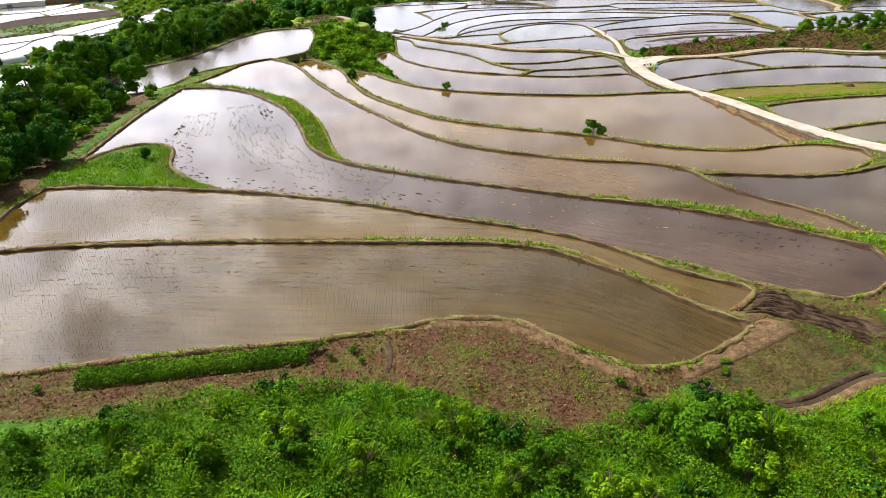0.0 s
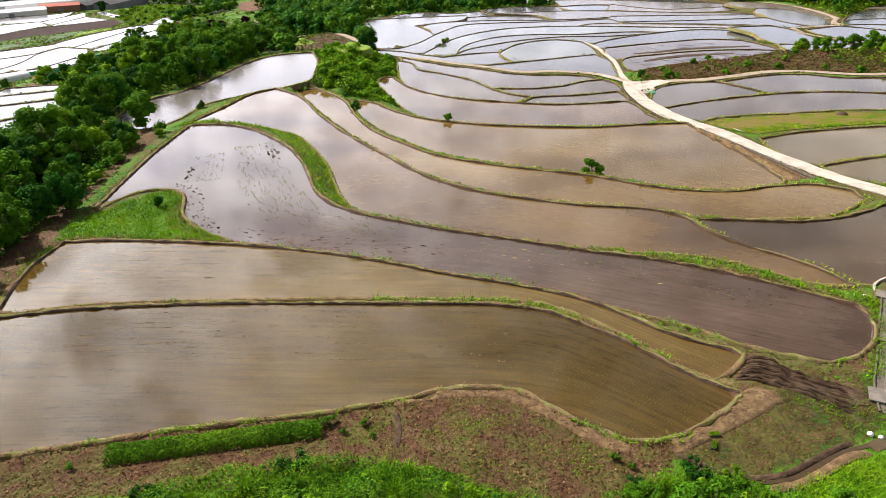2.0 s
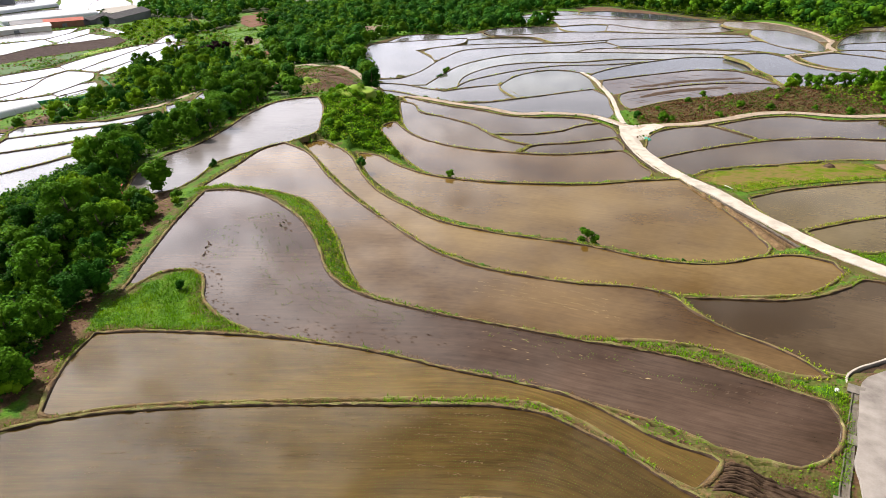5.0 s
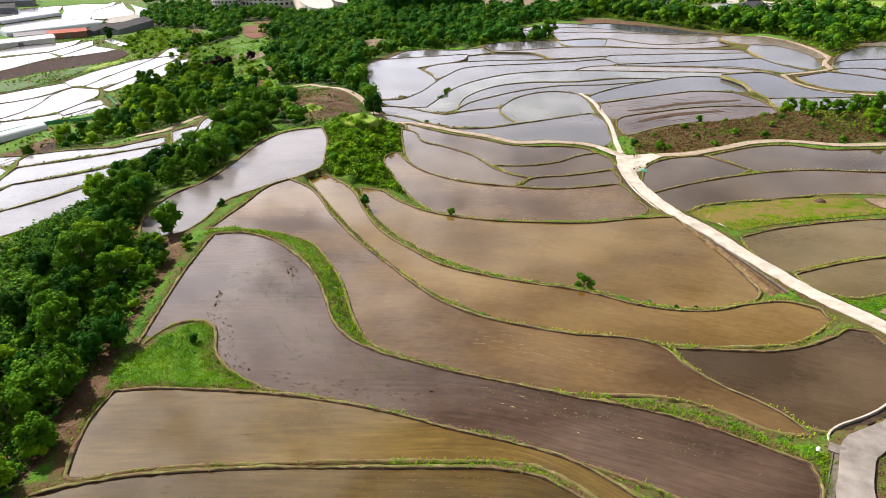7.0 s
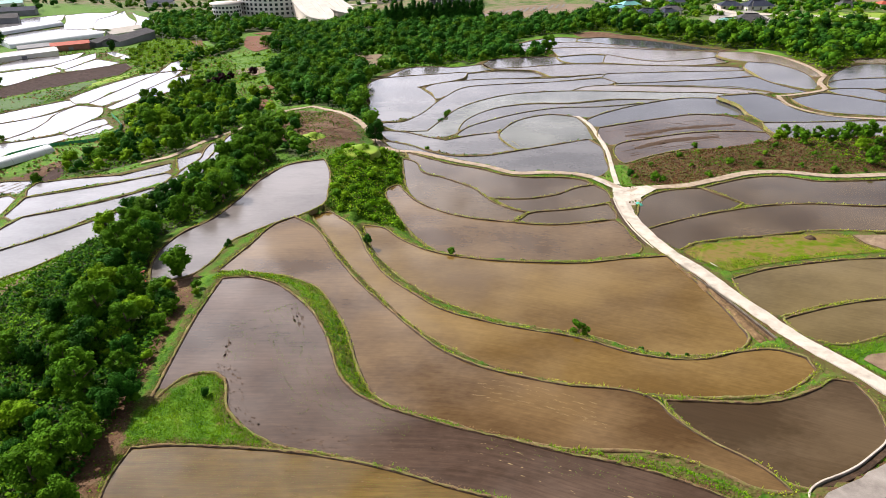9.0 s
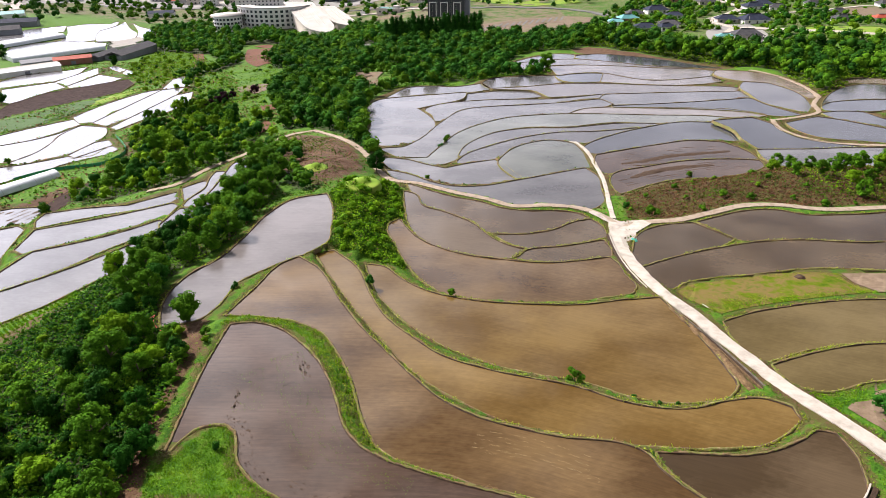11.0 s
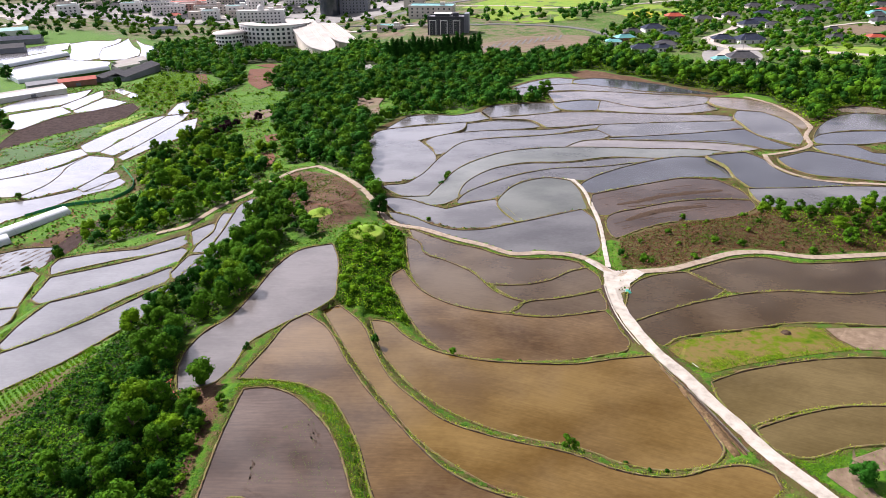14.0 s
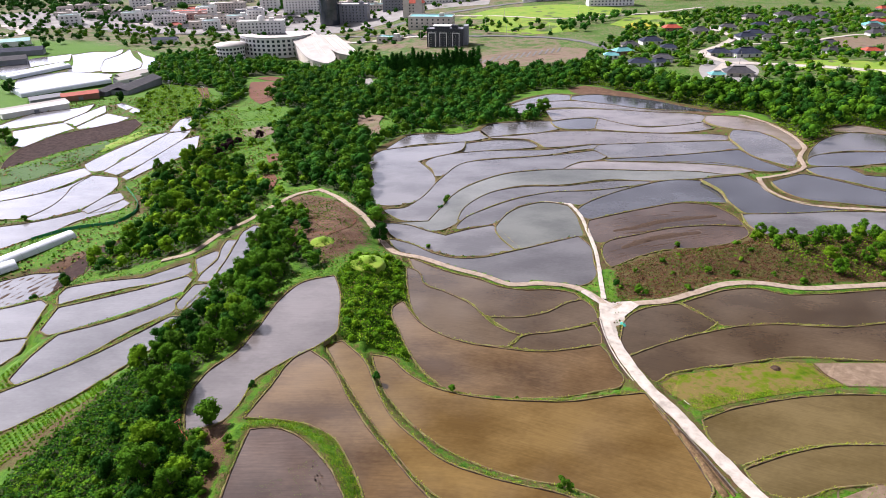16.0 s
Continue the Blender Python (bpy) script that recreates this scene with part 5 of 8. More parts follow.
def crowd(outline, gap, high, wide, leaf, label, per=70, size=1.1, tries=2500, name="woodland", seed=3, room=2.0, clear=()):
    """A far wood: many lumpy crowns joined into one."""
    r, per, size = np.random.default_rng(seed), int(per * 0.62), size * 0.95
    lobes, n = [], 0
    for x, y in spaced(outline, gap, r, tries, room):
        s, z = r.uniform(0.65, 1.25), float(land(x, y))
        if in_clearing(x, y) or any((x - a) ** 2 + (y - b) ** 2 < c * c for a, b, c in clear):
            continue
        for q in range(5):
            a, k = r.uniform(0, 2 * math.pi) if q else 0.0, wide * s * (r.uniform(0.3, 0.66) if q else 0.0)
            lobes.append((x + k * math.cos(a), y + k * math.sin(a), z + high * s * (r.uniform(0.25, 0.68) if q else 0.66), wide * s * (r.uniform(0.34, 0.52) if q else 0.66)))
        n += 1
    return stuff(name, leafy_mesh(name, lobes, n * per, size, leaf, r), label, "woodland")


thicket(WOODS["ridge"], 6, 1.6, 0.48, "mid", "green undergrowth beneath the trees of the ridge")
thicket(VINE_SLOPE, 4, 1.6, 0.40, "mid", "green vines spreading over the slope of the ridge")
thicket(VINE_SLOPE, 15, 1.4, 0.42, "deep", "dark vines low on the slope of the ridge")
thicket(WOODS["west"], 1.3, 2.2, 0.8, "mid", "green undergrowth on the western slope")
crowd(WOODS["west"], 5.0, 3.6, 2.5, "light", "light green bushes among the trees of the western slope", 90, 0.6, 420, seed=94)
crowd(WOODS["west"], 7.0, 4.5, 2.6, "deep", "dark trees between those of the western slope", 90, 0.75, 1500, seed=4)
crowd(WOODS["hill"], 5.2, 7.0, 3.6, "mid", "mixed green trees over the wooded hill", 120, 0.95, 2500, seed=5, room=1.0)
crowd(WOODS["hill"], 6.0, 8.0, 3.8, "deep", "dark green trees over the wooded hill", 120, 0.95, 1800, seed=6, room=1.0)
thicket(WOODS["hill"], 1.0, 3.0, 1.1, "deep", "dark green scrub under the trees of the hill")
r_clear = np.random.default_rng(71)
for x, y, r in CLEARINGS:
    n = int(1.1 * r * r)
    a, k = r_clear.uniform(0, 2 * math.pi, n), 1.1 * r * np.sqrt(r_clear.uniform(0, 1, n))
    px, py = x + k * np.cos(a), y + k * np.sin(a)
    pts = np.stack([px, py, land(px, py) + r_clear.uniform(0.1, 0.9, n)], 1)
    leaf = r_clear.choice(("light", "mid", "dry", "mid"))
    stuff("clearing_weeds", quads_mesh("clearing_weeds", leaf_quads(pts, np.tile((0.0, 0.0, 1.0), (n, 1)), 0.7, r_clear), LEAF[leaf]), "low weeds in a clearing of the wooded hill", "weeds")
crowd(WOODS["school"], 6.5, 7.0, 4.2, "mid", "green trees between the valley and the school", 90, 1.2, 2600, seed=41, room=1)
crowd(WOODS["school"], 7.5, 8.0, 4.2, "deep", "dark green trees between the valley and the school", 90, 1.2, 2000, seed=42, room=1)
crowd(WOODS["spur"], 6.0, 6.0, 3.8, "mid", "green trees on the grassy spur", 90, 1.1, 900, seed=43, room=1)
crowd(WOODS["spur"], 8.0, 6.0, 3.8, "deep", "dark green trees on the grassy spur", 90, 1.1, 600, seed=44, room=1)
crowd(WOODS["north"], 5.6, 6.0, 4.0, "deep", "dark green woodland beyond the terraces", 100, 1.15, 3200, seed=7, room=3.0)
crowd(WOODS["north"], 8.0, 6.0, 3.6, "mid", "mid-green trees in the woodland beyond the terraces", 110, 1.05, 1200, seed=8, room=2.5)
thicket(WOODS["north"], 1.3, 1.8, 1.0, "mid", "low green scrub in the far woodland", room=0.3)
crowd(WOODS["north_east"], 7.0, 9.5, 4.8, "mid", "green trees along the far edge of the terraces", 120, 1.1, 2600, seed=9, room=2.6)
crowd(WOODS["north_east"], 8.0, 10.0, 4.8, "deep", "dark green trees along the far edge of the terraces", 120, 1.1, 1600, seed=10, room=3.0)
thicket(WOODS["north_east"], 1.1, 1.7, 1.0, "light", "light green scrub round the far woodland", room=0.4)
MID_SLOPE = [(-132, 268), (-135, 300), (-150, 345), (-158, 420), (-118, 330), (-98, 328), (-70, 276), (-54, 246), (-46, 236), (-60, 226), (-70, 236), (-76, 270), (-95, 290), (-122, 318)]
SKIRT = [(-34.5, 52), (-36, 60), (-36.5, 72), (-37, 85), (-42, 88), (-48, 96), (-54, 108), (-62, 114), (-64, 104), (-66, 92), (-68, 80), (-62, 56), (-50, 34), (-36, 40)]
crowd(WOODS["saddle"], 4.2, 4.2, 2.4, "mid", "trees and bushes on the saddle by the dirt road", 100, 0.6, 700, seed=15)
crowd(WOODS["saddle"], 6, 3.6, 2.2, "deep", "dark bushes on the saddle by the dirt road", 100, 0.6, 400, seed=16)
crowd(MID_SLOPE, 10, 3.6, 2.6, "mid", "scattered green trees on the middle slope", 90, 0.75, 500, seed=11)
crowd([(-126, 322), (-121, 342), (-113, 351), (-99, 360), (-96, 366), (-94, 339), (-105, 331), (-108, 311), (-119, 304)], 5, 3.8, 2.4, "deep", "clump of dark trees and hedge on the middle slope", 100, 0.8, 300, seed=45, room=0.6)
thicket([(-137, 359), (-139, 417), (-106, 432), (-94, 365), (-91, 337), (-76, 282), (-74, 241), (-99, 284), (-114, 303)], 1.6, 0.5, 0.55, "grass", "rough sunlit grass on the open slope", "rough_grass", room=0.5)
thicket([(-197, 418), (-223, 534), (-190, 515), (-159, 429), (-164, 397), (-165, 383)], 1.0, 0.8, 0.9, "light", "light green bushes on the valley meadow", "rough_grass", room=0.5)
OPEN = [(-197, 418), (-223, 534), (-190, 515), (-170, 470), (-140, 430), (-110, 430), (-94, 365), (-91, 337), (-76, 282), (-74, 241), (-99, 284), (-114, 303), (-137, 359), (-165, 383)]
crowd(OPEN, 7, 1.5, 1.5, "light", "low light green bushes over the open slope", 50, 0.6, 900, seed=47, room=0.6)
crowd(OPEN, 9, 1.8, 1.6, "deep", "low dark bushes over the open slope", 50, 0.6, 260, seed=48, room=0.6)
crowd([(-34, 286), (-27, 314), (-41, 314), (-45, 372), (-47, 389), (-31, 366), (-20, 322)], 5.5, 4, 2.6, "mid", "trees in the dip between the hill and the terraces", 90, 0.9, 500, seed=46, room=0.6)
crowd(MID_SLOPE, 12, 3.0, 2.4, "light", "light green bushes on the middle slope", 70, 0.8, 600, seed=12)
crowd(SKIRT, 3.6, 1.6, 1.3, "mid", "low bushes along the edge of the ridge wood", 110, 0.3, 900, seed=13, room=1.6)
crowd(SKIRT, 5.0, 1.4, 1.2, "light", "light green bushes along the edge of the ridge wood", 100, 0.28, 500, seed=14, room=1.6)
thicket(WOODS["dry"], 2.5, 0.9, 0.5, "light", "low green scrub on the dry rise")
crowd(DRY_RISE, 6.5, 1.5, 1.2, "mid", "stray green bushes on the dry rise", 80, 0.35, 500, seed=17)
for spot in ([(88, 152), (96, 150), (112, 152), (112, 164), (100, 168), (92, 162)], [(60, 150), (70, 153), (78, 152), (76, 158), (64, 158)], [(74, 164), (86, 166), (88, 160), (78, 158)]):
    thicket(spot, 5, 0.8, 0.34, "mid", "low green weeds spreading over the dry rise", room=1.0)
thicket(DRY_RISE, 11, 0.9, 0.3, "russet", "withered red-brown scrub on the dry rise", "dry_scrub")


def weeds(outline, per_m2, size, high, leaf, label, seed, room=0.9):
    """Patchy low weeds over open ground."""
    r = np.random.default_rng(seed)
    line = spline(outline, True, 6.0)
    lo, hi = line.min(0), line.max(0)
    x, y = scatter(outline, int(per_m2 * (hi[0] - lo[0]) * (hi[1] - lo[1])), r, room)
    patch = np.sin(x * 0.31 + 1.9 * np.sin(y * 0.17)) * np.sin(y * 0.27 + 1.6 * np.sin(x * 0.21 + seed)) + r.normal(0, 0.35, len(x))
    x, y = x[patch > -0.1], y[patch > -0.1]
    z = land(x, y) + high * r.uniform(0.1, 1, len(x))
    nrm = np.stack([0 * x, 0 * x, 1 + 0 * x], 1)
    return stuff("weeds", quads_mesh("weeds", leaf_quads(np.stack([x, y, z], 1), nrm, size, r), LEAF[leaf]), label, "weeds")


NEAR_LAND = [(-60, 36), (-62, 120), (-30, 160), (40, 160), (70, 120), (70, 60), (40, 34), (20, 33), (-34, 44)]
MID_LAND = [(-125, 150), (-115, 215), (-60, 235), (-20, 225), (60, 260), (170, 260), (170, 130), (60, 120), (-60, 120)]
VALLEY = [(-240, 200), (-300, 480), (-160, 480), (-95, 330), (-55, 245), (-95, 205), (-130, 150)]
weeds(NEAR_LAND, 3.4, 0.22, 0.22, "mid", "patches of green weeds on open ground", 81, 0.5)
weeds(NEAR_LAND, 2.4, 0.17, 0.15, "light", "patches of light green weeds on open ground", 82, 0.5)
weeds(MID_LAND, 1.6, 0.5, 0.4, "mid", "patches of green weeds between the paddies", 83)
weeds(MID_LAND, 0.8, 0.5, 0.35, "dry", "patches of straw between the paddies", 84)
weeds(VALLEY, 0.5, 1.0, 0.6, "mid", "patches of green weeds in the valley", 85)
weeds(VALLEY, 0.3, 1.0, 0.5, "dry", "patches of dry weeds in the valley", 86)
weeds(BARE_HILL, 3.5, 0.24, 0.4, "russet", "withered scrub on the bare hill", 87)
weeds(BARE_HILL, 3.0, 0.3, 0.4, "mid", "green weeds on the bare hill", 88)
crowd([(-150, 335), (-160, 420), (-190, 500), (-225, 500), (-205, 440), (-175, 380)], 9, 2.0, 2.0, "light", "light green bushes on the valley slope", 60, 0.9, 600, seed=20)


# ---- grass on banks and bunds ----
def meadow(outline, per_m2, high, width, leaf, label, lean=0.5, room=0.35, r=rng, name="grass"):
    line = spline(outline, True, 3.0)
    lo, hi = line.min(0), line.max(0)
    x, y = scatter(outline, int(per_m2 * (hi[0] - lo[0]) * (hi[1] - lo[1])), r, room)
    tall = high * (0.6 + 0.5 * np.sin(x * 1.3 + np.sin(y * 0.9)) ** 2)
    return stuff(name, quads_mesh(name, blades(x, y, land(x, y) - 0.03, tall, high * lean, width, r), LEAF[leaf]), label, "grass")


meadow(WEST_TRACK, 12, 0.22, 0.07, "dry", "withered grass along the track by the wood", 1.0, 0.2, name="dry_grass")
BANK = [(-36, 87), (-36, 92.5), (-26, 92), (-21, 91), (-16.5, 86), (-13, 78), (-11, 71), (-9.3, 63.5), (-8, 60), (-12, 61), (-15, 66), (-17, 74), (-20, 80), (-24, 85.5), (-29, 87.6)]
TRIANGLE = [(-34.3, 51.8), (-34.5, 58), (-32, 61.5), (-30.5, 63.8), (-27, 64.8), (-25.5, 60), (-23, 55.5), (-19, 51.4), (-26, 51.8)]
LOW_BANK = [(6, 53.6), (16, 51.4), (24, 49.3), (31, 45), (33.5, 43), (31, 42), (26, 44.8), (18, 49), (7, 52.6)]
KNOLL = [(-24, 118), (-17, 116), (-11, 113), (-8, 112), (-9, 124), (-10, 137), (-10, 152), (-15, 163), (-23, 162), (-27, 148), (-26, 128)]
CORNER = [(49.8, 72.6), (51.6, 74.0), (55.3, 75.4), (60.1, 75.8), (57.8, 72.3), (55.1, 71.8), (53.2, 70.2), (54.4, 66.5), (57, 61), (55.4, 60.5), (52.6, 66)]
meadow(BANK, 30, 0.55, 0.08, "grass", "lush green grass on the tall paddy bank")
thicket(BANK, 12, 0.5, 0.15, "lime", "yellow-green weeds on the tall paddy bank", room=0.3)
meadow(TRIANGLE, 60, 0.4, 0.06, "grass", "bright green grass on a triangular plot")
thicket([(-31.4, 57), (-30.6, 62), (-27.4, 63.2), (-26, 59.6), (-28, 57)], 12, 0.6, 0.14, "mid", "taller dark weeds on the grassy point", room=0.3)
meadow(LOW_BANK, 26, 0.4, 0.10, "grass", "green grass along a low bank")
meadow(KNOLL, 14, 0.7, 0.2, "mid", "deep green weeds over the knoll")
crowd(KNOLL, 3.6, 1.2, 1.4, "grass", "leafy bushes over the knoll", 90, 0.4, 500, seed=18, room=1.6)
crowd(KNOLL, 4.2, 1.3, 1.3, "mid", "green leafy bushes over the knoll", 80, 0.38, 300, seed=19, room=1.6)
thicket(KNOLL, 9, 1.0, 0.34, "grass", "leafy weeds covering the knoll", room=1.0)
thicket(KNOLL, 2.0, 1.1, 0.3, "light", "light green weeds covering the knoll", room=1.0)
GREEN_STRIP = [(42, 104.5), (45, 106.9), (51, 108.4), (59.3, 110.2), (69.0, 111.5), (75.2, 110.9), (76.5, 102), (72, 101.2), (62.8, 99.5), (51.3, 96.7), (46.3, 95.0), (44.4, 98)]
meadow(GREEN_STRIP, 36, 0.3, 0.07, "lime", "sunlit yellow-green grass between two paddies")
meadow(GREEN_STRIP, 4, 0.25, 0.1, "dry", "straw among the grass between two paddies", name="dry_grass")
meadow([(44, 95.2), (51, 96.6), (62, 99.2), (72, 101), (84, 101.4), (84, 102.6), (72, 102.4), (62, 101), (51, 98.8), (45, 98.6), (42.4, 101)], 14, 0.4, 0.12, "grass", "lush grass along the lower edge of the strip")
thicket([(49.8, 72.6), (51.6, 74.0), (55.3, 75.4), (60.1, 75.8), (57.8, 72.3), (55.1, 71.8), (53.2, 70.2)], 16, 0.9, 0.2, "grass", "leafy green plants beside the road")
meadow(CORNER, 9, 0.4, 0.12, "grass", "green grass plot by the road")
meadow([(-41, 95), (-37, 100), (-34, 103), (-31, 111), (-29, 113.5), (-27, 116), (-31, 112), (-35, 106), (-39, 99)], 10, 0.35, 0.1, "grass", "grass along the bund by the pond field")

quads_near, quads_green, quads_dry = [], [], []
for tone, level, line in PADDIES:
    mean_y = line[:, 1].mean()
    if mean_y > 215 or tone == "soil":
        continue
    fine = spline(line, True, 0.22 if mean_y < 70 else 0.4)
    out = outward(fine)
    o = rng.uniform(0.12, 0.62, len(fine))
    x, y = (fine + out * o[:, None]).T
    wet = np.array([noise.noise((a * 0.16, b * 0.16, 1.0)) + 0.6 * noise.noise((a * 0.7, b * 0.7, 5.0)) for a, b in fine])
    z = np.full(len(x), level + 0.14)
    g, d = wet > (0.2 if mean_y < 60 else -0.12 if mean_y < 150 else 0.1), (wet < 0.3) & (rng.uniform(0, 1, len(x)) < (0.9 if mean_y < 60 else 0.6))
    for _ in range(5 if mean_y < 60 else 3):
        jx, jy = rng.normal(0, 0.09, (2, len(x)))
        (quads_near if mean_y < 62 else quads_green).append(blades((x + jx)[g], (y + jy)[g], z[g], 0.30, 0.26, 0.07 if mean_y < 70 else 0.13))
        quads_dry.append(blades((x + jx)[d], (y + jy)[d], z[d], 0.15, 0.22, 0.06 if mean_y < 70 else 0.1))
stuff("grass", quads_mesh("grass", np.concatenate(quads_near), LEAF["grass"]), "tufts of green grass along the nearest bunds", "grass")
stuff("grass", quads_mesh("grass", np.concatenate(quads_green), LEAF["lime"]), "tufts of yellow-green grass along the bunds", "grass")
stuff("dry_grass", quads_mesh("dry_grass", np.concatenate(quads_dry), LEAF["dry"]), "withered grass along the bunds", "grass")

# ---- rice seedlings in the two nearest paddies ----
for which, turn in ((0, 2.0), (1, -3.0)):
    tone, level, line = PADDIES[which]
    lo, hi = line.min(0), line.max(0)
    u, v = np.meshgrid(np.arange(lo[0] - 5, hi[0] + 5, 0.17), np.arange(lo[1] - 5, hi[1] + 16, 0.29))
    c, s = math.cos(radians(turn)), math.sin(radians(turn))
    mx, my = (lo + hi) / 2
    bend = -0.46 * (np.sqrt((u - 7.0) ** 2 + 9.0) + u - 7.0)
    x = (mx + (u - mx) * c - (v - my) * s + rng.normal(0, 0.012, u.shape)).ravel()
    y = (my + (u - mx) * s + (v - my) * c + bend + rng.normal(0, 0.012, u.shape)).ravel()
    k = inside(line, x, y)
    x, y = x[k], y[k]
    k = (away(line, x, y) > 0.5) & (rng.uniform(0, 1, len(x)) < 0.95)
    x, y = x[k], y[k]
    q = np.concatenate([blades(x, y, np.full(len(x), level - 0.005), 0.10, 0.05, 0.028, rng, 1) for _ in range(2)])
    stuff("rice_seedlings", quads_mesh("rice_seedlings", q, LEAF["mid"]), "rows of young rice seedlings standing in water", "rice seedlings")

# ---- the near slope ----
SLOPE = [(-46, 12), (-45, 20.2), (-36, 20.4), (-28, 21.0), (-20, 21.5), (-13, 24), (-5, 25.4), (-1, 24.6), (3, 23.2), (6, 22.4), (10, 24.2), (13, 24.9), (16, 23.6), (19, 22.4), (19, 13.5)]
MEADOW = [(14, 14), (13.5, 18), (15, 22), (18, 24.3), (23, 26.3), (27, 27), (28, 24), (34, 18), (30, 14)]
thicket(SLOPE, 85, 1.15, 0.11, "mid", "dense green weeds on the near slope", room=0.5)
thicket(SLOPE, 50, 1.1, 0.10, "light", "fresh yellow-green weeds on the near slope", room=0.5)
thicket(SLOPE, 65, 0.8, 0.14, "deep", "dark green weeds low on the near slope", room=0.5)
meadow(SLOPE, 40, 0.7, 0.035, "grass", "long grass among the weeds of the near slope", 0.8)
meadow(MEADOW, 120, 0.5, 0.045, "grass", "bright even grass on the near slope", 0.8)
thicket(FRONT_STRIP, 9, 0.22, 0.11, "dry", "tangled straw on the withered strip", "dry_grass", room=0.2)
thicket(FRONT_STRIP, 18, 0.24, 0.12, "russet", "tangled rotting stalks on the withered strip", "rotting_grass", room=0.2)
meadow(FRONT_STRIP, 42, 0.15, 0.03, "dry", "withered mown grass on the strip below the paddy", 1.2, 0.2, name="dry_grass")
meadow(MUD_PLOT, 120, 0.12, 0.05, "russet", "flattened rotting straw on the muddy plot", 1.3, 0.3, name="rotting_straw")
for spot in ([(-6, 26.2), (-3.6, 27.2), (-3.4, 28.6), (-5.4, 28.2)], [(-1.6, 27.6), (0.8, 28.6), (2.8, 29.2), (3.4, 28.2), (0.6, 26.6)], [(4.2, 26.6), (7, 27.2), (8.6, 25.6), (6, 24.4)], [(-33, 24), (-28, 24.6), (-25, 25.2), (-26, 23.6), (-31, 22.6)], [(-1.5, 24.8), (2.5, 25.6), (3.4, 24.2), (0, 24.2)]):
    meadow(spot, 45, 0.24, 0.035, "grass", "patch of green grass on the withered strip", 0.8, 0.2)
meadow(FRONT_STRIP, 70, 0.14, 0.04, "russet", "brown rotting grass on the strip below the paddy", 1.3, 0.2, name="rotting_grass")
meadow(MUD_PLOT, 16, 0.18, 0.04, "grass", "thin grass on the muddy plot", 0.8, 0.3)
r_slope = np.random.default_rng(5)
tuss, straw = make_tussock(41), make_tussock(42, "dry")
shrubs = [make_shrub(51, "light", "light green leafy shrub on the slope", 1.5, 0.9, 560, 0.115), make_shrub(52, "mid", "green leafy shrub on the slope", 1.2, 0.9, 560, 0.11), make_shrub(53, "deep", "dark green shrub on the slope", 1.1, 0.8, 480, 0.11)]
for x, y in spaced(SLOPE, 1.5, r_slope, 1800, 0.9)[:80]:
    plant(tuss, x, y, r_slope.uniform(0.6, 1.3), r=r_slope)
for x, y in spaced(SLOPE, 3.5, r_slope, 300, 0.9)[:10]:
    plant(straw, x, y, r_slope.uniform(0.5, 0.9), r=r_slope)
for x, y in spaced(SLOPE, 1.35, r_slope, 1500, 0.9)[:110]:
    plant(shrubs[r_slope.integers(3)], x, y, r_slope.uniform(0.55, 1.15), r=r_slope)
tuss.matrix_basis, straw.matrix_basis = pose(-3.2, 24.0, float(land(-3.2, 24)), 0, 0, 0), pose(-19, 20, float(land(-19, 20)))
sapling = make_shrub(57, "mid", "young solitary tree with sparse bright leaves", 3.0, 1.25, 900, 0.22, 1.5, "young_tree")
sapling.matrix_basis = pose(18.0, 76.4, float(land(18.0, 76.4)))
big = make_shrub(55, "mid", "large green shrub with whorled leaves", 2.3, 2.0, 3400, 0.135, 1.7)
big.matrix_basis = pose(12.2, 21.3, float(land(12.2, 21.3)))
plant(big, 9.6, 22.6, 0.55)
plant(big, 14.6, 23.4, 0.4)
for q, (x, y) in enumerate(((-10, 20), (4, 20.5), (-6.5, 21))):
    shrubs[q].matrix_basis = pose(x, y, float(land(x, y)))

# the clipped dark hedge of beans beside the nearest paddy
hx, hy = rng.uniform(0, 1, 13000), rng.uniform(-1, 1, 13000)
cx, cy = -18 + 11 * hx, 25.9 + 2.0 * hx
hz = land(cx, cy) + 0.62 * np.sqrt(np.clip(1 - hy**2, 0.05, 1)) * rng.uniform(0.6, 1.12, 13000) * (0.88 + 0.14 * np.sin(hx * 41) * np.sin(hx * 17 + hy))
hedge = np.stack([cx - 0.15 * hy, cy + 0.72 * hy, hz], 1)
tagged(new("hedge", quads_mesh("hedge", leaf_quads(hedge, np.stack([0 * hx, hy, 0.8 + 0 * hx], 1), 0.10), LEAF["mid"])), "low dense row of bright green crop plants", "crop row")


# ---- farm buildings, village and town ----
PLASTIC = material("greenhouse_film", [(0.60, 0.66, 0.70), (0.74, 0.79, 0.82)], 0.15, 0.35, 0.1, 0.5)
PLASTER = material("white_plaster", [(0.70, 0.68, 0.64), (0.80, 0.78, 0.75)], 0.08, 0.8, 0.1)
STONE = material("pale_stone_wall", [(0.50, 0.44, 0.38), (0.62, 0.56, 0.50)], 0.1, 0.85, 0.1)
GREYWALL = material("grey_wall_panels", [(0.16, 0.17, 0.19), (0.22, 0.23, 0.25)], 0.1, 0.6, 0.05)
DARKWALL = material("charcoal_wall_panels", [(0.035, 0.038, 0.045), (0.06, 0.062, 0.07)], 0.1, 0.5, 0.05)
BRICK = material("brick_wall", [(0.26, 0.11, 0.08), (0.34, 0.17, 0.12)], 0.3, 0.9, 0.1)
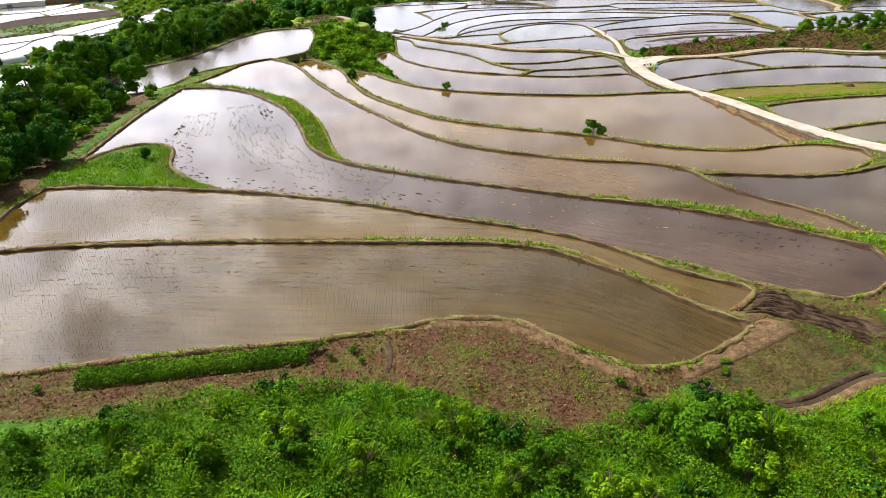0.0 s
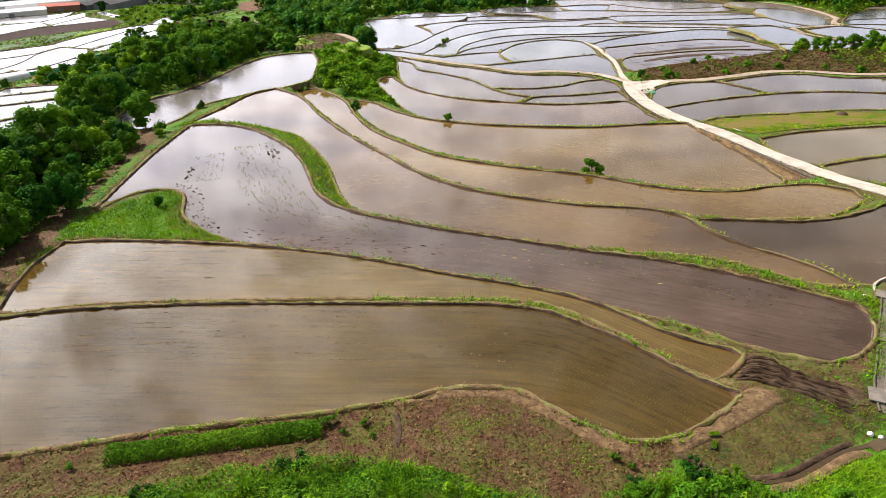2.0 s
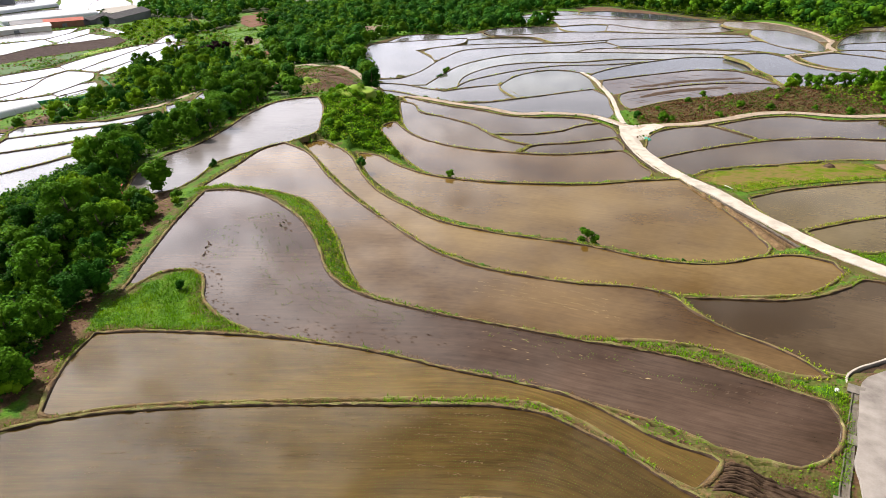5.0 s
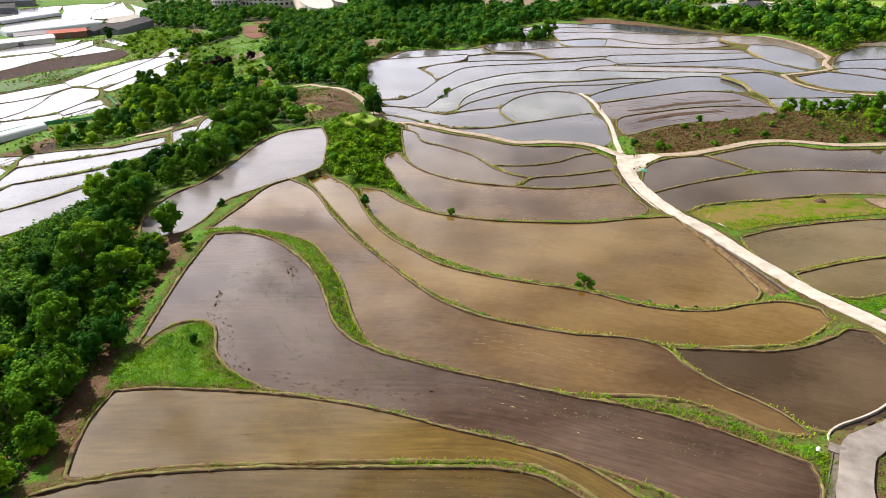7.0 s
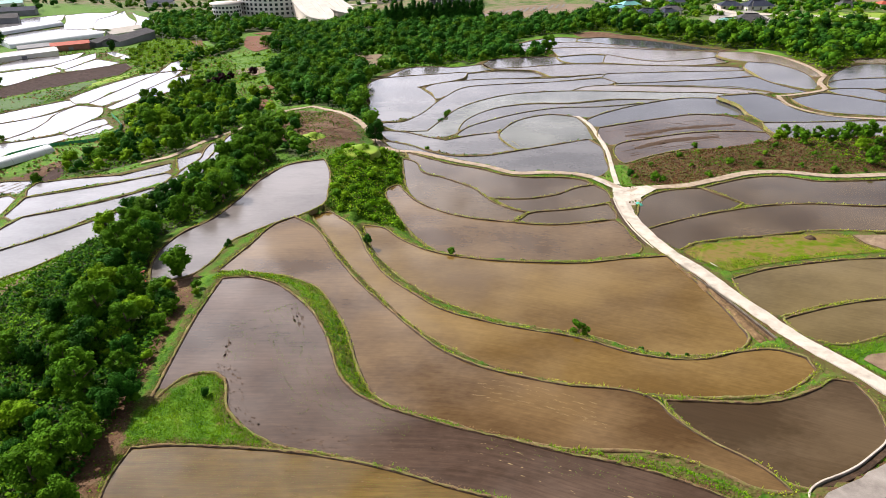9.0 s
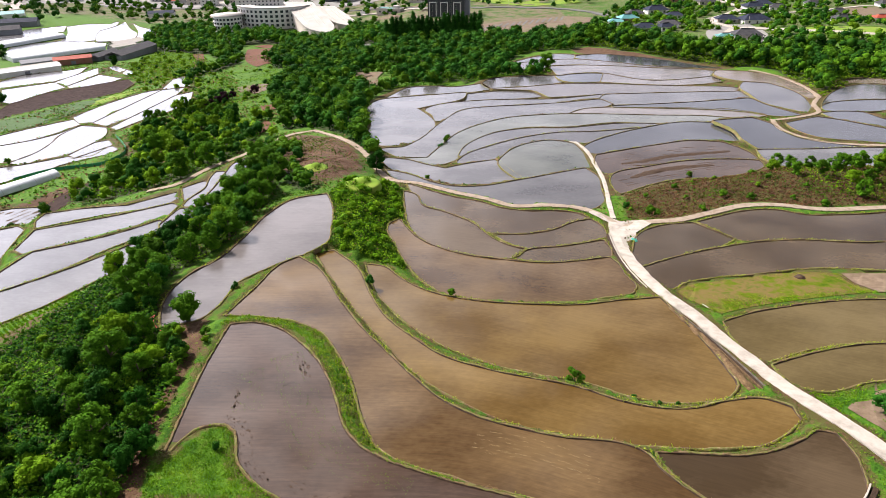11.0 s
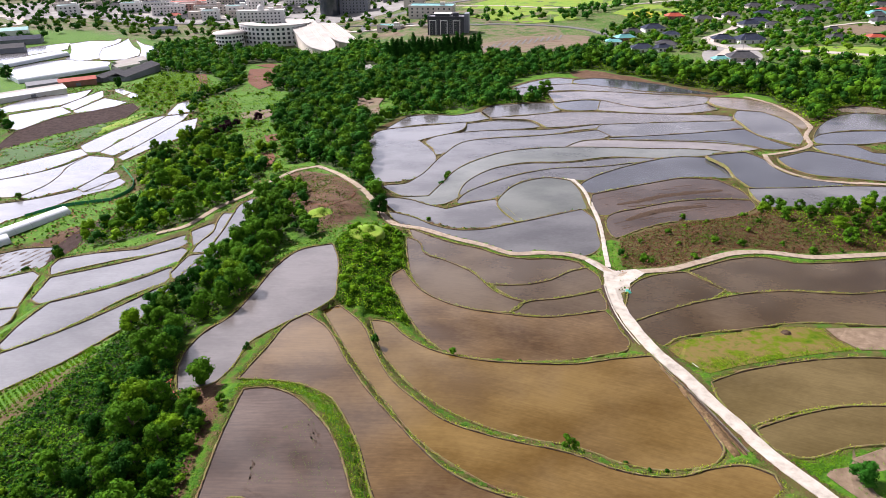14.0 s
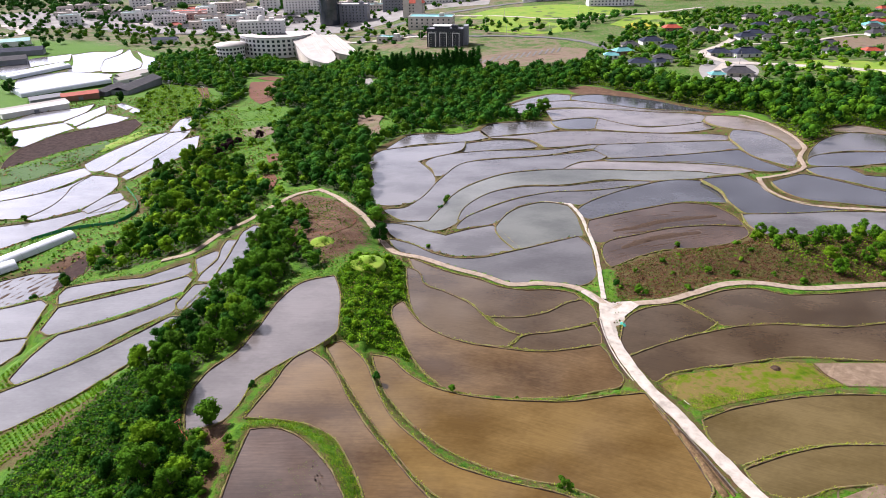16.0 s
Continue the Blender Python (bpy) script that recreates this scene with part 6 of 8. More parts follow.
TILE_BLUE = material("dark_roof_tile", [(0.020, 0.026, 0.045), (0.040, 0.048, 0.075)], 0.4, 0.85, 0.3, 0.1)
TILE_GREY = material("grey_roof_tile", [(0.045, 0.047, 0.055), (0.085, 0.083, 0.085)], 0.4, 0.85, 0.3, 0.1)
ROOF_RED = material("red_roof", [(0.34, 0.06, 0.035), (0.42, 0.09, 0.05)], 0.3, 0.7, 0.2)
ROOF_TEAL = material("teal_metal_roof", [(0.10, 0.30, 0.30), (0.15, 0.38, 0.37)], 0.2, 0.5, 0.1)
ROOF_WHITE = material("pale_flat_roof", [(0.40, 0.38, 0.345), (0.52, 0.495, 0.455)], 0.1, 0.8, 0.1)
GLASS = material("window_glass", [(0.02, 0.028, 0.036), (0.04, 0.05, 0.062)], 0.2, 0.12, 0, 0.6)
RIB = material("galvanised_steel", [(0.45, 0.46, 0.47), (0.55, 0.56, 0.57)], 1.0, 0.45, 0, metal=0.6)
ASPHALT = material("asphalt", [(0.10, 0.10, 0.10), (0.16, 0.155, 0.15)], 0.1, 0.9, 0.1)
MEADOW_MAT = material("far_meadow", [(0.10, 0.20, 0.012), (0.16, 0.265, 0.02), (0.20, 0.23, 0.035)], 0.09, 0.95, 0.3)
YELLOW = material("yellow_flowers", [(0.40, 0.30, 0.008), (0.24, 0.25, 0.015), (0.48, 0.36, 0.01)], 0.12, 0.95, 0.3)
FALLOW = material("fallow_earth", [(0.115, 0.078, 0.05), (0.17, 0.125, 0.085), (0.09, 0.105, 0.035)], 0.09, 0.95, 0.3)
YARD = material("worn_paving", [(0.20, 0.195, 0.18), (0.31, 0.305, 0.29)], 0.05, 0.95, 0.1, 0.1)
GREEN_ROWS = material("crop_green", [(0.028, 0.075, 0.012), (0.05, 0.11, 0.018)], 0.4, 0.9, 0.4)


def box(x0, x1, y0, y1, z0, z1):
    v = [(x0, y0, z0), (x1, y0, z0), (x1, y1, z0), (x0, y1, z0), (x0, y0, z1), (x1, y0, z1), (x1, y1, z1), (x0, y1, z1)]
    return v, [(0, 3, 2, 1), (4, 5, 6, 7), (0, 1, 5, 4), (1, 2, 6, 5), (2, 3, 7, 6), (3, 0, 4, 7)]


def welded(name, verts, faces, mat):
    """One mesh whose touching corners are joined."""
    me = mesh(name, verts, faces, mat)
    bm = bmesh.new()
    bm.from_mesh(me)
    bmesh.ops.remove_doubles(bm, verts=bm.verts, dist=0.01)
    bm.to_mesh(me)
    bm.free()
    return me


def plot(name, points, mat, label, lift=0.25, category="plot", step=8.0):
    """A level piece of land draped on the ground."""
    line = spline(points, True, step)
    bm = bmesh.new()
    vs = [bm.verts.new((a, b, float(land(a, b)) + lift)) for a, b in line]
    bmesh.ops.triangle_fill(bm, edges=[bm.edges.new((vs[i - 1], vs[i])) for i in range(len(vs))], use_beauty=True)
    for f in bm.faces:
        if f.normal.z < 0:
            f.normal_flip()
    me = bpy.data.meshes.new(name)
    bm.to_mesh(me)
    bm.free()
    me.materials.append(mat)
    return tagged(new(name, me), label, category, kind="structure")


WINDOW_ME = mesh("window", *merge([box(-0.9, 0.9, -0.08, 0.1, -0.1, 0), box(-0.9, 0.9, -0.08, 0.1, 1.5, 1.6), box(-0.9, -0.8, -0.08, 0.1, 0, 1.5), box(0.8, 0.9, -0.08, 0.1, 0, 1.5)]), ROOF_WHITE)
PANE_ME = mesh("pane", *box(-0.8, 0.8, -0.05, 0.08, 0, 1.5), GLASS)


def window(thing, at):
    """A framed window with its pane."""
    part("pane", PANE_ME, part("window", WINDOW_ME, thing, at=at))





def windows(thing, w, d, storeys, bay=4.2, rise=3.4, size=1.0):
    """Rows of windows on the front and both ends, each a part of its own."""
    for side, length, off in ((0, w, d / 2), (90, d, w / 2), (-90, d, w / 2)):
        n = max(1, int((length - 2) / bay))
        for s in range(storeys):
            for k in range(n):
                a = (k - (n - 1) / 2) * bay
                m = pose(0, 0, 0, 0, 0, side) @ pose(a, -off, 1.0 + s * rise) @ Matrix.Diagonal((size, 1, size, 1))
                window(thing, m)


def block(x, y, turn, w, d, storeys, wall, roof, label, name="building", rise=3.4, bay=4.2, extra=None):
    """A flat-roofed building with a parapet, roof plant and window rows."""
    thing = tagged(new(name), label, "building")
    h = storeys * rise + 0.6
    part("wall", mesh("wall", *merge([box(-w / 2, w / 2, -d / 2, d / 2, -2, h)]), wall), thing)
    rim = [box(-w / 2 - 0.2, w / 2 + 0.2, -d / 2 - 0.2, -d / 2 + 0.3, h, h + 0.9), box(-w / 2 - 0.2, w / 2 + 0.2, d / 2 - 0.3, d / 2 + 0.2, h, h + 0.9),
           box(-w / 2 - 0.2, -w / 2 + 0.3, -d / 2 + 0.3, d / 2 - 0.3, h, h + 0.9), box(w / 2 - 0.3, w / 2 + 0.2, -d / 2 + 0.3, d / 2 - 0.3, h, h + 0.9)]
    part("parapet", mesh("parapet", *merge(rim), wall), thing)
    part("roof", mesh("roof", *box(-w / 2 + 0.3, w / 2 - 0.3, -d / 2 + 0.3, d / 2 - 0.3, h, h + 0.25), roof), thing)
    part("stair_head", mesh("stair_head", *box(w * 0.18, w * 0.18 + 5, -2.5, 2.5, h + 0.25, h + 3.2), wall), thing)
    windows(thing, w, d, storeys, bay, rise)
    if extra:
        extra(thing, w, d, h)
    thing.matrix_basis = pose(x, y, float(land(x, y)), 0, 0, turn)
    return thing


def hip_roof(w, d, z, high, eave=0.9, ridge=0.45):
    """A hipped roof with a sagging ridge and lifted corners."""
    a, b, r = w / 2 + eave, d / 2 + eave, w / 2 * ridge
    verts = [(-a, -b, z + 0.25), (0, -b, z), (a, -b, z + 0.25), (a, 0, z), (a, b, z + 0.25), (0, b, z), (-a, b, z + 0.25), (-a, 0, z),
             (-r, 0, z + high), (0, 0, z + high * 0.95), (r, 0, z + high)]
    faces = [(0, 1, 9, 8), (1, 2, 10, 9), (2, 3, 10), (3, 4, 10), (4, 5, 9, 10), (5, 6, 8, 9), (6, 7, 8), (7, 0, 8), (7, 6, 5, 4, 3, 2, 1, 0)]
    return verts, faces


HOMES = []


def house(x, y, turn, w=11.0, d=7.0, roof=None, wall=None, label="farmhouse with a dark tiled hip roof", rise=2.8):
    HOMES.append((x, y - 3, 0.75 * w + 2))
    thing = tagged(new("house"), label, "house", "village houses")
    part("wall", mesh("wall", *box(-w / 2, w / 2, -d / 2, d / 2, -1.5, rise), wall or PLASTER), thing)
    top, r = rise + d * 0.34, w / 2 * 0.45
    cover_ob = part("roof", mesh("roof", *hip_roof(w, d, rise, d * 0.34), roof or TILE_BLUE), thing)
    part("ridge_cap", mesh("ridge_cap", *box(-r - 0.3, r + 0.3, -0.22, 0.22, top - 0.15, top + 0.3), TILE_GREY), cover_ob, "grey tiled ridge")
    part("door", mesh("door", *box(-0.6, 0.6, -d / 2 - 0.06, -d / 2 + 0.1, 0, 2.1), BARK), thing)
    for k in (-0.32, 0.3):
        window(thing, pose(k * w, -d / 2, 0.8))
    window(thing, pose(0, 0, 0, 0, 0, 90) @ pose(0, -w / 2, 0.8))
    thing.matrix_basis = pose(x, y, float(land(x, y)), 0, 0, turn)
    return thing


def greenhouse(x0, y0, x1, y1, wide, high, label="long plastic-covered tunnel greenhouse"):
    thing = tagged(new("greenhouse"), label, "greenhouse", "greenhouses in the valley")
    long = math.hypot(x1 - x0, y1 - y0)
    arc = [(math.cos(math.pi * k / 14) * wide / 2, (math.sin(math.pi * k / 14) ** 0.8) * high) for k in range(15)]
    n = max(2, int(long / 2.5))
    verts = [(a, long * i / n, b + 0.03 * (i % 2)) for i in range(n + 1) for a, b in arc]
    faces = [(i * 15 + k, i * 15 + k + 1, (i + 1) * 15 + k + 1, (i + 1) * 15 + k) for i in range(n) for k in range(14)]
    part("cover", mesh("cover", verts, faces, PLASTIC, True), thing, "white translucent film cover")
    for yy, out in ((0.0, -0.06), (long, 0.06)):
        wall_ob = part("end_wall", mesh("end_wall", [(a, yy, b) for a, b in arc], [tuple(range(15))], PLASTIC), thing)
        part("door", mesh("door", *box(-0.9, 0.9, yy + min(out, 0), yy + max(out, 0), 0, 2.0), RIB), wall_ob, "pale sheet-metal door")
    for i in range(0, n + 1, 2):
        rib = []
        for k in range(14):
            (a, b), (c, e) = arc[k], arc[k + 1]
            rib.append(([(a * 1.01, long * i / n - 0.06, b * 1.01 + 0.02), (c * 1.01, long * i / n - 0.06, e * 1.01 + 0.02), (c * 1.01, long * i / n + 0.06, e * 1.01 + 0.02), (a * 1.01, long * i / n + 0.06, b * 1.01 + 0.02)], [(0, 1, 2, 3)]))
        part("rib", welded("rib", *merge(rib), RIB), thing)
    part("side_board", mesh("side_board", *merge([box(-wide / 2 - 0.08, -wide / 2 + 0.02, 0, long, -1.0, 0.5), box(wide / 2 - 0.02, wide / 2 + 0.08, 0, long, -1.0, 0.5)]), GREEN_ROWS), thing)
    z = max(float(land(x0, y0)), float(land(x1, y1)), float(land((x0 + x1) / 2, (y0 + y1) / 2)))
    thing.matrix_basis = pose(x0, y0, z, 0, 0, math.degrees(math.atan2(-(x1 - x0), y1 - y0)))
    return thing


def barn(x, y, turn, w, d, h, roof, wall, label, pitch=0.18):
    """A long low shed with a gabled sheet roof."""
    thing = tagged(new("shed"), label, "shed", "farm sheds")
    part("wall", mesh("wall", *box(-w / 2, w / 2, -d / 2, d / 2, -1.5, h), wall), thing)
    a, b, r = w / 2 + 0.5, d / 2 + 0.6, d * pitch
    verts = [(-a, -b, h), (a, -b, h), (a, 0, h + r), (-a, 0, h + r), (a, b, h), (-a, b, h), (-a, -b, h + 0.12), (a, -b, h + 0.12), (a, 0, h + r + 0.12), (-a, 0, h + r + 0.12), (a, b, h + 0.12), (-a, b, h + 0.12)]
    faces = [(6, 7, 8, 9), (9, 8, 10, 11), (1, 0, 3, 2), (2, 3, 5, 4), (0, 1, 7, 6), (5, 11, 10, 4), (0, 6, 9, 3), (3, 9, 11, 5), (1, 2, 8, 7), (2, 4, 10, 8)]
    part("roof", mesh("roof", verts, faces, roof), thing)
    part("door", mesh("door", *box(-1.5, 1.5, -d / 2 - 0.07, -d / 2 + 0.1, 0, min(h - 0.3, 2.6)), GREYWALL), thing)
    thing.matrix_basis = pose(x, y, float(land(x, y)), 0, 0, turn)
    return thing


plot("meadow", [(20, 770), (60, 830), (150, 850), (208, 800), (190, 745), (120, 725)], MEADOW_MAT, "open bright green meadow before the town")
plot("meadow", [(25, 700), (60, 745), (110, 715), (130, 650), (80, 640)], MEADOW_MAT, "rough green meadow before the town")
plot("meadow", [(166, 680), (204, 745), (262, 735), (235, 670), (199, 638)], MEADOW_MAT, "bright green meadow beyond the village", 0.2)
plot("flower_field", [(172, 662), (192, 690), (214, 676), (199, 645)], YELLOW, "field of yellow flowers beyond the village")
plot("fallow_field", [(3, 520), (35, 550), (83, 585), (120, 560), (107, 514), (89, 490), (49, 496), (20, 496)], FALLOW, "bare fallow ground beyond the woodland")
plot("fallow_field", [(300, 560), (340, 590), (420, 580), (430, 530), (350, 520)], FALLOW, "bare brown field by the village")
plot("car_park", [(-640, 985), (-600, 1030), (-507, 1036), (-424, 1072), (-365, 903), (-412, 869), (-481, 866), (-530, 850)], YARD, "grey car park with rows of trees")
STRIP_TURF = material("sunlit_strip_turf", [(0.040, 0.085, 0.004), (0.085, 0.120, 0.006), (0.150, 0.105, 0.040), (0.060, 0.105, 0.004)], 0.26, 0.95, 0.8, 0.03)
plot("grass_strip", GREEN_STRIP, STRIP_TURF, "yellow-green turf of the strip between two paddies", 0.08, step=1.0)
PALE_SOIL = material("pale_bare_soil", [(0.115, 0.080, 0.050), (0.165, 0.120, 0.078), (0.22, 0.165, 0.112)], 0.5, 0.95, 0.6)
plot("bare_plot", TAN_CORNER, PALE_SOIL, "pale bare soil plot beside the farm road", 0.12, step=1.0)
plot("bare_plot", TAN_STRIP, PALE_SOIL, "pale bare end of the grass strip", 0.12, step=1.0)
plot("pavement", [(-420, 845), (-300, 806), (-250, 800), (-200, 740), (-120, 770), (-60, 800), (-20, 860), (60, 880), (70, 960), (-60, 1010), (-300, 1060), (-370, 960)], YARD, "pale paved ground of the town", 0.3, "pavement")
plot("yard", [(-60, 640), (-30, 690), (10, 700), (20, 640), (-15, 600)], FALLOW, "bare earth yard beside the dark building")
plot("yard", [(165, 415), (178, 465), (200, 500), (222, 500), (215, 455), (190, 410)], YARD, "pale concrete yard in the village", category="yard")
plot("meadow", [(235, 455), (260, 490), (320, 480), (330, 440), (280, 430)], MEADOW_MAT, "green meadow by the village road")
plot("ploughed_plot", [(-130, 176), (-118, 195), (-107, 206), (-101, 203), (-108, 190), (-121, 172)], WATER["soil"], "ploughed dark soil below the western slope", 0.12)


def late_road(points, width, mat, label):
    line = spline(points, False, 6.0)
    d = np.gradient(line, axis=0)
    d /= np.hypot(d[:, 0], d[:, 1])[:, None]
    side = np.stack([d[:, 1], -d[:, 0]], 1)
    z = land(line[:, 0], line[:, 1]) + 0.5
    n = len(line)
    rows = [np.column_stack([line + side * s * width, z + h]) for s, h in ((-0.5, -1.5), (-0.5, 0), (0.5, 0), (0.5, -1.5))]
    tagged(new("road", mesh("road", np.concatenate(rows).tolist(), [(r * n + i, r * n + i + 1, (r + 1) * n + i + 1, (r + 1) * n + i) for r in range(3) for i in range(n - 1)], mat)), label, "road", kind="structure")


late_road([(-400, 830), (-250, 790), (-100, 740), (0, 660), (60, 640), (110, 610), (135, 560), (128, 520)], 6, ASPHALT, "grey asphalt road along the edge of town")
late_road([(0, 800), (60, 775), (120, 735), (200, 745), (300, 800)], 5, CONCRETE, "pale road across the meadows")
late_road([(180, 440), (205, 480), (240, 470), (300, 440), (380, 420), (520, 420)], 9, CONCRETE, "pale village road behind the trees")
late_road([(205, 480), (200, 520), (230, 560), (255, 600), (250, 660)], 6, CONCRETE, "lane between the village houses")
late_road([(-420, 900), (-260, 850), (-150, 770), (-80, 690), (10, 660)], 9, CONCRETE, "pale street of the town")
late_road([(-350, 990), (-230, 890), (-150, 905), (-20, 890)], 8, CONCRETE, "second pale street of the town")
late_road([(-80, 690), (-78, 760), (-160, 1000)], 9, ASPHALT, "straight street of the town")
late_road([(-560, 800), (-500, 815), (-530, 870), (-640, 900)], 12, CONCRETE, "curving ramp beside the car park")
late_road([(230, 560), (300, 570), (360, 600), (430, 610)], 4, CONCRETE, "second lane between the village houses")
late_road([(-60, 760), (100, 880), (300, 900), (520, 860)], 8, ASPHALT, "main road of the town")

RED_SOIL = material("red_ploughed_soil", [(0.095, 0.038, 0.02), (0.15, 0.062, 0.034)], 0.5, 0.95, 0.5)
for pts, label in (([(-75, 249), (-77, 264), (-75, 268), (-71, 262), (-68, 254), (-67, 239), (-72, 236)], "small red ploughed plot on the slope"),
                   ([(-152, 529), (-138, 531), (-122, 508), (-114, 455), (-121, 436), (-134, 461)], "red ploughed field on the hill"),
                   ([(-153, 549), (-141, 553), (-124, 535), (-124, 521)], "upper strip of red ploughed field on the hill"),
                   ([(-189, 511), (-181, 512), (-169, 478), (-159, 438), (-163, 435), (-171, 468)], "strip of red earth on the hill"),
                   ([(-84, 299), (-78, 300), (-74, 288), (-79, 284)], "little plot of red earth on the slope"),
                   ([(-115, 289), (-118, 314), (-113, 312), (-110, 288), (-109, 272), (-112, 278)], "narrow plot of red earth on the slope")):
    plot("ploughed_plot", pts, RED_SOIL, label, 0.4)
plot("bare_plot", [(-34, 172), (-28, 184), (-31, 200), (-41, 213), (-48, 208), (-45, 192), (-40, 178)], RED_SOIL, "bare reddish soil on top of the hill", 0.14, step=2.0)
plot("ploughed_plot", [(-113, 362), (-104, 368), (-94, 366), (-92, 350), (-96, 340), (-102, 342)], FALLOW, "pale sandy plot behind a hedge", 0.35)
plot("ploughed_plot", [(-47, 367), (-32, 359), (-34, 342), (-29, 317), (-40, 314), (-46, 339)], FALLOW, "terraced vegetable plot among the trees", 0.4)
plot("yard", [(-76, 487), (-53, 491), (-46, 462), (-55, 453), (-70, 460)], YARD, "worn pale yard below the school", 0.5, "yard")
plot("crop_field", [(-215, 304), (-193, 334), (-190, 362), (-183, 352), (-180, 322), (-192, 286), (-201, 282)], GREEN_ROWS, "green vegetable field in the valley", 0.25)
plot("crop_field", [(-184, 330), (-180, 352), (-178, 372), (-171, 378), (-168, 366), (-177, 330)], MEADOW_MAT, "light green bean rows in the valley", 0.25)
plot("apron", [(37.0, 123), (40.0, 123), (41.2, 130), (46, 135.0), (44.5, 137.0), (39.4, 137.2), (34.6, 143.4), (33.2, 142.6), (36.6, 136.6)], CONCRETE, "pale concrete apron at the road fork", 0.3, "road")
beds = []
for k in range(16):                              # beds on the fallow ground
    x0, y0 = 14 + 5.2 * k, 508 + 2.6 * k
    beds.append(([(x0, y0, float(land(x0, y0)) + 0.55), (x0 + 1.6, y0, float(land(x0, y0)) + 0.55), (x0 + 7.6, y0 + 22, float(land(x0 + 6, y0 + 22)) + 0.55), (x0 + 6, y0 + 22, float(land(x0 + 6, y0 + 22)) + 0.55)], [(0, 1, 2, 3)]))
stuff("crop_beds", mesh("crop_beds", *merge(beds), ASPHALT), "rows of dark sheeted beds on the fallow ground", "crop beds")
plot("ploughed_plot", [(4, 498), (14, 506), (30, 500), (22, 492)], RED_SOIL, "red earth strip before the fallow ground", 0.5)
# town blocks
block(-205, 790, 6, 52, 16, 4, PLASTER, ROOF_WHITE, "white four-storey building with a small dome")
dome = part("dome", mesh("dome", *tube([(0, 0, 14), (0, 0, 17), (0, 0, 19), (0, 0, 20.2), (0, 0, 20.6)], (4.2, 4.0, 3.0, 1.4, 0.1), 14), PLASTER, True), bpy.data.objects["building"])
tower = tagged(new("glass_tower"), "round dark glass office tower with a pale crown", "building")
ring = [tube([(0, 0, -2), (0, 0, 30)], (12, 12), 28), tube([(0, 0, 30), (0, 0, 36), (0, 0, 36.2)], (12.6, 12.6, 0.1), 28)]
part("glass_drum", mesh("glass_drum", *ring[0], GLASS, False), tower)
part("crown_band", mesh("crown_band", *ring[1], STONE, True), tower, "pale band round the top")
tower.matrix_basis = pose(-134, 838, float(land(-134, 838)))
block(-105, 850, -4, 34, 20, 6, GREYWALL, ROOF_WHITE, "grey office building beside the glass tower")
block(-184, 960, 3, 60, 16, 6, PLASTER, ROOF_WHITE, "white apartment building with many windows")
block(-96, 930, 0, 40, 14, 3, STONE, ROOF_TEAL, "low building with a teal roof")
block(-58, 905, 4, 34, 14, 4, GREYWALL, TILE_GREY, "grey town building with tiled roof")
block(10, 930, 2, 64, 14, 3, PLASTER, ROOF_TEAL, "long pale school building with a green roof")
block(-10, 724, -8, 46, 22, 3, STONE, ROOF_TEAL, "pale stone hall with arched windows", bay=5.5)
def white_frames(thing, w, d, h):
    """Pale portal frames and bands on the front of the dark building."""
    for k in (-0.36, -0.05, 0.3):
        part("portal_frame", mesh("portal_frame", *merge([box(k * w - 3.2, k * w - 2.7, -d / 2 - 0.5, -d / 2 - 0.05, -1, h * 0.8), box(k * w + 2.7, k * w + 3.2, -d / 2 - 0.5, -d / 2 - 0.05, -1, h * 0.8), box(k * w - 3.2, k * w + 3.2, -d / 2 - 0.5, -d / 2 - 0.05, h * 0.8, h * 0.8 + 0.6)]), PLASTER), thing, "white portal frame")
    part("roof_terrace", mesh("roof_terrace", *box(-w * 0.3, w * 0.1, -d * 0.3, d * 0.3, h + 0.3, h + 2.6), DARKWALL), thing)
    part("canopy", mesh("canopy", *box(-w * 0.34, w * 0.14, -d * 0.36, d * 0.36, h + 2.6, h + 2.95), PLASTER), thing, "white flat canopy")
    part("side_wing", mesh("side_wing", *box(w * 0.5, w * 0.62, -d * 0.3, d * 0.4, -2, h + 3.0), GREYWALL), thing, "grey stair tower")


block(4, 612, -8, 32, 15, 4, DARKWALL, GREYWALL, "charcoal modern office building", extra=white_frames)
block(-50, 668, -18, 24, 11, 1, STONE, ROOF_TEAL, "low pavilion with a teal roof")
block(200, 830, 3, 54, 14, 4, PLASTER, ROOF_WHITE, "white apartment building beyond the meadow")
block(128, 900, -3, 46, 14, 5, PLASTER, ROOF_WHITE, "white apartment building at the edge of town")
block(-290, 880, 12, 40, 14, 3, STONE, TILE_GREY, "town building with a grey roof")
block(-335, 930, 15, 46, 16, 3, PLASTER, ROOF_RED, "town building with a red roof")
block(-255, 930, 8, 34, 14, 3, GREYWALL, ROOF_WHITE, "grey town building with a pale roof")
block(-300, 985, 6, 50, 14, 4, STONE, ROOF_WHITE, "pale town building with flat roof")
block(-390, 960, 10, 40, 14, 2, PLASTER, TILE_BLUE, "low white building with a dark roof")
block(300, 880, -5, 40, 14, 3, STONE, ROOF_WHITE, "pale building beyond the fields")
castle = tagged(new("gabled_building"), "pink-walled building with steep red gables", "building")
part("wall", mesh("wall", *merge([box(-12, 12, -8, 8, -2, 14), box(-12, -5, -9, -7.8, -2, 19), box(3, 10, -9, -7.8, -2, 18)]), STONE), castle)
part("roof", mesh("roof", *merge([hip_roof(24, 16, 14, 7), hip_roof(8, 5, 19, 5, 0.5)]), ROOF_RED), castle)
windows(castle, 24, 16, 4)
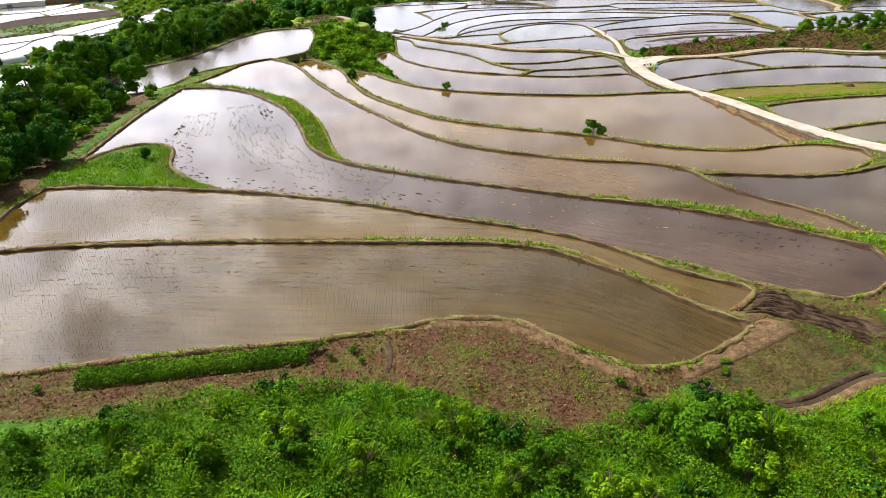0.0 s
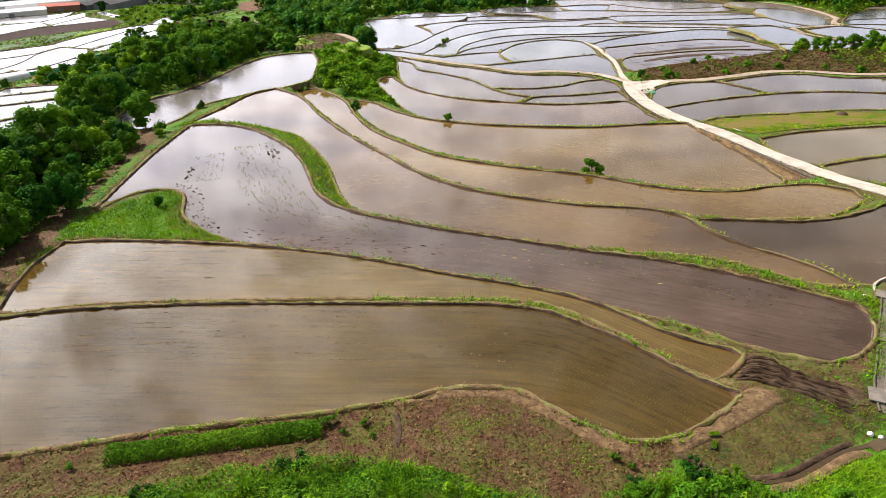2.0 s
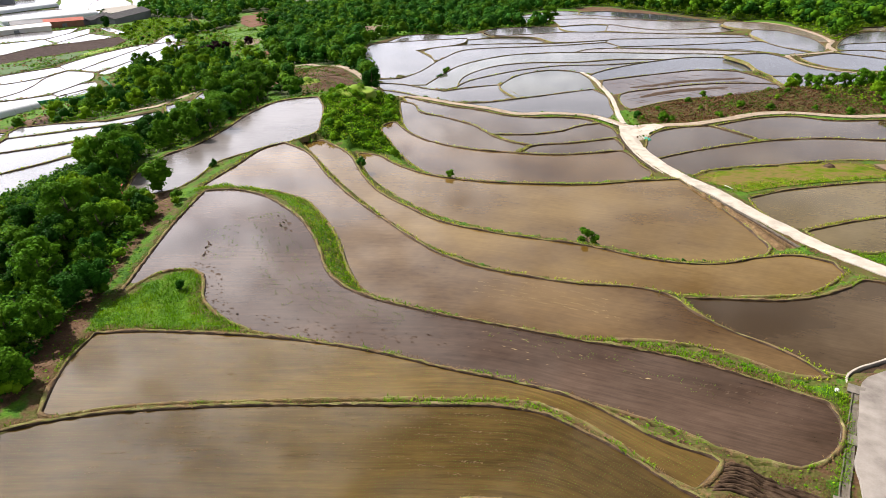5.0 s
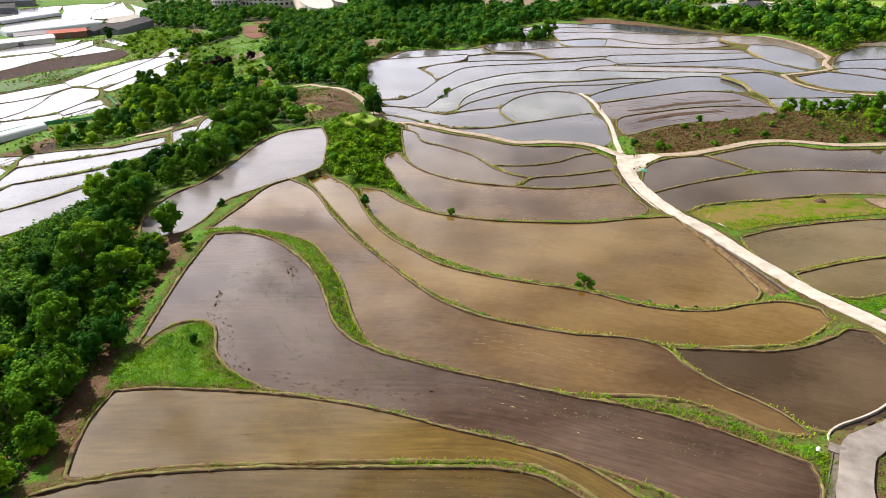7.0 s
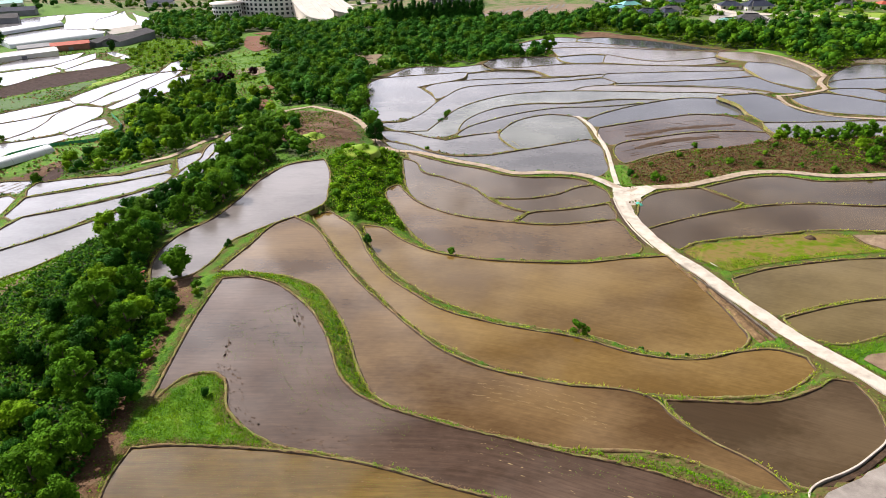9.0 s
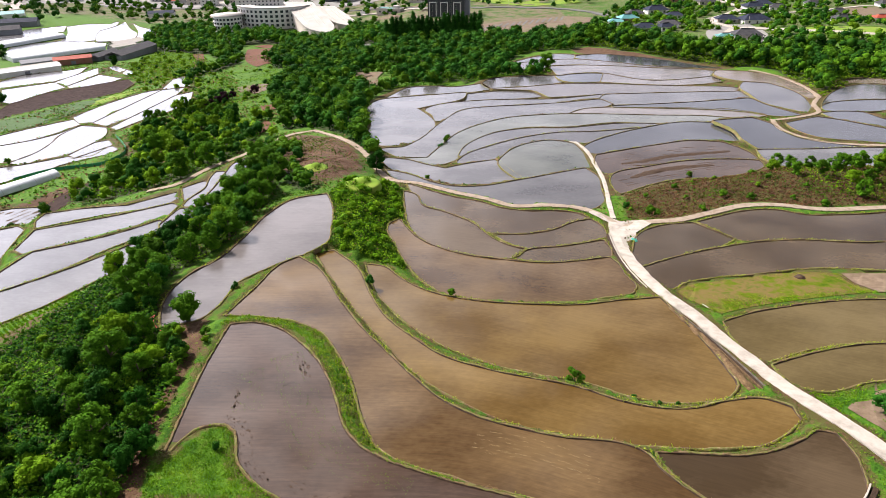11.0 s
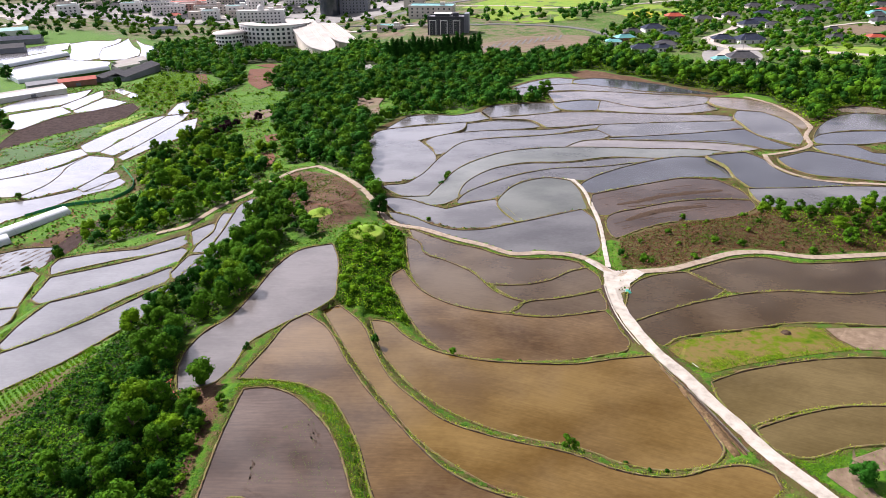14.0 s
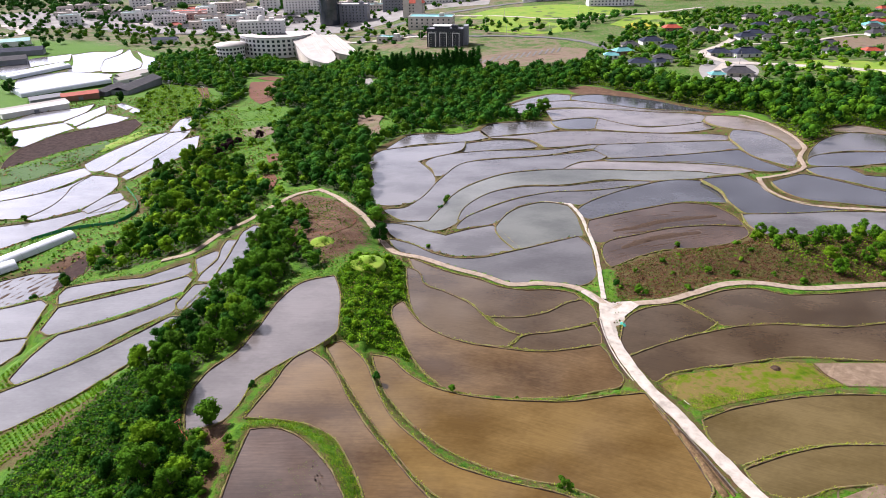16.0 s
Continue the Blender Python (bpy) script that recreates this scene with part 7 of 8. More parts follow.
castle.matrix_basis = pose(-32, 828, float(land(-32, 828)), 0, 0, -4)

# the round white school: a drum, a curved wing and two halls
school = tagged(new("curved_school"), "white round school building with curved wing and halls", "building")
part("drum", mesh("drum", *merge([tube([(0, 0, -2), (0, 0, 12)], (14, 14), 30)]), PLASTER), school)
part("roof", mesh("roof", *merge([tube([(0, 0, 12), (0, 0, 12.6), (0, 0, 13.6)], (16, 16, 0.1), 30)]), ROOF_WHITE, True), school, "pale overhanging round roof")
wing, wing_roof = [], []
for k in range(10):
    a0, a1 = radians(200 + 15 * k), radians(215 + 15 * k)
    for store, (r0, r1, z0, z1) in ((wing, (27, 40, -2, 18)), (wing_roof, (25.5, 41, 18, 18.8))):
        v = [(44 + rr * math.cos(a), 30 + rr * math.sin(a) * 0.9, z) for z in (z0, z1) for rr, a in ((r0, a0), (r0, a1), (r1, a1), (r1, a0))]
        store.append((v, [(0, 1, 2, 3), (7, 6, 5, 4), (0, 4, 5, 1), (1, 5, 6, 2), (2, 6, 7, 3), (3, 7, 4, 0)]))
    for s in range(4):
        for half in (0.25, 0.75):
            am = a0 + (a1 - a0) * half
            window(school, pose(44 + 40 * math.cos(am), 30 + 36 * math.sin(am), 1.5 + 4.1 * s, 0, 0, math.degrees(am) + 90) @ Matrix.Diagonal((1.6, 1, 1.5, 1)))
part("curved_wing", welded("curved_wing", *merge(wing), PLASTER), school)
part("roof", welded("roof", *merge(wing_roof), ROOF_WHITE), school)
for k in range(12):
    for s in range(3):
        am = radians(180 + 15 * k)
        window(school, pose(14 * math.cos(am), 14 * math.sin(am), 1.2 + 3.6 * s, 0, 0, math.degrees(am) + 90) @ Matrix.Diagonal((1.4, 1, 1.2, 1)))
def hall(x, wide, y_back, y_front, z_back, z_front, lean):
    """A hall whose long roof slopes down to a rounded front."""
    left, right = [], []
    for k in range(12):
        f = k / 11
        y = y_back + (y_front - y_back) * f
        half = wide / 2 * (1 if f < 0.7 else math.sqrt(max(0.02, 1 - ((f - 0.7) / 0.3) ** 2)))
        left.append((x + lean * f - half, y, z_back + (z_front - z_back) * f))
        right.append((x + lean * f + half, y, z_back + (z_front - z_back) * f))
    rim = left + right[::-1]
    n = len(rim)
    walls = [(a, b, -8) for a, b, c in rim] + [(a, b, c) for a, b, c in rim]
    part("hall", mesh("hall", walls, [(k, (k + 1) % n, n + (k + 1) % n, n + k) for k in range(n)], STONE), school, "pale stone hall with a rounded front")
    grown = [(x + lean * 0.5 + (a - x - lean * 0.5) * 1.06, b * 1.02, c) for a, b, c in rim]
    lid = grown + [(a, b, c + 1.0) for a, b, c in grown]
    strips = [(n + k, n + k + 1, n + n - 2 - k, n + n - 1 - k) for k in range(n // 2 - 1)] + [(k, n - 1 - k, n - 2 - k, k + 1) for k in range(n // 2 - 1)]
    part("roof", mesh("roof", lid, [(k, (k + 1) % n, n + (k + 1) % n, n + k) for k in range(n)] + strips, ROOF_WHITE), school, "long pale sloping roof")
    for s_ in (-0.25, 0.1, 0.3):
        x0, x1 = x + wide * s_, x + wide * s_ + lean * 0.7
        y1, z1 = y_back + (y_front - y_back) * 0.75, z_back + (z_front - z_back) * 0.75
        part("roof_seam", mesh("roof_seam", [(x0, y_back, z_back + 1.0), (x0 + 0.7, y_back, z_back + 1.0), (x1 + 0.7, y1, z1 + 1.0), (x1, y1, z1 + 1.0), (x0, y_back, z_back + 1.5), (x0 + 0.7, y_back, z_back + 1.5), (x1 + 0.7, y1, z1 + 1.5), (x1, y1, z1 + 1.5)], [(4, 5, 6, 7), (0, 1, 5, 4), (1, 2, 6, 5), (2, 3, 7, 6), (3, 0, 4, 7)], STONE), school)


hall(68, 28, 26, -66, 19, 4, 36)
hall(94, 22, 24, -40, 15, 6, 30)
school.matrix_basis = pose(-198, 640, float(land(-198, 640)) + 2, 0, 0, 2) @ Matrix.Diagonal((0.92, 0.92, 0.95, 1))

# village houses: place, turn, size, roof and wall
for x, y, turn, w, roof, wall, label in (
        (175, 572, 8, 15, TILE_BLUE, PLASTER, "long farmhouse with a dark blue tiled roof"), (180, 540, -12, 10, TILE_BLUE, PLASTER, "farmhouse with a dark blue tiled roof"),
        (154, 558, 5, 11, TILE_GREY, STONE, "farmhouse with a grey tiled roof"), (161, 492, -20, 12, TILE_GREY, PLASTER, "white farmhouse with a grey roof"),
        (141, 480, -8, 13, TILE_BLUE, PLASTER, "farmhouse with a dark tiled roof"), (154, 478, 24, 10, TILE_BLUE, PLASTER, "white house with a dark blue roof"),
        (234, 622, 5, 13, TILE_GREY, STONE, "farmhouse with a weathered grey roof"), (266, 640, -6, 12, TILE_GREY, PLASTER, "house with a weathered roof"),
        (262, 590, 12, 14, TILE_BLUE, PLASTER, "white house with a dark tiled roof"), (276, 604, -10, 13, TILE_BLUE, PLASTER, "house with a dark roof"),
        (176, 428, 4, 8, ROOF_TEAL, PLASTER, "small white house with a green roof"), (193, 436, -6, 15, TILE_GREY, STONE, "long low house with a grey roof"),
        (228, 508, 6, 17, TILE_BLUE, PLASTER, "large house with a dark blue tiled roof"), (210, 513, -4, 13, TILE_BLUE, STONE, "house with a dark tiled roof"),
        (353, 716, 4, 14, TILE_GREY, PLASTER, "house with a grey roof among trees"), (350, 676, -8, 16, TILE_GREY, PLASTER, "large white house with a grey roof"),
        (365, 690, 20, 12, TILE_GREY, STONE, "farmhouse with a grey roof"), (400, 640, 8, 15, ROOF_TEAL, PLASTER, "white house with a pale green roof"),
        (420, 660, -6, 12, ROOF_RED, PLASTER, "house with a red roof"), (214, 640, 3, 13, ROOF_RED, BRICK, "red brick house with a red roof"),
        (141, 530, 14, 12, ROOF_TEAL, BRICK, "brick house with a green roof"), (325, 513, 0, 10, ROOF_RED, STONE, "small house with a red roof"),
        (314, 705, 10, 12, TILE_GREY, STONE, "farmhouse with a grey roof"), (128, 512, -10, 9, ROOF_TEAL, PLASTER, "small house with a turquoise roof"),
        (300, 650, -4, 12, TILE_BLUE, PLASTER, "house with a dark roof"), (380, 600, 12, 13, TILE_GREY, PLASTER, "farmhouse with a grey roof"), (440, 700, 0, 14, TILE_GREY, PLASTER, "house with a grey roof")):
    house(x, y, turn, w * 1.15, w * 0.66, roof, wall, label)

# more houses and shops of the town, copied from four kinds
r_town = np.random.default_rng(77)
PINK = material("pink_wall", [(0.46, 0.26, 0.22), (0.55, 0.34, 0.29)], 0.1, 0.85, 0.05)
shops = [block(-345, 885, 14, 40, 11, 3, PLASTER, TILE_GREY, "long white terrace of shops with a grey roof"), block(-322, 905, 14, 36, 11, 3, PINK, ROOF_WHITE, "long pink-walled terrace of shops"), block(-236, 888, 10, 22, 12, 4, PLASTER, TILE_BLUE, "white four-storey house with a dark roof"),
         block(-250, 850, 5, 16, 10, 2, STONE, ROOF_WHITE, "small two-storey shop with flat roof"), block(-275, 830, 8, 20, 10, 3, PLASTER, ROOF_TEAL, "three-storey house with green flat roof"),
         house(-310, 845, 4, 15, 9, TILE_GREY, PLASTER, "town house with a grey hip roof"), house(-330, 860, 12, 14, 9, ROOF_RED, STONE, "town house with a red hip roof")]
made = 0
for gx_, gy_ in spaced([(-560, 900), (-400, 860), (-240, 815), (-60, 930), (60, 980), (330, 960), (420, 1150), (-560, 1150)], 26, r_town, 1200, 1):
    if (abs(gx_ + 185) < 45 and abs(gy_ - 960) < 25) or made > 72:
        continue
    copy_thing(shops[r_town.choice(7, p=(0.04, 0.02, 0.03, 0.36, 0.16, 0.31, 0.08))], pose(gx_, gy_, float(land(gx_, gy_)), 0, 0, 14 + r_town.uniform(-8, 8)) @ Matrix.Diagonal((1.25, 1.2, 1.1, 1)))
    made += 1
made = 0
for gx_, gy_ in spaced([(250, 560), (300, 620), (340, 760), (560, 760), (560, 480), (400, 440), (330, 480)], 24, r_town, 800, 1):
    if made < 30:
        copy_thing(shops[5 + (made % 11 == 5)], pose(gx_, gy_, float(land(gx_, gy_)), 0, 0, r_town.uniform(-25, 25)) @ Matrix.Diagonal((0.8, 0.8, 0.9, 1)))
    made += 1

# greenhouses and sheds of the valley
greenhouse(-152, 184, -133.2, 213.5, 6.0, 2.7)
greenhouse(-158, 172, -140.2, 190.5, 6.0, 2.7)
greenhouse(-371, 569, -343, 620, 9.0, 3.6)
greenhouse(-379, 575, -351, 626, 9.0, 3.6)
for k in range(3):
    greenhouse(-317 - 8 * k, 496 + 9 * k, -270 - 8 * k, 542 + 9 * k, 10.5, 4.0)
barn(-236, 515, 80, 46, 14, 4.5, TILE_GREY, GREYWALL, "long grey farm barn with a sheet roof")
barn(-252, 503, 80, 26, 10, 3.5, TILE_GREY, GREYWALL, "grey farm lean-to with a sheet roof")
barn(-263, 480, 30, 24, 9, 4, ROOF_RED, BRICK, "red farm shed among greenhouses")
barn(-284, 472, 38, 20, 9, 4, GREYWALL, GREYWALL, "dark shed among greenhouses")
barn(-270, 434, 42, 40, 8, 3.4, PLASTIC, PLASTER, "pale-roofed long farm shed")
barn(-279, 444, 42, 44, 8, 3.6, ROOF_WHITE, PLASTER, "low shed with a dusty pale roof")
barn(-262, 566, 55, 26, 12, 4, ROOF_WHITE, PLASTER, "white-roofed farm building among fields")
barn(-258, 548, 55, 20, 9, 4, ROOF_WHITE, PLASTER, "white-roofed farm lean-to among fields")
barn(-422, 685, 20, 40, 16, 5, TILE_BLUE, GREYWALL, "dark-roofed farm building among fields")
barn(-411, 640, 25, 34, 16, 5, TILE_GREY, GREYWALL, "grey-roofed farm building among fields")
barn(-468, 739, 25, 44, 14, 5, ROOF_TEAL, PLASTER, "blue-green roofed farm building among fields")
barn(-300, 745, 10, 26, 12, 4, TILE_BLUE, PLASTER, "shed with a blue roof beyond the fields")

# the green net fence along the brown bank
fence = tagged(new("net_fence"), "low bright green net fence along the bank", "fence")
net_line = spline([(-138, 269), (-129, 256), (-122, 243), (-119, 232), (-122, 224), (-137, 222), (-150, 216)], False, 2.0)
nz = land(net_line[:, 0], net_line[:, 1])
net = [np.column_stack([net_line + o, nz + h]) for o, h in ((0.0, -0.2), (0.0, 1.2), (0.05, 1.2), (0.05, -0.2))]
n = len(net_line)
NET = material("green_net", [(0.03, 0.24, 0.10), (0.05, 0.32, 0.15)], 1.0, 0.8, 0.2)
part("net", mesh("net", np.concatenate(net).tolist(), [(r * n + q, r * n + q + 1, (r + 1) * n + q + 1, (r + 1) * n + q) for r in range(3) for q in range(n - 1)], NET), fence)
for q in range(0, n, 2):
    part("post", mesh("post", *tube([(net_line[q][0], net_line[q][1], nz[q] - 0.3), (net_line[q][0], net_line[q][1], nz[q] + 1.4)], (0.06, 0.05), 6), RIB), fence)

# trees of village and town
VILLAGE = [(95, 470), (160, 620), (230, 720), (330, 780), (520, 720), (520, 440), (330, 415), (210, 420), (185, 470)]
TOWN_TREES = [(-420, 820), (-240, 660), (-80, 600), (-10, 660), (60, 640), (120, 620), (130, 700), (20, 760), (-60, 820), (40, 900), (300, 900), (330, 1000), (-480, 1000)]
LANES = [(x, y, 8) for pts in (((180, 440), (205, 480), (240, 470), (300, 440), (380, 420)), ((205, 480), (200, 520), (230, 560), (255, 600), (250, 660)), ((230, 560), (300, 570), (360, 600), (430, 610))) for x, y in spline(pts, False, 10.0)]
OPEN_SPOTS = [(345, 552, 34), (285, 462, 30), (196, 452, 22), (205, 485, 16), (245, 470, 14), (390, 560, 22), (215, 690, 26)]
crowd(VILLAGE, 8, 4.6, 3.6, "mid", "green garden trees between village houses", 100, 1.0, 1500, seed=61, room=1, clear=HOMES + LANES + OPEN_SPOTS)
crowd(VILLAGE, 6.5, 2.2, 2.8, "mid", "green shrubs and garden plots between village houses", 40, 1.0, 1800, seed=74, room=1, clear=LANES + OPEN_SPOTS)
crowd(VILLAGE, 9, 5.2, 3.8, "deep", "dark garden trees between village houses", 100, 1.05, 1200, seed=62, room=1, clear=HOMES + LANES + OPEN_SPOTS)
crowd(VILLAGE, 18, 3.5, 3.2, "light", "light green shrubs between village houses", 50, 1.3, 500, seed=63, room=1)
crowd(TOWN_TREES, 18, 5, 4, "mid", "lighter trees between town buildings", 60, 1.6, 900, seed=73, room=1)
crowd(TOWN_TREES, 15, 6, 4, "deep", "trees between town buildings", 60, 1.6, 700, seed=65, room=1)
crowd([(-560, 560), (-420, 700), (-380, 840), (-500, 1000), (-700, 1000), (-700, 560)], 16, 7, 5, "deep", "trees beyond the valley", 60, 1.8, 1200, seed=66, room=1)
crowd([(110, 660), (140, 720), (215, 760), (225, 745), (160, 690), (130, 640)], 9, 6.5, 4.2, "deep", "row of trees along the meadow", 90, 1.3, 300, seed=67, room=1)
crowd([(-790, 1196), (-588, 1230), (-521, 1080), (-559, 1043), (-603, 1017), (-700, 980), (-900, 1000)], 14, 10, 7, "deep", "dense dark woods behind the car park", 60, 2.4, 900, seed=70, room=1)
crowd([(-520, 800), (-400, 770), (-310, 720), (-230, 700), (-230, 760), (-370, 850), (-480, 860)], 13, 5.5, 4, "mid", "trees between the valley and the car park", 60, 1.7, 900, seed=71, room=1)
rows_l = []
for k in range(9):
    for q in range(24):
        a, b = -600 + 24 * k + 9.5 * q, 1010 - 14 * k + 2.2 * q
        if -640 < a < -365 and inside(np.array([(-640, 985), (-600, 1030), (-507, 1036), (-424, 1072), (-365, 903), (-412, 869), (-481, 866), (-530, 850)], float), np.array([a]), np.array([b]))[0]:
            rows_l += [(a, b, float(land(a, b)) + 2.6, 2.6), (a + 1.2, b, float(land(a, b)) + 3.6, 1.9)]
stuff("parking_trees", leafy_mesh("parking_trees", rows_l, len(rows_l) * 24, 1.3, "deep", np.random.default_rng(72)), "rows of small round trees on the car park", "trees")
crowd([(-700, 1000), (-600, 1400), (700, 1400), (800, 1000), (700, 900), (480, 760), (300, 1000)], 30, 9, 8, "deep", "distant woods beyond the town", 60, 2.8, 1500, seed=68, room=1)
crowd([(600, 420), (520, 760), (1000, 1000), (1000, 420)], 20, 8, 6, "mid", "distant trees beside the village", 60, 2.2, 900, seed=69, room=1)

# young crop rows at the foot of the ridge
rows_q = []
for k in range(24):
    a = k / 23
    x0, y0, x1, y1 = -106 + 26 * a, 112 - 26 * a, -86 + 16 * a, 128 - 20 * a
    line = spline([(x0, y0), ((x0 + x1) / 2 - 0.4, (y0 + y1) / 2), (x1, y1)], False, 0.8)
    x, y = np.repeat(line, 20, 0).T + rng.normal(0, 0.16, (2, len(line) * 20))
    rows_q.append(blades(x, y, land(x, y), 0.4, 0.3, 0.16))
stuff("crop_rows", quads_mesh("crop_rows", np.concatenate(rows_q), LEAF["grass"]), "parallel rows of young green crops", "crop rows")

# ---- grave mounds on the rise ----
for x, y, wide in ((-20.6, 151.5, 4.6), (-35, 168, 3.6)):
    z = float(land(x, y))
    thing = tagged(new("grave_mound"), "grassy burial mound on a mown oval lawn", "mound", "burial mounds")
    rings = [(0.95, 0.05), (0.8, 0.12), (0.60, 0.14), (0.42, 0.2), (0.34, 0.55), (0.22, 0.9), (0.08, 1.05)]
    v, fc = tube([(0, 0.25 * wide * (k > 2), h) for k, (s, h) in enumerate([(1.06, -1.2)] + rings)], [wide * s for s, h in [(1.06, -1.2)] + rings], 22)
    me = mesh("grave_mound", v, fc + [tuple(range(len(v) - 22, len(v)))], MEADOW_MAT, True)
    part("turf", me, thing)
    thing.matrix_basis = pose(x, y, z)

# ---- the muddy corner in front ----
SLAB = material("old_slab_concrete", [(0.11, 0.10, 0.085), (0.20, 0.18, 0.155)], 1.5, 0.95, 0.5)
WEATHERED = material("weathered_concrete", [(0.08, 0.07, 0.055), (0.16, 0.14, 0.115)], 1.5, 0.95, 0.5)
PALE_STRAW = material("pale_floating_straw", [(0.21, 0.15, 0.065), (0.30, 0.23, 0.11)], 1.0, 0.8, 0)
MUD = material("wet_mud", [(0.026, 0.014, 0.008), (0.05, 0.03, 0.017), (0.09, 0.06, 0.035)], 1.4, 0.85, 0.8, 0.15)
STRAW = material("straw_covered_earth", [(0.07, 0.042, 0.022), (0.120, 0.076, 0.036), (0.20, 0.137, 0.066)], 2.2, 0.95, 1.0)
WHITE = material("white_plastic", [(0.62, 0.62, 0.60), (0.74, 0.74, 0.72)], 1.0, 0.5, 0)
TEAL_NET = material("teal_netting", [(0.02, 0.22, 0.17), (0.04, 0.32, 0.25)], 2.0, 0.7, 0.3)


def ridge(name, points, wide, high, mat, label, category, rough=0.55, sink=0.2, kind="structure", ruts=False):
    """A long low bank of earth over the ground, uneven along its length."""
    line = spline(points, False, 0.35)
    d = np.gradient(line, axis=0)
    d /= np.hypot(d[:, 0], d[:, 1])[:, None]
    side = np.stack([d[:, 1], -d[:, 0]], 1)
    n, cols = len(line), 11
    verts = []
    for k in range(cols):
        s = k / (cols - 1) * 2 - 1
        p = line + side * (s * wide / 2)
        wob = np.array([noise.noise((a * 1.7, b * 1.7, 2.0)) + 0.5 * noise.noise((a * 4, b * 4, 6.0)) for a, b in p])
        form = (0.55 + 0.45 * math.cos(s * 9.4)) * (1 - s**6) if ruts else (1 - s * s) ** 0.8
        lug = 0.35 * np.sin(np.arange(n) * 2.1) * (abs(abs(s) - 0.5) < 0.25) if ruts else 0
        end = np.clip(np.minimum(np.arange(n), np.arange(n)[::-1]) / 4.0, 0, 1)
        verts.append(np.column_stack([p, land(p[:, 0], p[:, 1]) - sink * (abs(s) > 0.95) - 0.1 * (1 - end) + high * form * end * (1 + rough * wob + lug)]))
    faces = [(r * n + i, r * n + i + 1, (r + 1) * n + i + 1, (r + 1) * n + i) for r in range(cols - 1) for i in range(n - 1)]
    return tagged(new(name, mesh(name, np.concatenate(verts).tolist(), faces, mat, True)), label, category, kind=kind)


ridge("earth_bank", [(11.2, 26.4), (12.4, 27.2), (14.5, 28.3), (16.8, 29.6), (18.6, 30.7), (19.8, 31.4)], 2.2, 0.13, STRAW, "straw-covered earth bank beside the paddy", "bank")
ridge("earth_bank", [(-4, 30.6), (-2, 31.0), (0, 31.4), (2.5, 31.5), (4.6, 30.7), (6.5, 29.3), (8.4, 27.6), (10.6, 26.6)], 2.2, 0.10, STRAW, "withered grassy bank below the nearest paddy", "bank")
plot("churned_mud", [(17.0, 32.9), (17.5, 34.0), (19.6, 34.9), (22.0, 34.0), (25.3, 32.2), (25.2, 30.7), (22.4, 30.7), (19.4, 32.2)], MUD, "churned wet mud where tractors cross", 0.05, step=0.8)
for q in range(10):                               # wheel ruts, ridge by ridge
    o = -1.3 + 0.29 * q
    ridge("tractor_tracks", [(17.9 + 0.5 * o, 33.6 + 0.9 * o), (20.0 + 0.5 * o, 33.5 + 0.9 * o), (21.3 + 0.5 * o, 32.7 + 0.9 * o), (22.7 + 0.5 * o, 31.9 + 0.9 * o), (24.6 + 0.4 * o, 30.9 + 0.9 * o)], 0.32, 0.17 + 0.06 * (q % 2), MUD, "churned mud ridge left by tractor wheels", "mud track", 1.5)
ridge("trench_lip", [(11.4, 26.6), (12.6, 25.7), (13.8, 24.9), (15.2, 24.5), (17.1, 24.72), (19.1, 25.72), (21.2, 26.82), (22.6, 27.3)], 0.46, 0.10, MUD, "mud lip of a small drain", "bank", 0.9)
ridge("trench_lip", [(15.6, 23.8), (17.4, 24.0), (19.4, 25.0), (21.4, 26.1), (23, 26.5)], 0.7, 0.10, STRAW, "straw-covered lip of a small drain", "bank", 0.9)
ridge("ditch_bank", [(-3.4, 30.2), (-3.0, 29.2), (-2.75, 27.8), (-2.9, 25.6)], 0.42, 0.05, MUD, "bare earth trench in the withered strip", "bank", 0.9)
ridge("straw_heap", [(26.2, 36.0), (27.0, 36.3), (27.8, 36.7)], 1.0, 0.45, STRAW, "heap of raked straw by the ditch", "straw heap", kind="thing")
for x0, y0, x1, y1 in ((61.5, 110.0, 62.7, 101.9), (74.9, 110.8, 75.9, 103.2), (51.5, 107.5, 51.2, 99.8)):
    ridge("field_furrow", [(x0, y0), ((x0 + x1) / 2 + 0.1, (y0 + y1) / 2), (x1, y1)], 0.5, 0.12, MUD, "dark earth furrow across the grass strip", "bank", 0.5)
ridge("mound_of_soil", [(65.6, 108.6), (66.8, 109.0), (68.2, 109.0)], 2.4, 0.8, MUD, "dark heap of soil on grass", "soil heap", kind="thing")
meadow([(11, 26.0), (13.2, 28.6), (17.2, 31.4), (21, 34), (22.5, 33), (18, 30.3), (13, 27)], 55, 0.2, 0.03, "dry", "withered grass over the earth bank", 1.2, 0.0, name="dry_grass")
meadow([(-4, 30), (-2, 31.9), (2.5, 32.6), (5.5, 31.4), (9.5, 28.2), (10.6, 26), (7, 27.6), (4, 29.6), (0, 30.2)], 50, 0.2, 0.03, "dry", "withered grass over the low bank", 1.2, 0.0, name="dry_grass")
meadow([(20, 30.5), (22, 31.5), (28, 29.5), (29.5, 27), (26, 26.5), (22, 28.4)], 24, 0.35, 0.045, "grass", "green grass beside the tractor tracks", 0.8, 0.2)
meadow([(26.6, 33.4), (29.0, 37.6), (31.6, 42.4), (32.6, 43.6), (33.0, 42.6), (30.6, 38.4), (27.6, 33.4)], 55, 0.5, 0.05, "grass", "long grass along the roadside ditch", 0.8, 0.0)
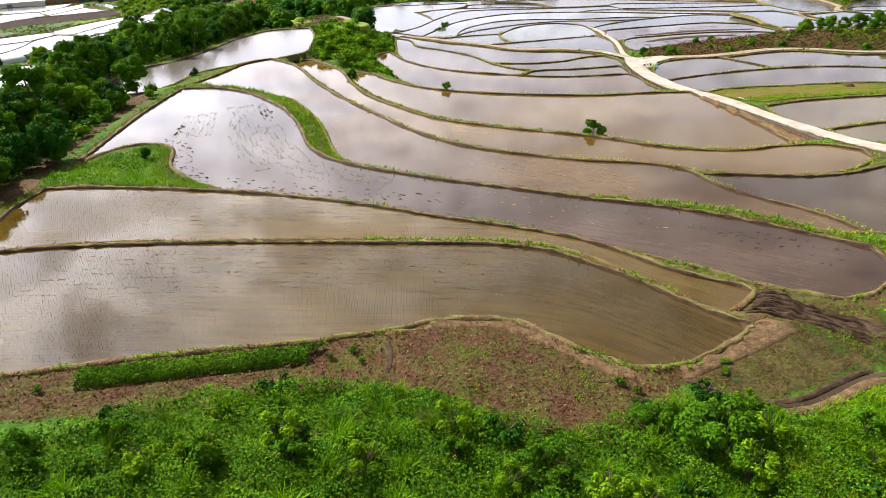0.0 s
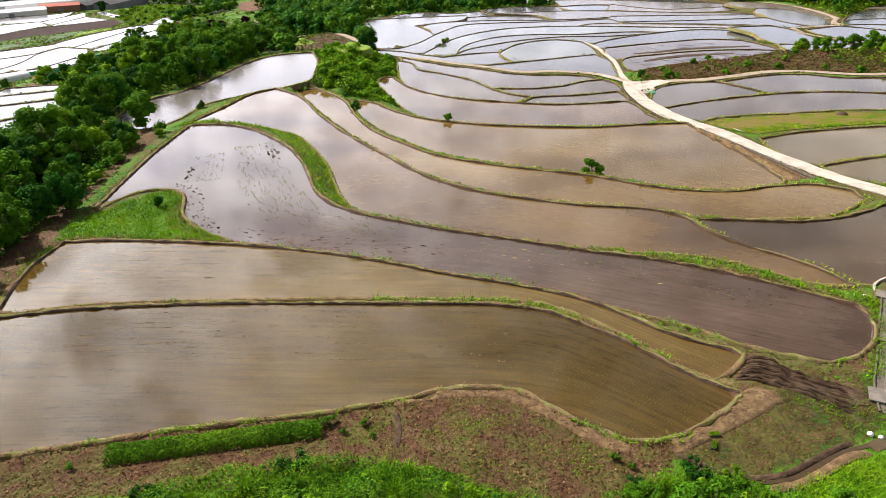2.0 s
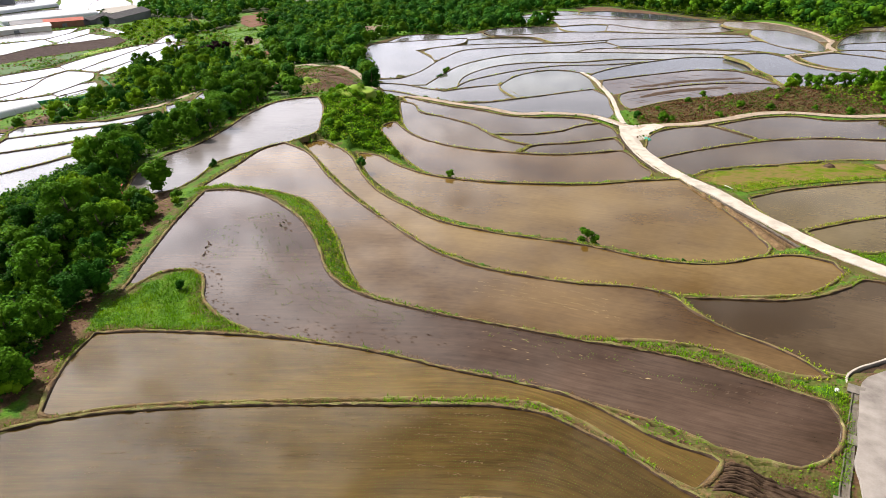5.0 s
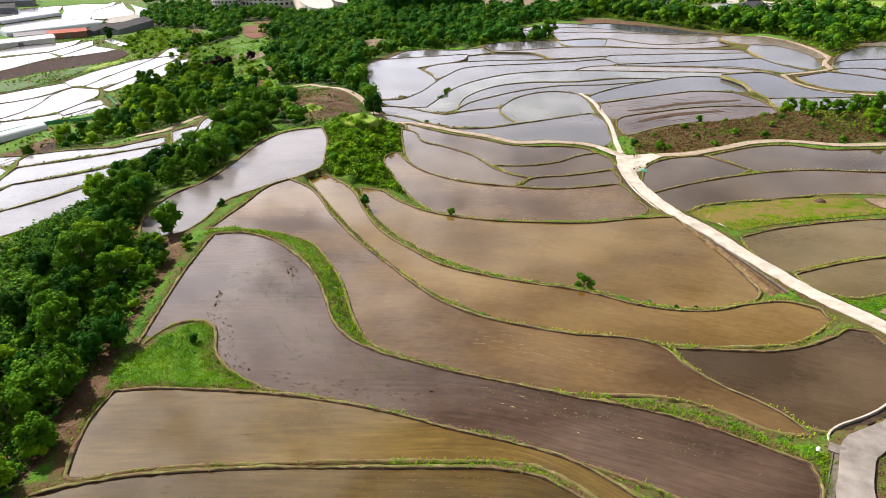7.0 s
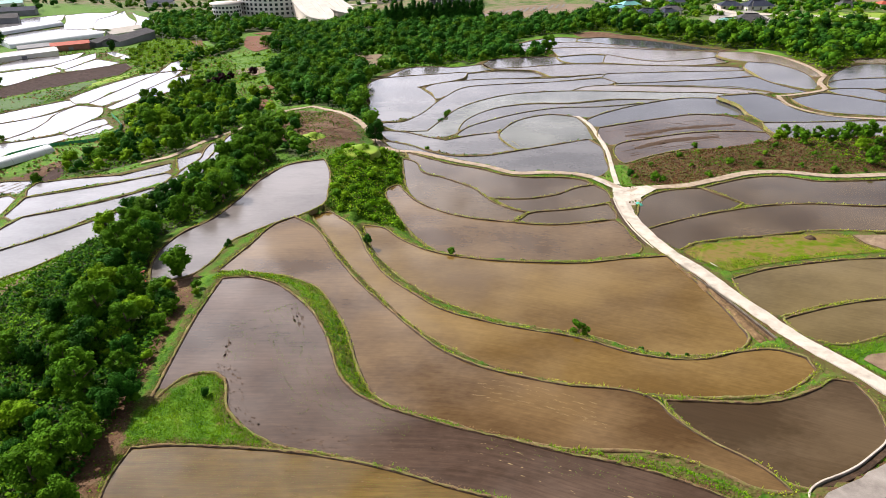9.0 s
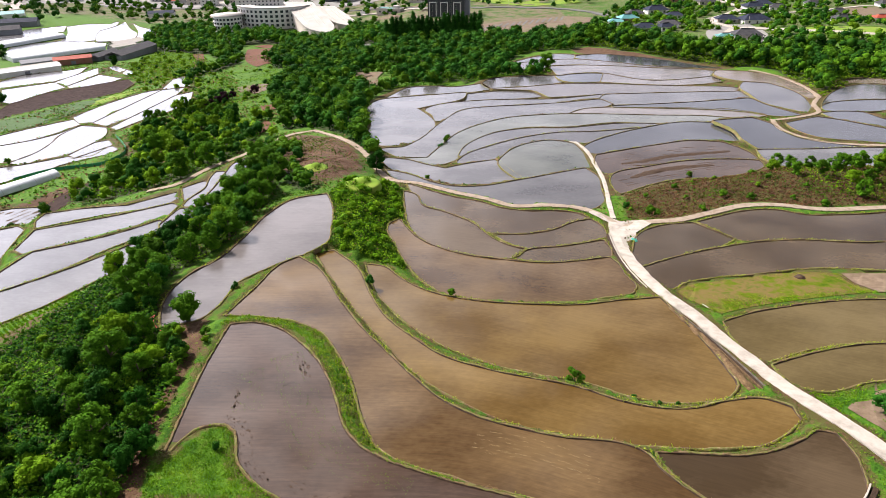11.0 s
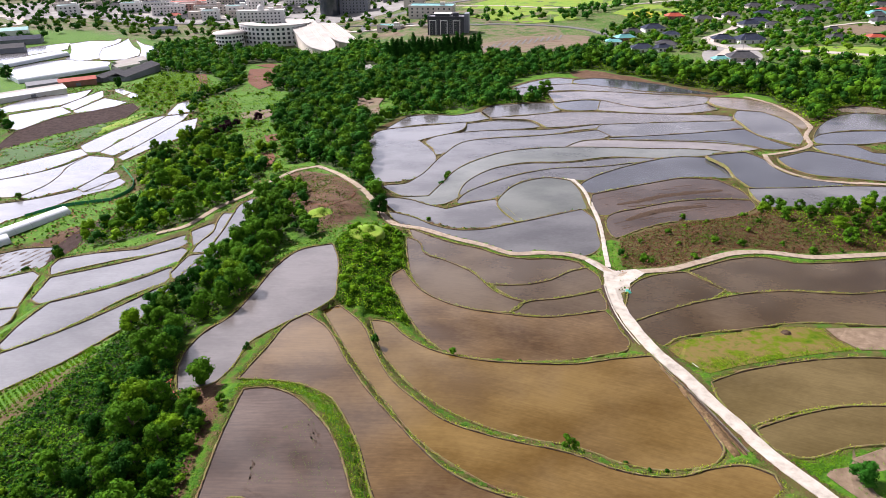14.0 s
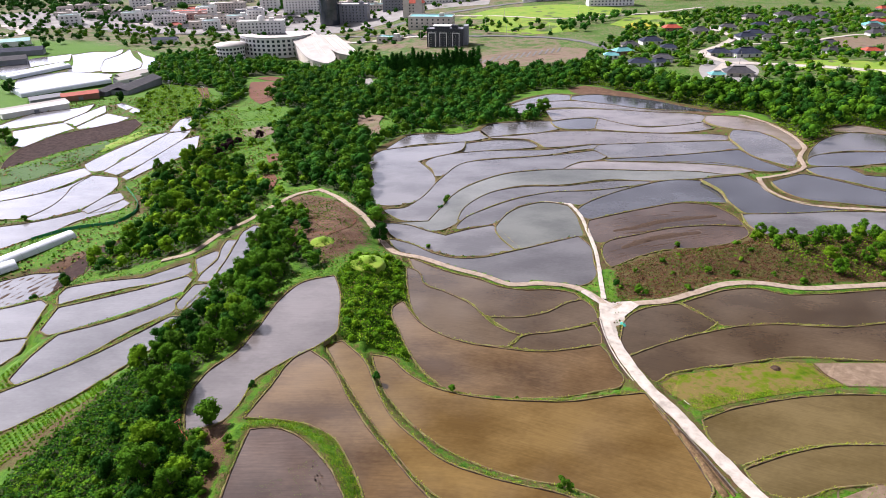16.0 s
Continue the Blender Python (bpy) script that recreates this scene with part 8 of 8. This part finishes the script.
for x, y, s in ((-6.6, 28.3, 0.55), (-5.7, 27.6, 0.3), (-4.6, 28.2, 0.4), (-4.2, 27.2, 0.28), (-7.6, 27.0, 0.22), (8.6, 25.6, 0.4), (9.4, 25.2, 0.3), (-19.5, 25.2, 0.35)):
    plant(shrubs[1], x, y, s)

# water lying in the drain and on the muddy plot
for pts, wide in (([(15.4, 24.2), (17.2, 24.4), (19.2, 25.4), (21.3, 26.5), (22.8, 27.0)], 0.28), ([(22.8, 26.8), (24, 27.4), (25.4, 27.8)], 0.7)):
    line = spline(pts, False, 0.5)
    d = np.gradient(line, axis=0)
    d /= np.hypot(d[:, 0], d[:, 1])[:, None]
    side = np.stack([d[:, 1], -d[:, 0]], 1) * wide / 2
    z = land(line[:, 0], line[:, 1])[:, None] + 0.03
    n = len(line)
    tagged(new("drain_water", mesh("drain_water", np.concatenate([np.hstack([line - side, z]), np.hstack([line + side, z])]).tolist(), [(i, i + 1, n + i + 1, n + i) for i in range(n - 1)], WATER["dark"])), "muddy water standing in a drain", "water", kind="structure")

def seedling_tray(x, y, turn):
    thing = tagged(new("seedling_tray"), "flat tray of bright green rice seedlings", "seedling tray", "trays of rice seedlings")
    part("tray", mesh("tray", *merge([box(-0.32, 0.32, -0.17, 0.17, 0, 0.03), box(-0.32, 0.32, -0.17, -0.155, 0.03, 0.06), box(-0.32, 0.32, 0.155, 0.17, 0.03, 0.06)]), DARKWALL), thing)
    px, py = rng.uniform(-0.3, 0.3, 260), rng.uniform(-0.15, 0.15, 260)
    part("seedling_mat", quads_mesh("seedling_mat", blades(px, py, np.full(260, 0.03), 0.13, 0.05, 0.03, rng, 1), LEAF["light"]), thing)
    thing.matrix_basis = pose(x, y, float(land(x, y)) + 0.05, 0, 0, turn)




def curb(name, points, wide, tops, deep, mat, label, category):
    """A long upright kerb or wall with a chipped top, its height running from the first to the last of the tops."""
    line = spline(points, False, 0.5)
    d = np.gradient(line, axis=0)
    d /= np.hypot(d[:, 0], d[:, 1])[:, None]
    side = np.stack([d[:, 1], -d[:, 0]], 1) * wide / 2
    n = len(line)
    top = np.interp(np.linspace(0, 1, n), np.linspace(0, 1, len(tops)), tops) + 0.02 * np.sin(np.arange(n) * 1.7) * np.sin(np.arange(n) * 0.61)
    rows = [np.column_stack([line + side * o, top + h]) for o, h in ((-1, -deep), (-1, -0.03), (-0.8, 0), (0.8, 0), (1, -0.03), (1, -deep))]
    faces = [(r * n + q, r * n + q + 1, (r + 1) * n + q + 1, (r + 1) * n + q) for r in range(5) for q in range(n - 1)] + [tuple(r * n for r in range(6)), tuple(r * n + n - 1 for r in range(5, -1, -1))]
    return tagged(new(name, mesh(name, np.concatenate(rows).tolist(), faces, mat)), label, category, kind="structure")


WALL_LINE = [(34.2, 44.9), (34.9, 46.6), (36.6, 47.9), (38.6, 48.7), (41.2, 49.9), (44.0, 51.7), (46.6, 53.6), (48.2, 55.4)]
curb("ditch_wall", WALL_LINE, 0.2, [-1.75, -1.95, -2.1], 0.9, CONCRETE, "low pale concrete wall between paddy and ditch", "wall")
curb("ditch_bed", [(x + 0.42, y - 0.42) for x, y in WALL_LINE[1:]], 0.6, [-2.1, -2.2, -2.3], 0.5, WET_CUT, "dark wet bed of the ditch along the wall", "ditch")
DRAIN = [(38.6, 97.2), (39.6, 93.6), (40.5, 91.0), (41.7, 87.6), (42.6, 84.4), (43.4, 81.0), (44.2, 77.6), (44.9, 74.6)]
curb("drain_wall", DRAIN, 0.1, [-4.3, -4.05, -3.6], 0.8, WEATHERED, "weathered concrete edge of the drain beside the farm road", "drain")
curb("drain_wall", [(x - 0.62, y - 0.25) for x, y in DRAIN], 0.14, [-4.35, -4.15, -3.75], 0.8, STRAW, "earth-caked edge of the drain beside the farm road", "drain")
curb("drain_bed", [(x - 0.31, y - 0.12) for x, y in DRAIN], 0.48, [-4.4, -4.25, -3.8], 0.5, WET_CUT, "dark wet bed of the drain beside the farm road", "drain")
UPPER_DRAIN = [(35.2, 129.5), (34.9, 125), (34.8, 120), (35.1, 114), (35.8, 109), (36.6, 105)]
curb("drain_wall", UPPER_DRAIN, 0.16, [-6.0, -5.7, -5.2], 0.8, CONCRETE, "pale concrete edge of the drain below the fork", "drain")
curb("drain_bed", [(x - 0.4, y) for x, y in UPPER_DRAIN], 0.5, [-6.15, -5.85, -5.35], 0.5, WET_CUT, "dark wet bed of the drain below the fork", "drain")
ridge("earth_bank", [(37.8, 97.6), (39.1, 93.2), (40.5, 88.4), (41.5, 84.2), (42.2, 80.0), (42.8, 76.6), (43.2, 74.6)], 1.5, 0.45, STRAW, "bare brown earth bank between paddy and drain", "bank")
hose = bpy.data.curves.new("hose", "CURVE")
hose.dimensions, hose.bevel_depth, hose.bevel_resolution = "3D", 0.05, 2
run = hose.splines.new("POLY")
hose_line = spline([(-48.4, 90.0), (-47.6, 90.6), (-47.4, 89.4), (-46.2, 87.6), (-44.6, 85.6), (-43.8, 83.2), (-42.2, 82.0), (-40.6, 80.6), (-39.6, 78.6)], False, 0.4)
run.points.add(len(hose_line) - 1)
for q, (x, y) in enumerate(hose_line):
    run.points[q].co = (x, y, float(land(x, y)) + 0.9 + 0.3 * math.sin(q * 0.5), 1)
hose.materials.append(material("red_hose", [(0.42, 0.05, 0.03), (0.55, 0.09, 0.05)], 2.0, 0.5, 0))
tagged(new("hose", hose), "faded red hose winding over the vines", "hose")
seedling_tray(14.2, 26.7, 62)
seedling_tray(14.5, 27.5, 8)
v, fc = box(-0.24, 0.24, -0.07, 0.07, 0, 0.08)
tagged(new("plastic_sack", mesh("plastic_sack", v, fc, WHITE)), "rolled white plastic sack on the bank", "sack").matrix_basis = pose(15.5, 29.5, float(land(15.5, 29.5)) + 0.1, 0, 0, 28)

# the concrete ditch beside the broad road, with slabs across it
ditch_line = spline([(34.3, 44.2), (33.0, 42.2), (31.0, 39.2), (28.5, 35.2), (26.7, 32.4), (25.6, 30.0)], False, 0.8)
dd = np.gradient(ditch_line, axis=0)
dd /= np.hypot(dd[:, 0], dd[:, 1])[:, None]
dside = np.stack([dd[:, 1], -dd[:, 0]], 1)
dz = land(ditch_line[:, 0], ditch_line[:, 1])
profile = [(-0.34, -0.2), (-0.34, 0.12), (-0.26, 0.12), (-0.25, 0.02), (0.25, 0.02), (0.26, 0.12), (0.34, 0.12), (0.34, -0.2)]
n = len(ditch_line)
dv = np.concatenate([np.column_stack([ditch_line + dside * s, dz + h]) for s, h in profile])
tagged(new("ditch", mesh("ditch", dv.tolist(), [(r * n + i, r * n + i + 1, (r + 1) * n + i + 1, (r + 1) * n + i) for r in range(7) for i in range(n - 1)], WEATHERED)), "narrow weathered concrete roadside ditch", "ditch", kind="structure")
for at, wide in ((0.04, 1.2), (0.50, 1.2), (0.95, 1.4)):
    k = min(n - 2, int(at * (n - 1)))
    (x, y), t = ditch_line[k], math.degrees(math.atan2(dd[k][1], dd[k][0]))
    v, fc = box(-wide / 2, wide / 2, -0.7, 0.6, 0.0, 0.1)
    tagged(new("concrete_slab", mesh("concrete_slab", v, fc, SLAB)), "worn concrete slab bridging the ditch", "slab", "slabs over the ditch").matrix_basis = pose(x, y, dz[k] + 0.12, 0, 0, t)
for x, y, s in ((32.6, 44.2, 0.5), (33.0, 44.7, 0.35), (23.4, 27.9, 0.3), (23.9, 27.7, 0.25)):
    v, fc = tube([(0, 0, 0), (0, 0, 0.3), (0.05, 0, 0.62), (0.02, 0, 0.8)], (0.5, 0.62, 0.45, 0.1), 9)
    tagged(new("sack", mesh("sack", v, fc + [tuple(range(27, 36))], WHITE, True)), "lumpy white sack lying by the ditch", "sack", "sacks by the ditch").matrix_basis = pose(x, y, float(land(x, y)) - 0.02, 0, 0, 40 * s) @ Matrix.Diagonal((s, s, s, 1))

# teal netting heaped at the road fork, and a pipe by the road
v, fc = [], []
for x, y, w in ((39.3, 116.6, 0.8), (38.9, 118.4, 0.7), (39.9, 114.6, 0.5), (39.6, 127.0, 0.6)):
    tv, tf = tube([(0, 0, 0), (0, 0, 0.25 * w), (0.1, 0, 0.5 * w)], (w, 0.8 * w, 0.1), 9)
    tagged(new("netting_heap", mesh("netting_heap", tv, tf, TEAL_NET, True)), "heap of teal green netting beside the road", "netting", "netting by the road").matrix_basis = pose(x + 0.5, y, float(land(x + 0.5, y)) + 0.05, 0, 0, 30 * w) @ Matrix.Diagonal((1, 1.7, 1, 1))
pv, pf = tube([(0, 0, 0), (0, 0, 4.2)], (0.05, 0.05), 8)
tagged(new("irrigation_pipe", mesh("irrigation_pipe", pv, pf, WHITE, True)), "pale plastic irrigation pipe beside the road", "pipe").matrix_basis = pose(44.4, 98.6, float(land(44.4, 98.6)) + 0.25, 0, 90, -63)

# ---- mud clods and floating straw on the flooded paddies ----
def flecks(outline, count, size, mat, label, name, level, stretch=1.0, angle=0.0, seed=1):
    r = np.random.default_rng(seed)
    line = spline(outline, True, 2.0)
    lo, hi = line.min(0), line.max(0)
    x, y = r.uniform(lo[0], hi[0], count * 3), r.uniform(lo[1], hi[1], count * 3)
    k = inside(line, x, y)
    x, y = x[k][:count], y[k][:count]
    m = len(x)
    c, s = math.cos(angle), math.sin(angle)
    w = size * r.uniform(0.4, 1.6, m)
    quads = []
    for u, v in ((-1, -0.4), (0.2, -1), (1, 0.3), (-0.2, 1)):
        du, dv = u * w * stretch * r.uniform(0.6, 1.2, m), v * w * r.uniform(0.6, 1.2, m)
        quads.append(np.stack([x + du * c - dv * s, y + du * s + dv * c, np.full(m, level + 0.012)], 1))
    return stuff(name, quads_mesh(name, np.stack(quads, 1), mat), label, "debris")


def streaks(x0, y0, x1, y1, rows, gap, count, level, seed, mat, size=0.07):
    """Broken lines of floating straw that follow the harrow's passes."""
    r = np.random.default_rng(seed)
    a = r.uniform(0, 1, count)
    k = r.integers(0, rows, count)
    dx, dy = x1 - x0, y1 - y0
    ln = math.hypot(dx, dy)
    keep = (np.sin(a * 31 + k * 2.3) + 0.8 * np.sin(a * 83 + k)) > 0.1
    a, k = a[keep], k[keep]
    off = k * gap + r.normal(0, 0.05, len(a))
    x, y = x0 + dx * a - dy / ln * off, y0 + dy * a + dx / ln * off + 0.8 * np.sin(a * 3.1)
    m = len(x)
    w = size * r.uniform(0.4, 1.5, m)
    q = [np.stack([x + u * w * 3 * dx / ln - v * w * dy / ln, y + u * w * 3 * dy / ln + v * w * dx / ln, np.full(m, level + 0.015)], 1) for u, v in ((-1, -0.5), (0.4, -1), (1, 0.5), (-0.3, 1))]
    return stuff("floating_straw", quads_mesh("floating_straw", np.stack(q, 1), mat), "pale broken lines of floating straw", "debris")


streaks(2.5, 61.6, 16.0, 56.8, 5, 0.75, 1900, -2.0, 1, PALE_STRAW, 0.016)
streaks(4, 60.6, 17, 55.8, 2, 0.5, 500, -2.0, 2, PALE_STRAW, 0.016)
def furrows(x0, y0, x1, y1, rows, gap, bow, level, seed, wide=0.22):
    """Long low mud ridges left by the harrow, bowed and broken, just out of the water."""
    dx, dy = x1 - x0, y1 - y0
    ln = math.hypot(dx, dy)
    quads = []
    for k in range(rows):
        a = np.linspace(0, 1, 60)
        off = k * gap + bow * np.sin(math.pi * a) + np.array([0.25 * noise.noise((q * 6, k * 3.1, seed)) for q in a])
        x, y = x0 + dx * a - dy / ln * off, y0 + dy * a + dx / ln * off
        w = wide * np.clip(np.array([noise.noise((q * 9, k * 1.7, seed + 4.0)) for q in a]) * 1.6 + 0.25, 0, 1)
        ux, uy = -dy / ln, dx / ln
        for q in range(59):
            if w[q] > 0.01 and w[q + 1] > 0.01:
                quads.append([(x[q] - ux * w[q], y[q] - uy * w[q], level + 0.012), (x[q + 1] - ux * w[q + 1], y[q + 1] - uy * w[q + 1], level + 0.012), (x[q + 1] + ux * w[q + 1], y[q + 1] + uy * w[q + 1], level + 0.012), (x[q] + ux * w[q], y[q] + uy * w[q], level + 0.012)])
    return stuff("mud_furrows", quads_mesh("mud_furrows", np.array(quads), MUD), "long thin mud ridges left by the harrow", "furrows")


def mud_bar(points, wide, level, label):
    """A flat bar of wet mud that stands out of the water, ragged at its rim."""
    line = spline(points, False, 0.9)
    d = np.gradient(line, axis=0)
    d /= np.hypot(d[:, 0], d[:, 1])[:, None]
    side = np.stack([d[:, 1], -d[:, 0]], 1)
    n = len(line)
    swell = np.sin(np.linspace(0.12, math.pi - 0.12, n)) ** 0.5
    rows = []
    for q, (o, h) in enumerate(((-1, -0.06), (-0.6, 0.03), (0, 0.07), (0.6, 0.03), (1, -0.06))):
        rag = 1 + 0.5 * np.array([noise.noise((a * 0.6, b * 0.6, q * 3.0)) + 0.6 * noise.noise((a * 1.9, b * 1.9, q * 5.0)) for a, b in line])
        rows.append(np.column_stack([line + side * (o * wide / 2 * swell * rag)[:, None], np.full(n, level + h)]))
    return tagged(new("mud_bar", mesh("mud_bar", np.concatenate(rows).tolist(), [(r * n + q, r * n + q + 1, (r + 1) * n + q + 1, (r + 1) * n + q) for r in range(4) for q in range(n - 1)], MUD, True)), label, "mud", kind="structure")


ridge("earth_dyke", [(15.2, 195.0), (18, 186.0), (21.6, 177.0)], 1.4, 0.35, STRAW, "bare brown earth dyke between two flooded fields", "bank")
mud_bar([(52, 185.6), (58.4, 187.6), (69, 192.2), (78, 194.2), (88, 195.8)], 3.4, -10.8, "bar of wet mud standing out of the water")
mud_bar([(51.5, 172.5), (59.4, 177.3), (69.6, 180.9), (78, 182.0)], 3.6, -10.1, "bar of dark wet mud along the flooded field")
mud_bar([(55, 183.9), (63, 185.2), (71, 187.0)], 1.2, -10.8, "thin bar of wet mud beside the bund")
furrows(-127, 160, -117.5, 184, 8, 2.3, 0.6, -23.4, 15.0, 0.8)
furrows(49, 182.5, 90, 192.5, 7, 1.5, 2.0, -10.8, 12.0)
furrows(48.5, 166.5, 89, 180.5, 6, 1.3, 1.5, -10.1, 13.0)


def weed_rows(lines, wide, per_m, level, seed, leaf, high=0.16):
    """Sparse weeds that stand in the shallow water along the curve of the old rows."""
    r = np.random.default_rng(seed)
    out = []
    for points, rows in lines:
        line = spline(points, False, 0.2)
        d = np.gradient(line, axis=0)
        d /= np.hypot(d[:, 0], d[:, 1])[:, None]
        side = np.stack([d[:, 1], -d[:, 0]], 1)
        for q in range(rows):
            k = r.integers(0, len(line), int(len(line) * 0.2 * per_m))
            a = k / len(line)
            keep = np.sin(a * 23 + q * 1.9) + np.sin(a * 61 + q * 4.1) + r.normal(0, 0.6, len(k)) > 0.15
            k = k[keep]
            p = line[k] + side[k] * ((q - (rows - 1) / 2) * wide + r.normal(0, 0.09, len(k)))[:, None]
            for _ in range(3):
                out.append(blades(p[:, 0] + r.normal(0, 0.05, len(p)), p[:, 1] + r.normal(0, 0.05, len(p)), np.full(len(p), level - 0.01), high, 0.07, 0.02, r, 1))
    return stuff("paddy_weeds", quads_mesh("paddy_weeds", np.concatenate(out), LEAF[leaf]), "curving rows of thin weeds standing in the water", "weeds")


weed_rows([([(-22.9, 79.9), (-19.1, 70.9), (-16.6, 65.3), (-13.9, 60.4), (-9.6, 56.7), (-4.8, 54.1)], 5), ([(-25.0, 78.7), (-21.1, 69.0), (-18.4, 62.8), (-15.3, 58.9), (-11.6, 56.1), (-7.3, 54.7)], 5),
           ([(-23.5, 73.0), (-19.8, 62.0), (-16.5, 57.4)], 3), ([(-29.2, 75), (-28.2, 70), (-27.4, 67)], 5), ([(-27.4, 76), (-26.2, 71), (-25.4, 67.5)], 4)], 0.5, 9, -0.8, 91, "grass", 0.11)
weed_rows([([(4, 52.6), (10, 49.6), (16, 46.8), (22, 43.4)], 4)], 0.6, 4, -0.8, 92, "grass", 0.12)
flecks([(-30.4, 63.2), (-28.6, 64.9), (-27.4, 64), (-25, 58), (-22, 54.6), (-20.4, 54.6), (-23.5, 59), (-25.6, 64.5), (-27.6, 66.6), (-30, 66)], 150, 0.10, WET_CUT, "dark clods of mud along the grassy point", "mud_clods", -0.8, 1.8, 1.9, 16)
flecks([(-22.3, 79.4), (-21.7, 79.0), (-19.2, 73.6), (-19.8, 73.8)], 26, 0.13, WET_CUT, "line of dark mud clods", "mud_clods", -0.8, 2.4, -1.1, 17)
flecks([(-29.3, 72), (-28.7, 71.6), (-28, 67.8), (-28.6, 68)], 22, 0.13, WET_CUT, "line of dark mud clods", "mud_clods", -0.8, 2.2, -1.3, 18)
streaks(-28, 44.5, -4, 43.0, 9, 0.75, 900, -0.3, 4, STRAW, 0.03)
streaks(-26, 34.0, 4, 33.4, 13, 0.62, 2600, 0.0, 5, STRAW, 0.025)
for count, seed, dx in ((60, 31, 0.0), (45, 32, -1.1), (45, 33, -2.2)):    # straw drifted into lines along the bend
    flecks([(1.8 + dx, 53.0 + dx), (7 + dx, 51.0 + dx), (12 + dx, 49.0 + dx), (18.5 + dx, 46.2 + dx), (18.3 + dx, 45.8 + dx), (11.8 + dx, 48.5 + dx), (6.8 + dx, 50.4 + dx), (1.7 + dx, 52.5 + dx)], count, 0.036, PALE_STRAW, "line of pale straw drifted on muddy water", "floating_straw", -0.8, 5.0, -0.4, seed)
flecks([(20, 45), (25, 44), (29, 41.5), (27, 39), (23, 41)], 50, 0.08, MUD, "stray clods of mud in the water", "mud_clods", -0.8, 2.5, 0.4, 8)
flecks([(-22, 56.5), (-17, 53), (-10, 51), (0, 50), (0, 52), (-12, 54)], 90, 0.07, MUD, "stray clods of mud in the water", "mud_clods", -0.8, 2.5, -0.3, 9)


# ---- utility poles along the village roads ----
def utility_pole(x, y, turn, high=9.0):
    thing = tagged(new("utility_pole"), "grey concrete utility pole with crossarms", "utility pole", "utility poles")
    part("post", mesh("post", *tube([(0, 0, -1), (0, 0, high)], (0.19, 0.11), 8), CONCRETE, True), thing)
    for k, z in enumerate((high - 0.5, high - 1.6)):
        arm = part("crossarm", mesh("crossarm", *box(-1.1, 1.1, -0.06, 0.06, z, z + 0.12), RIB), thing)
        for a in (-1.0, 0.0, 1.0):
            part("insulator", mesh("insulator", *tube([(a, 0, z + 0.12), (a, 0, z + 0.35)], (0.07, 0.05), 6), PLASTER), arm)
    thing.matrix_basis = pose(x, y, float(land(x, y)), 0, 0, turn)


for x, y, turn in ((249, 421, 20), (300, 445, 15), (210, 475, 60), (128, 540, 40), (100, 640, 80), (62, 655, 75), (44, 690, 20), (70, 770, 10), (-20, 650, 30), (150, 760, 0), (-170, 470, 30), (-205, 500, 30)):
    utility_pole(x, y, turn)
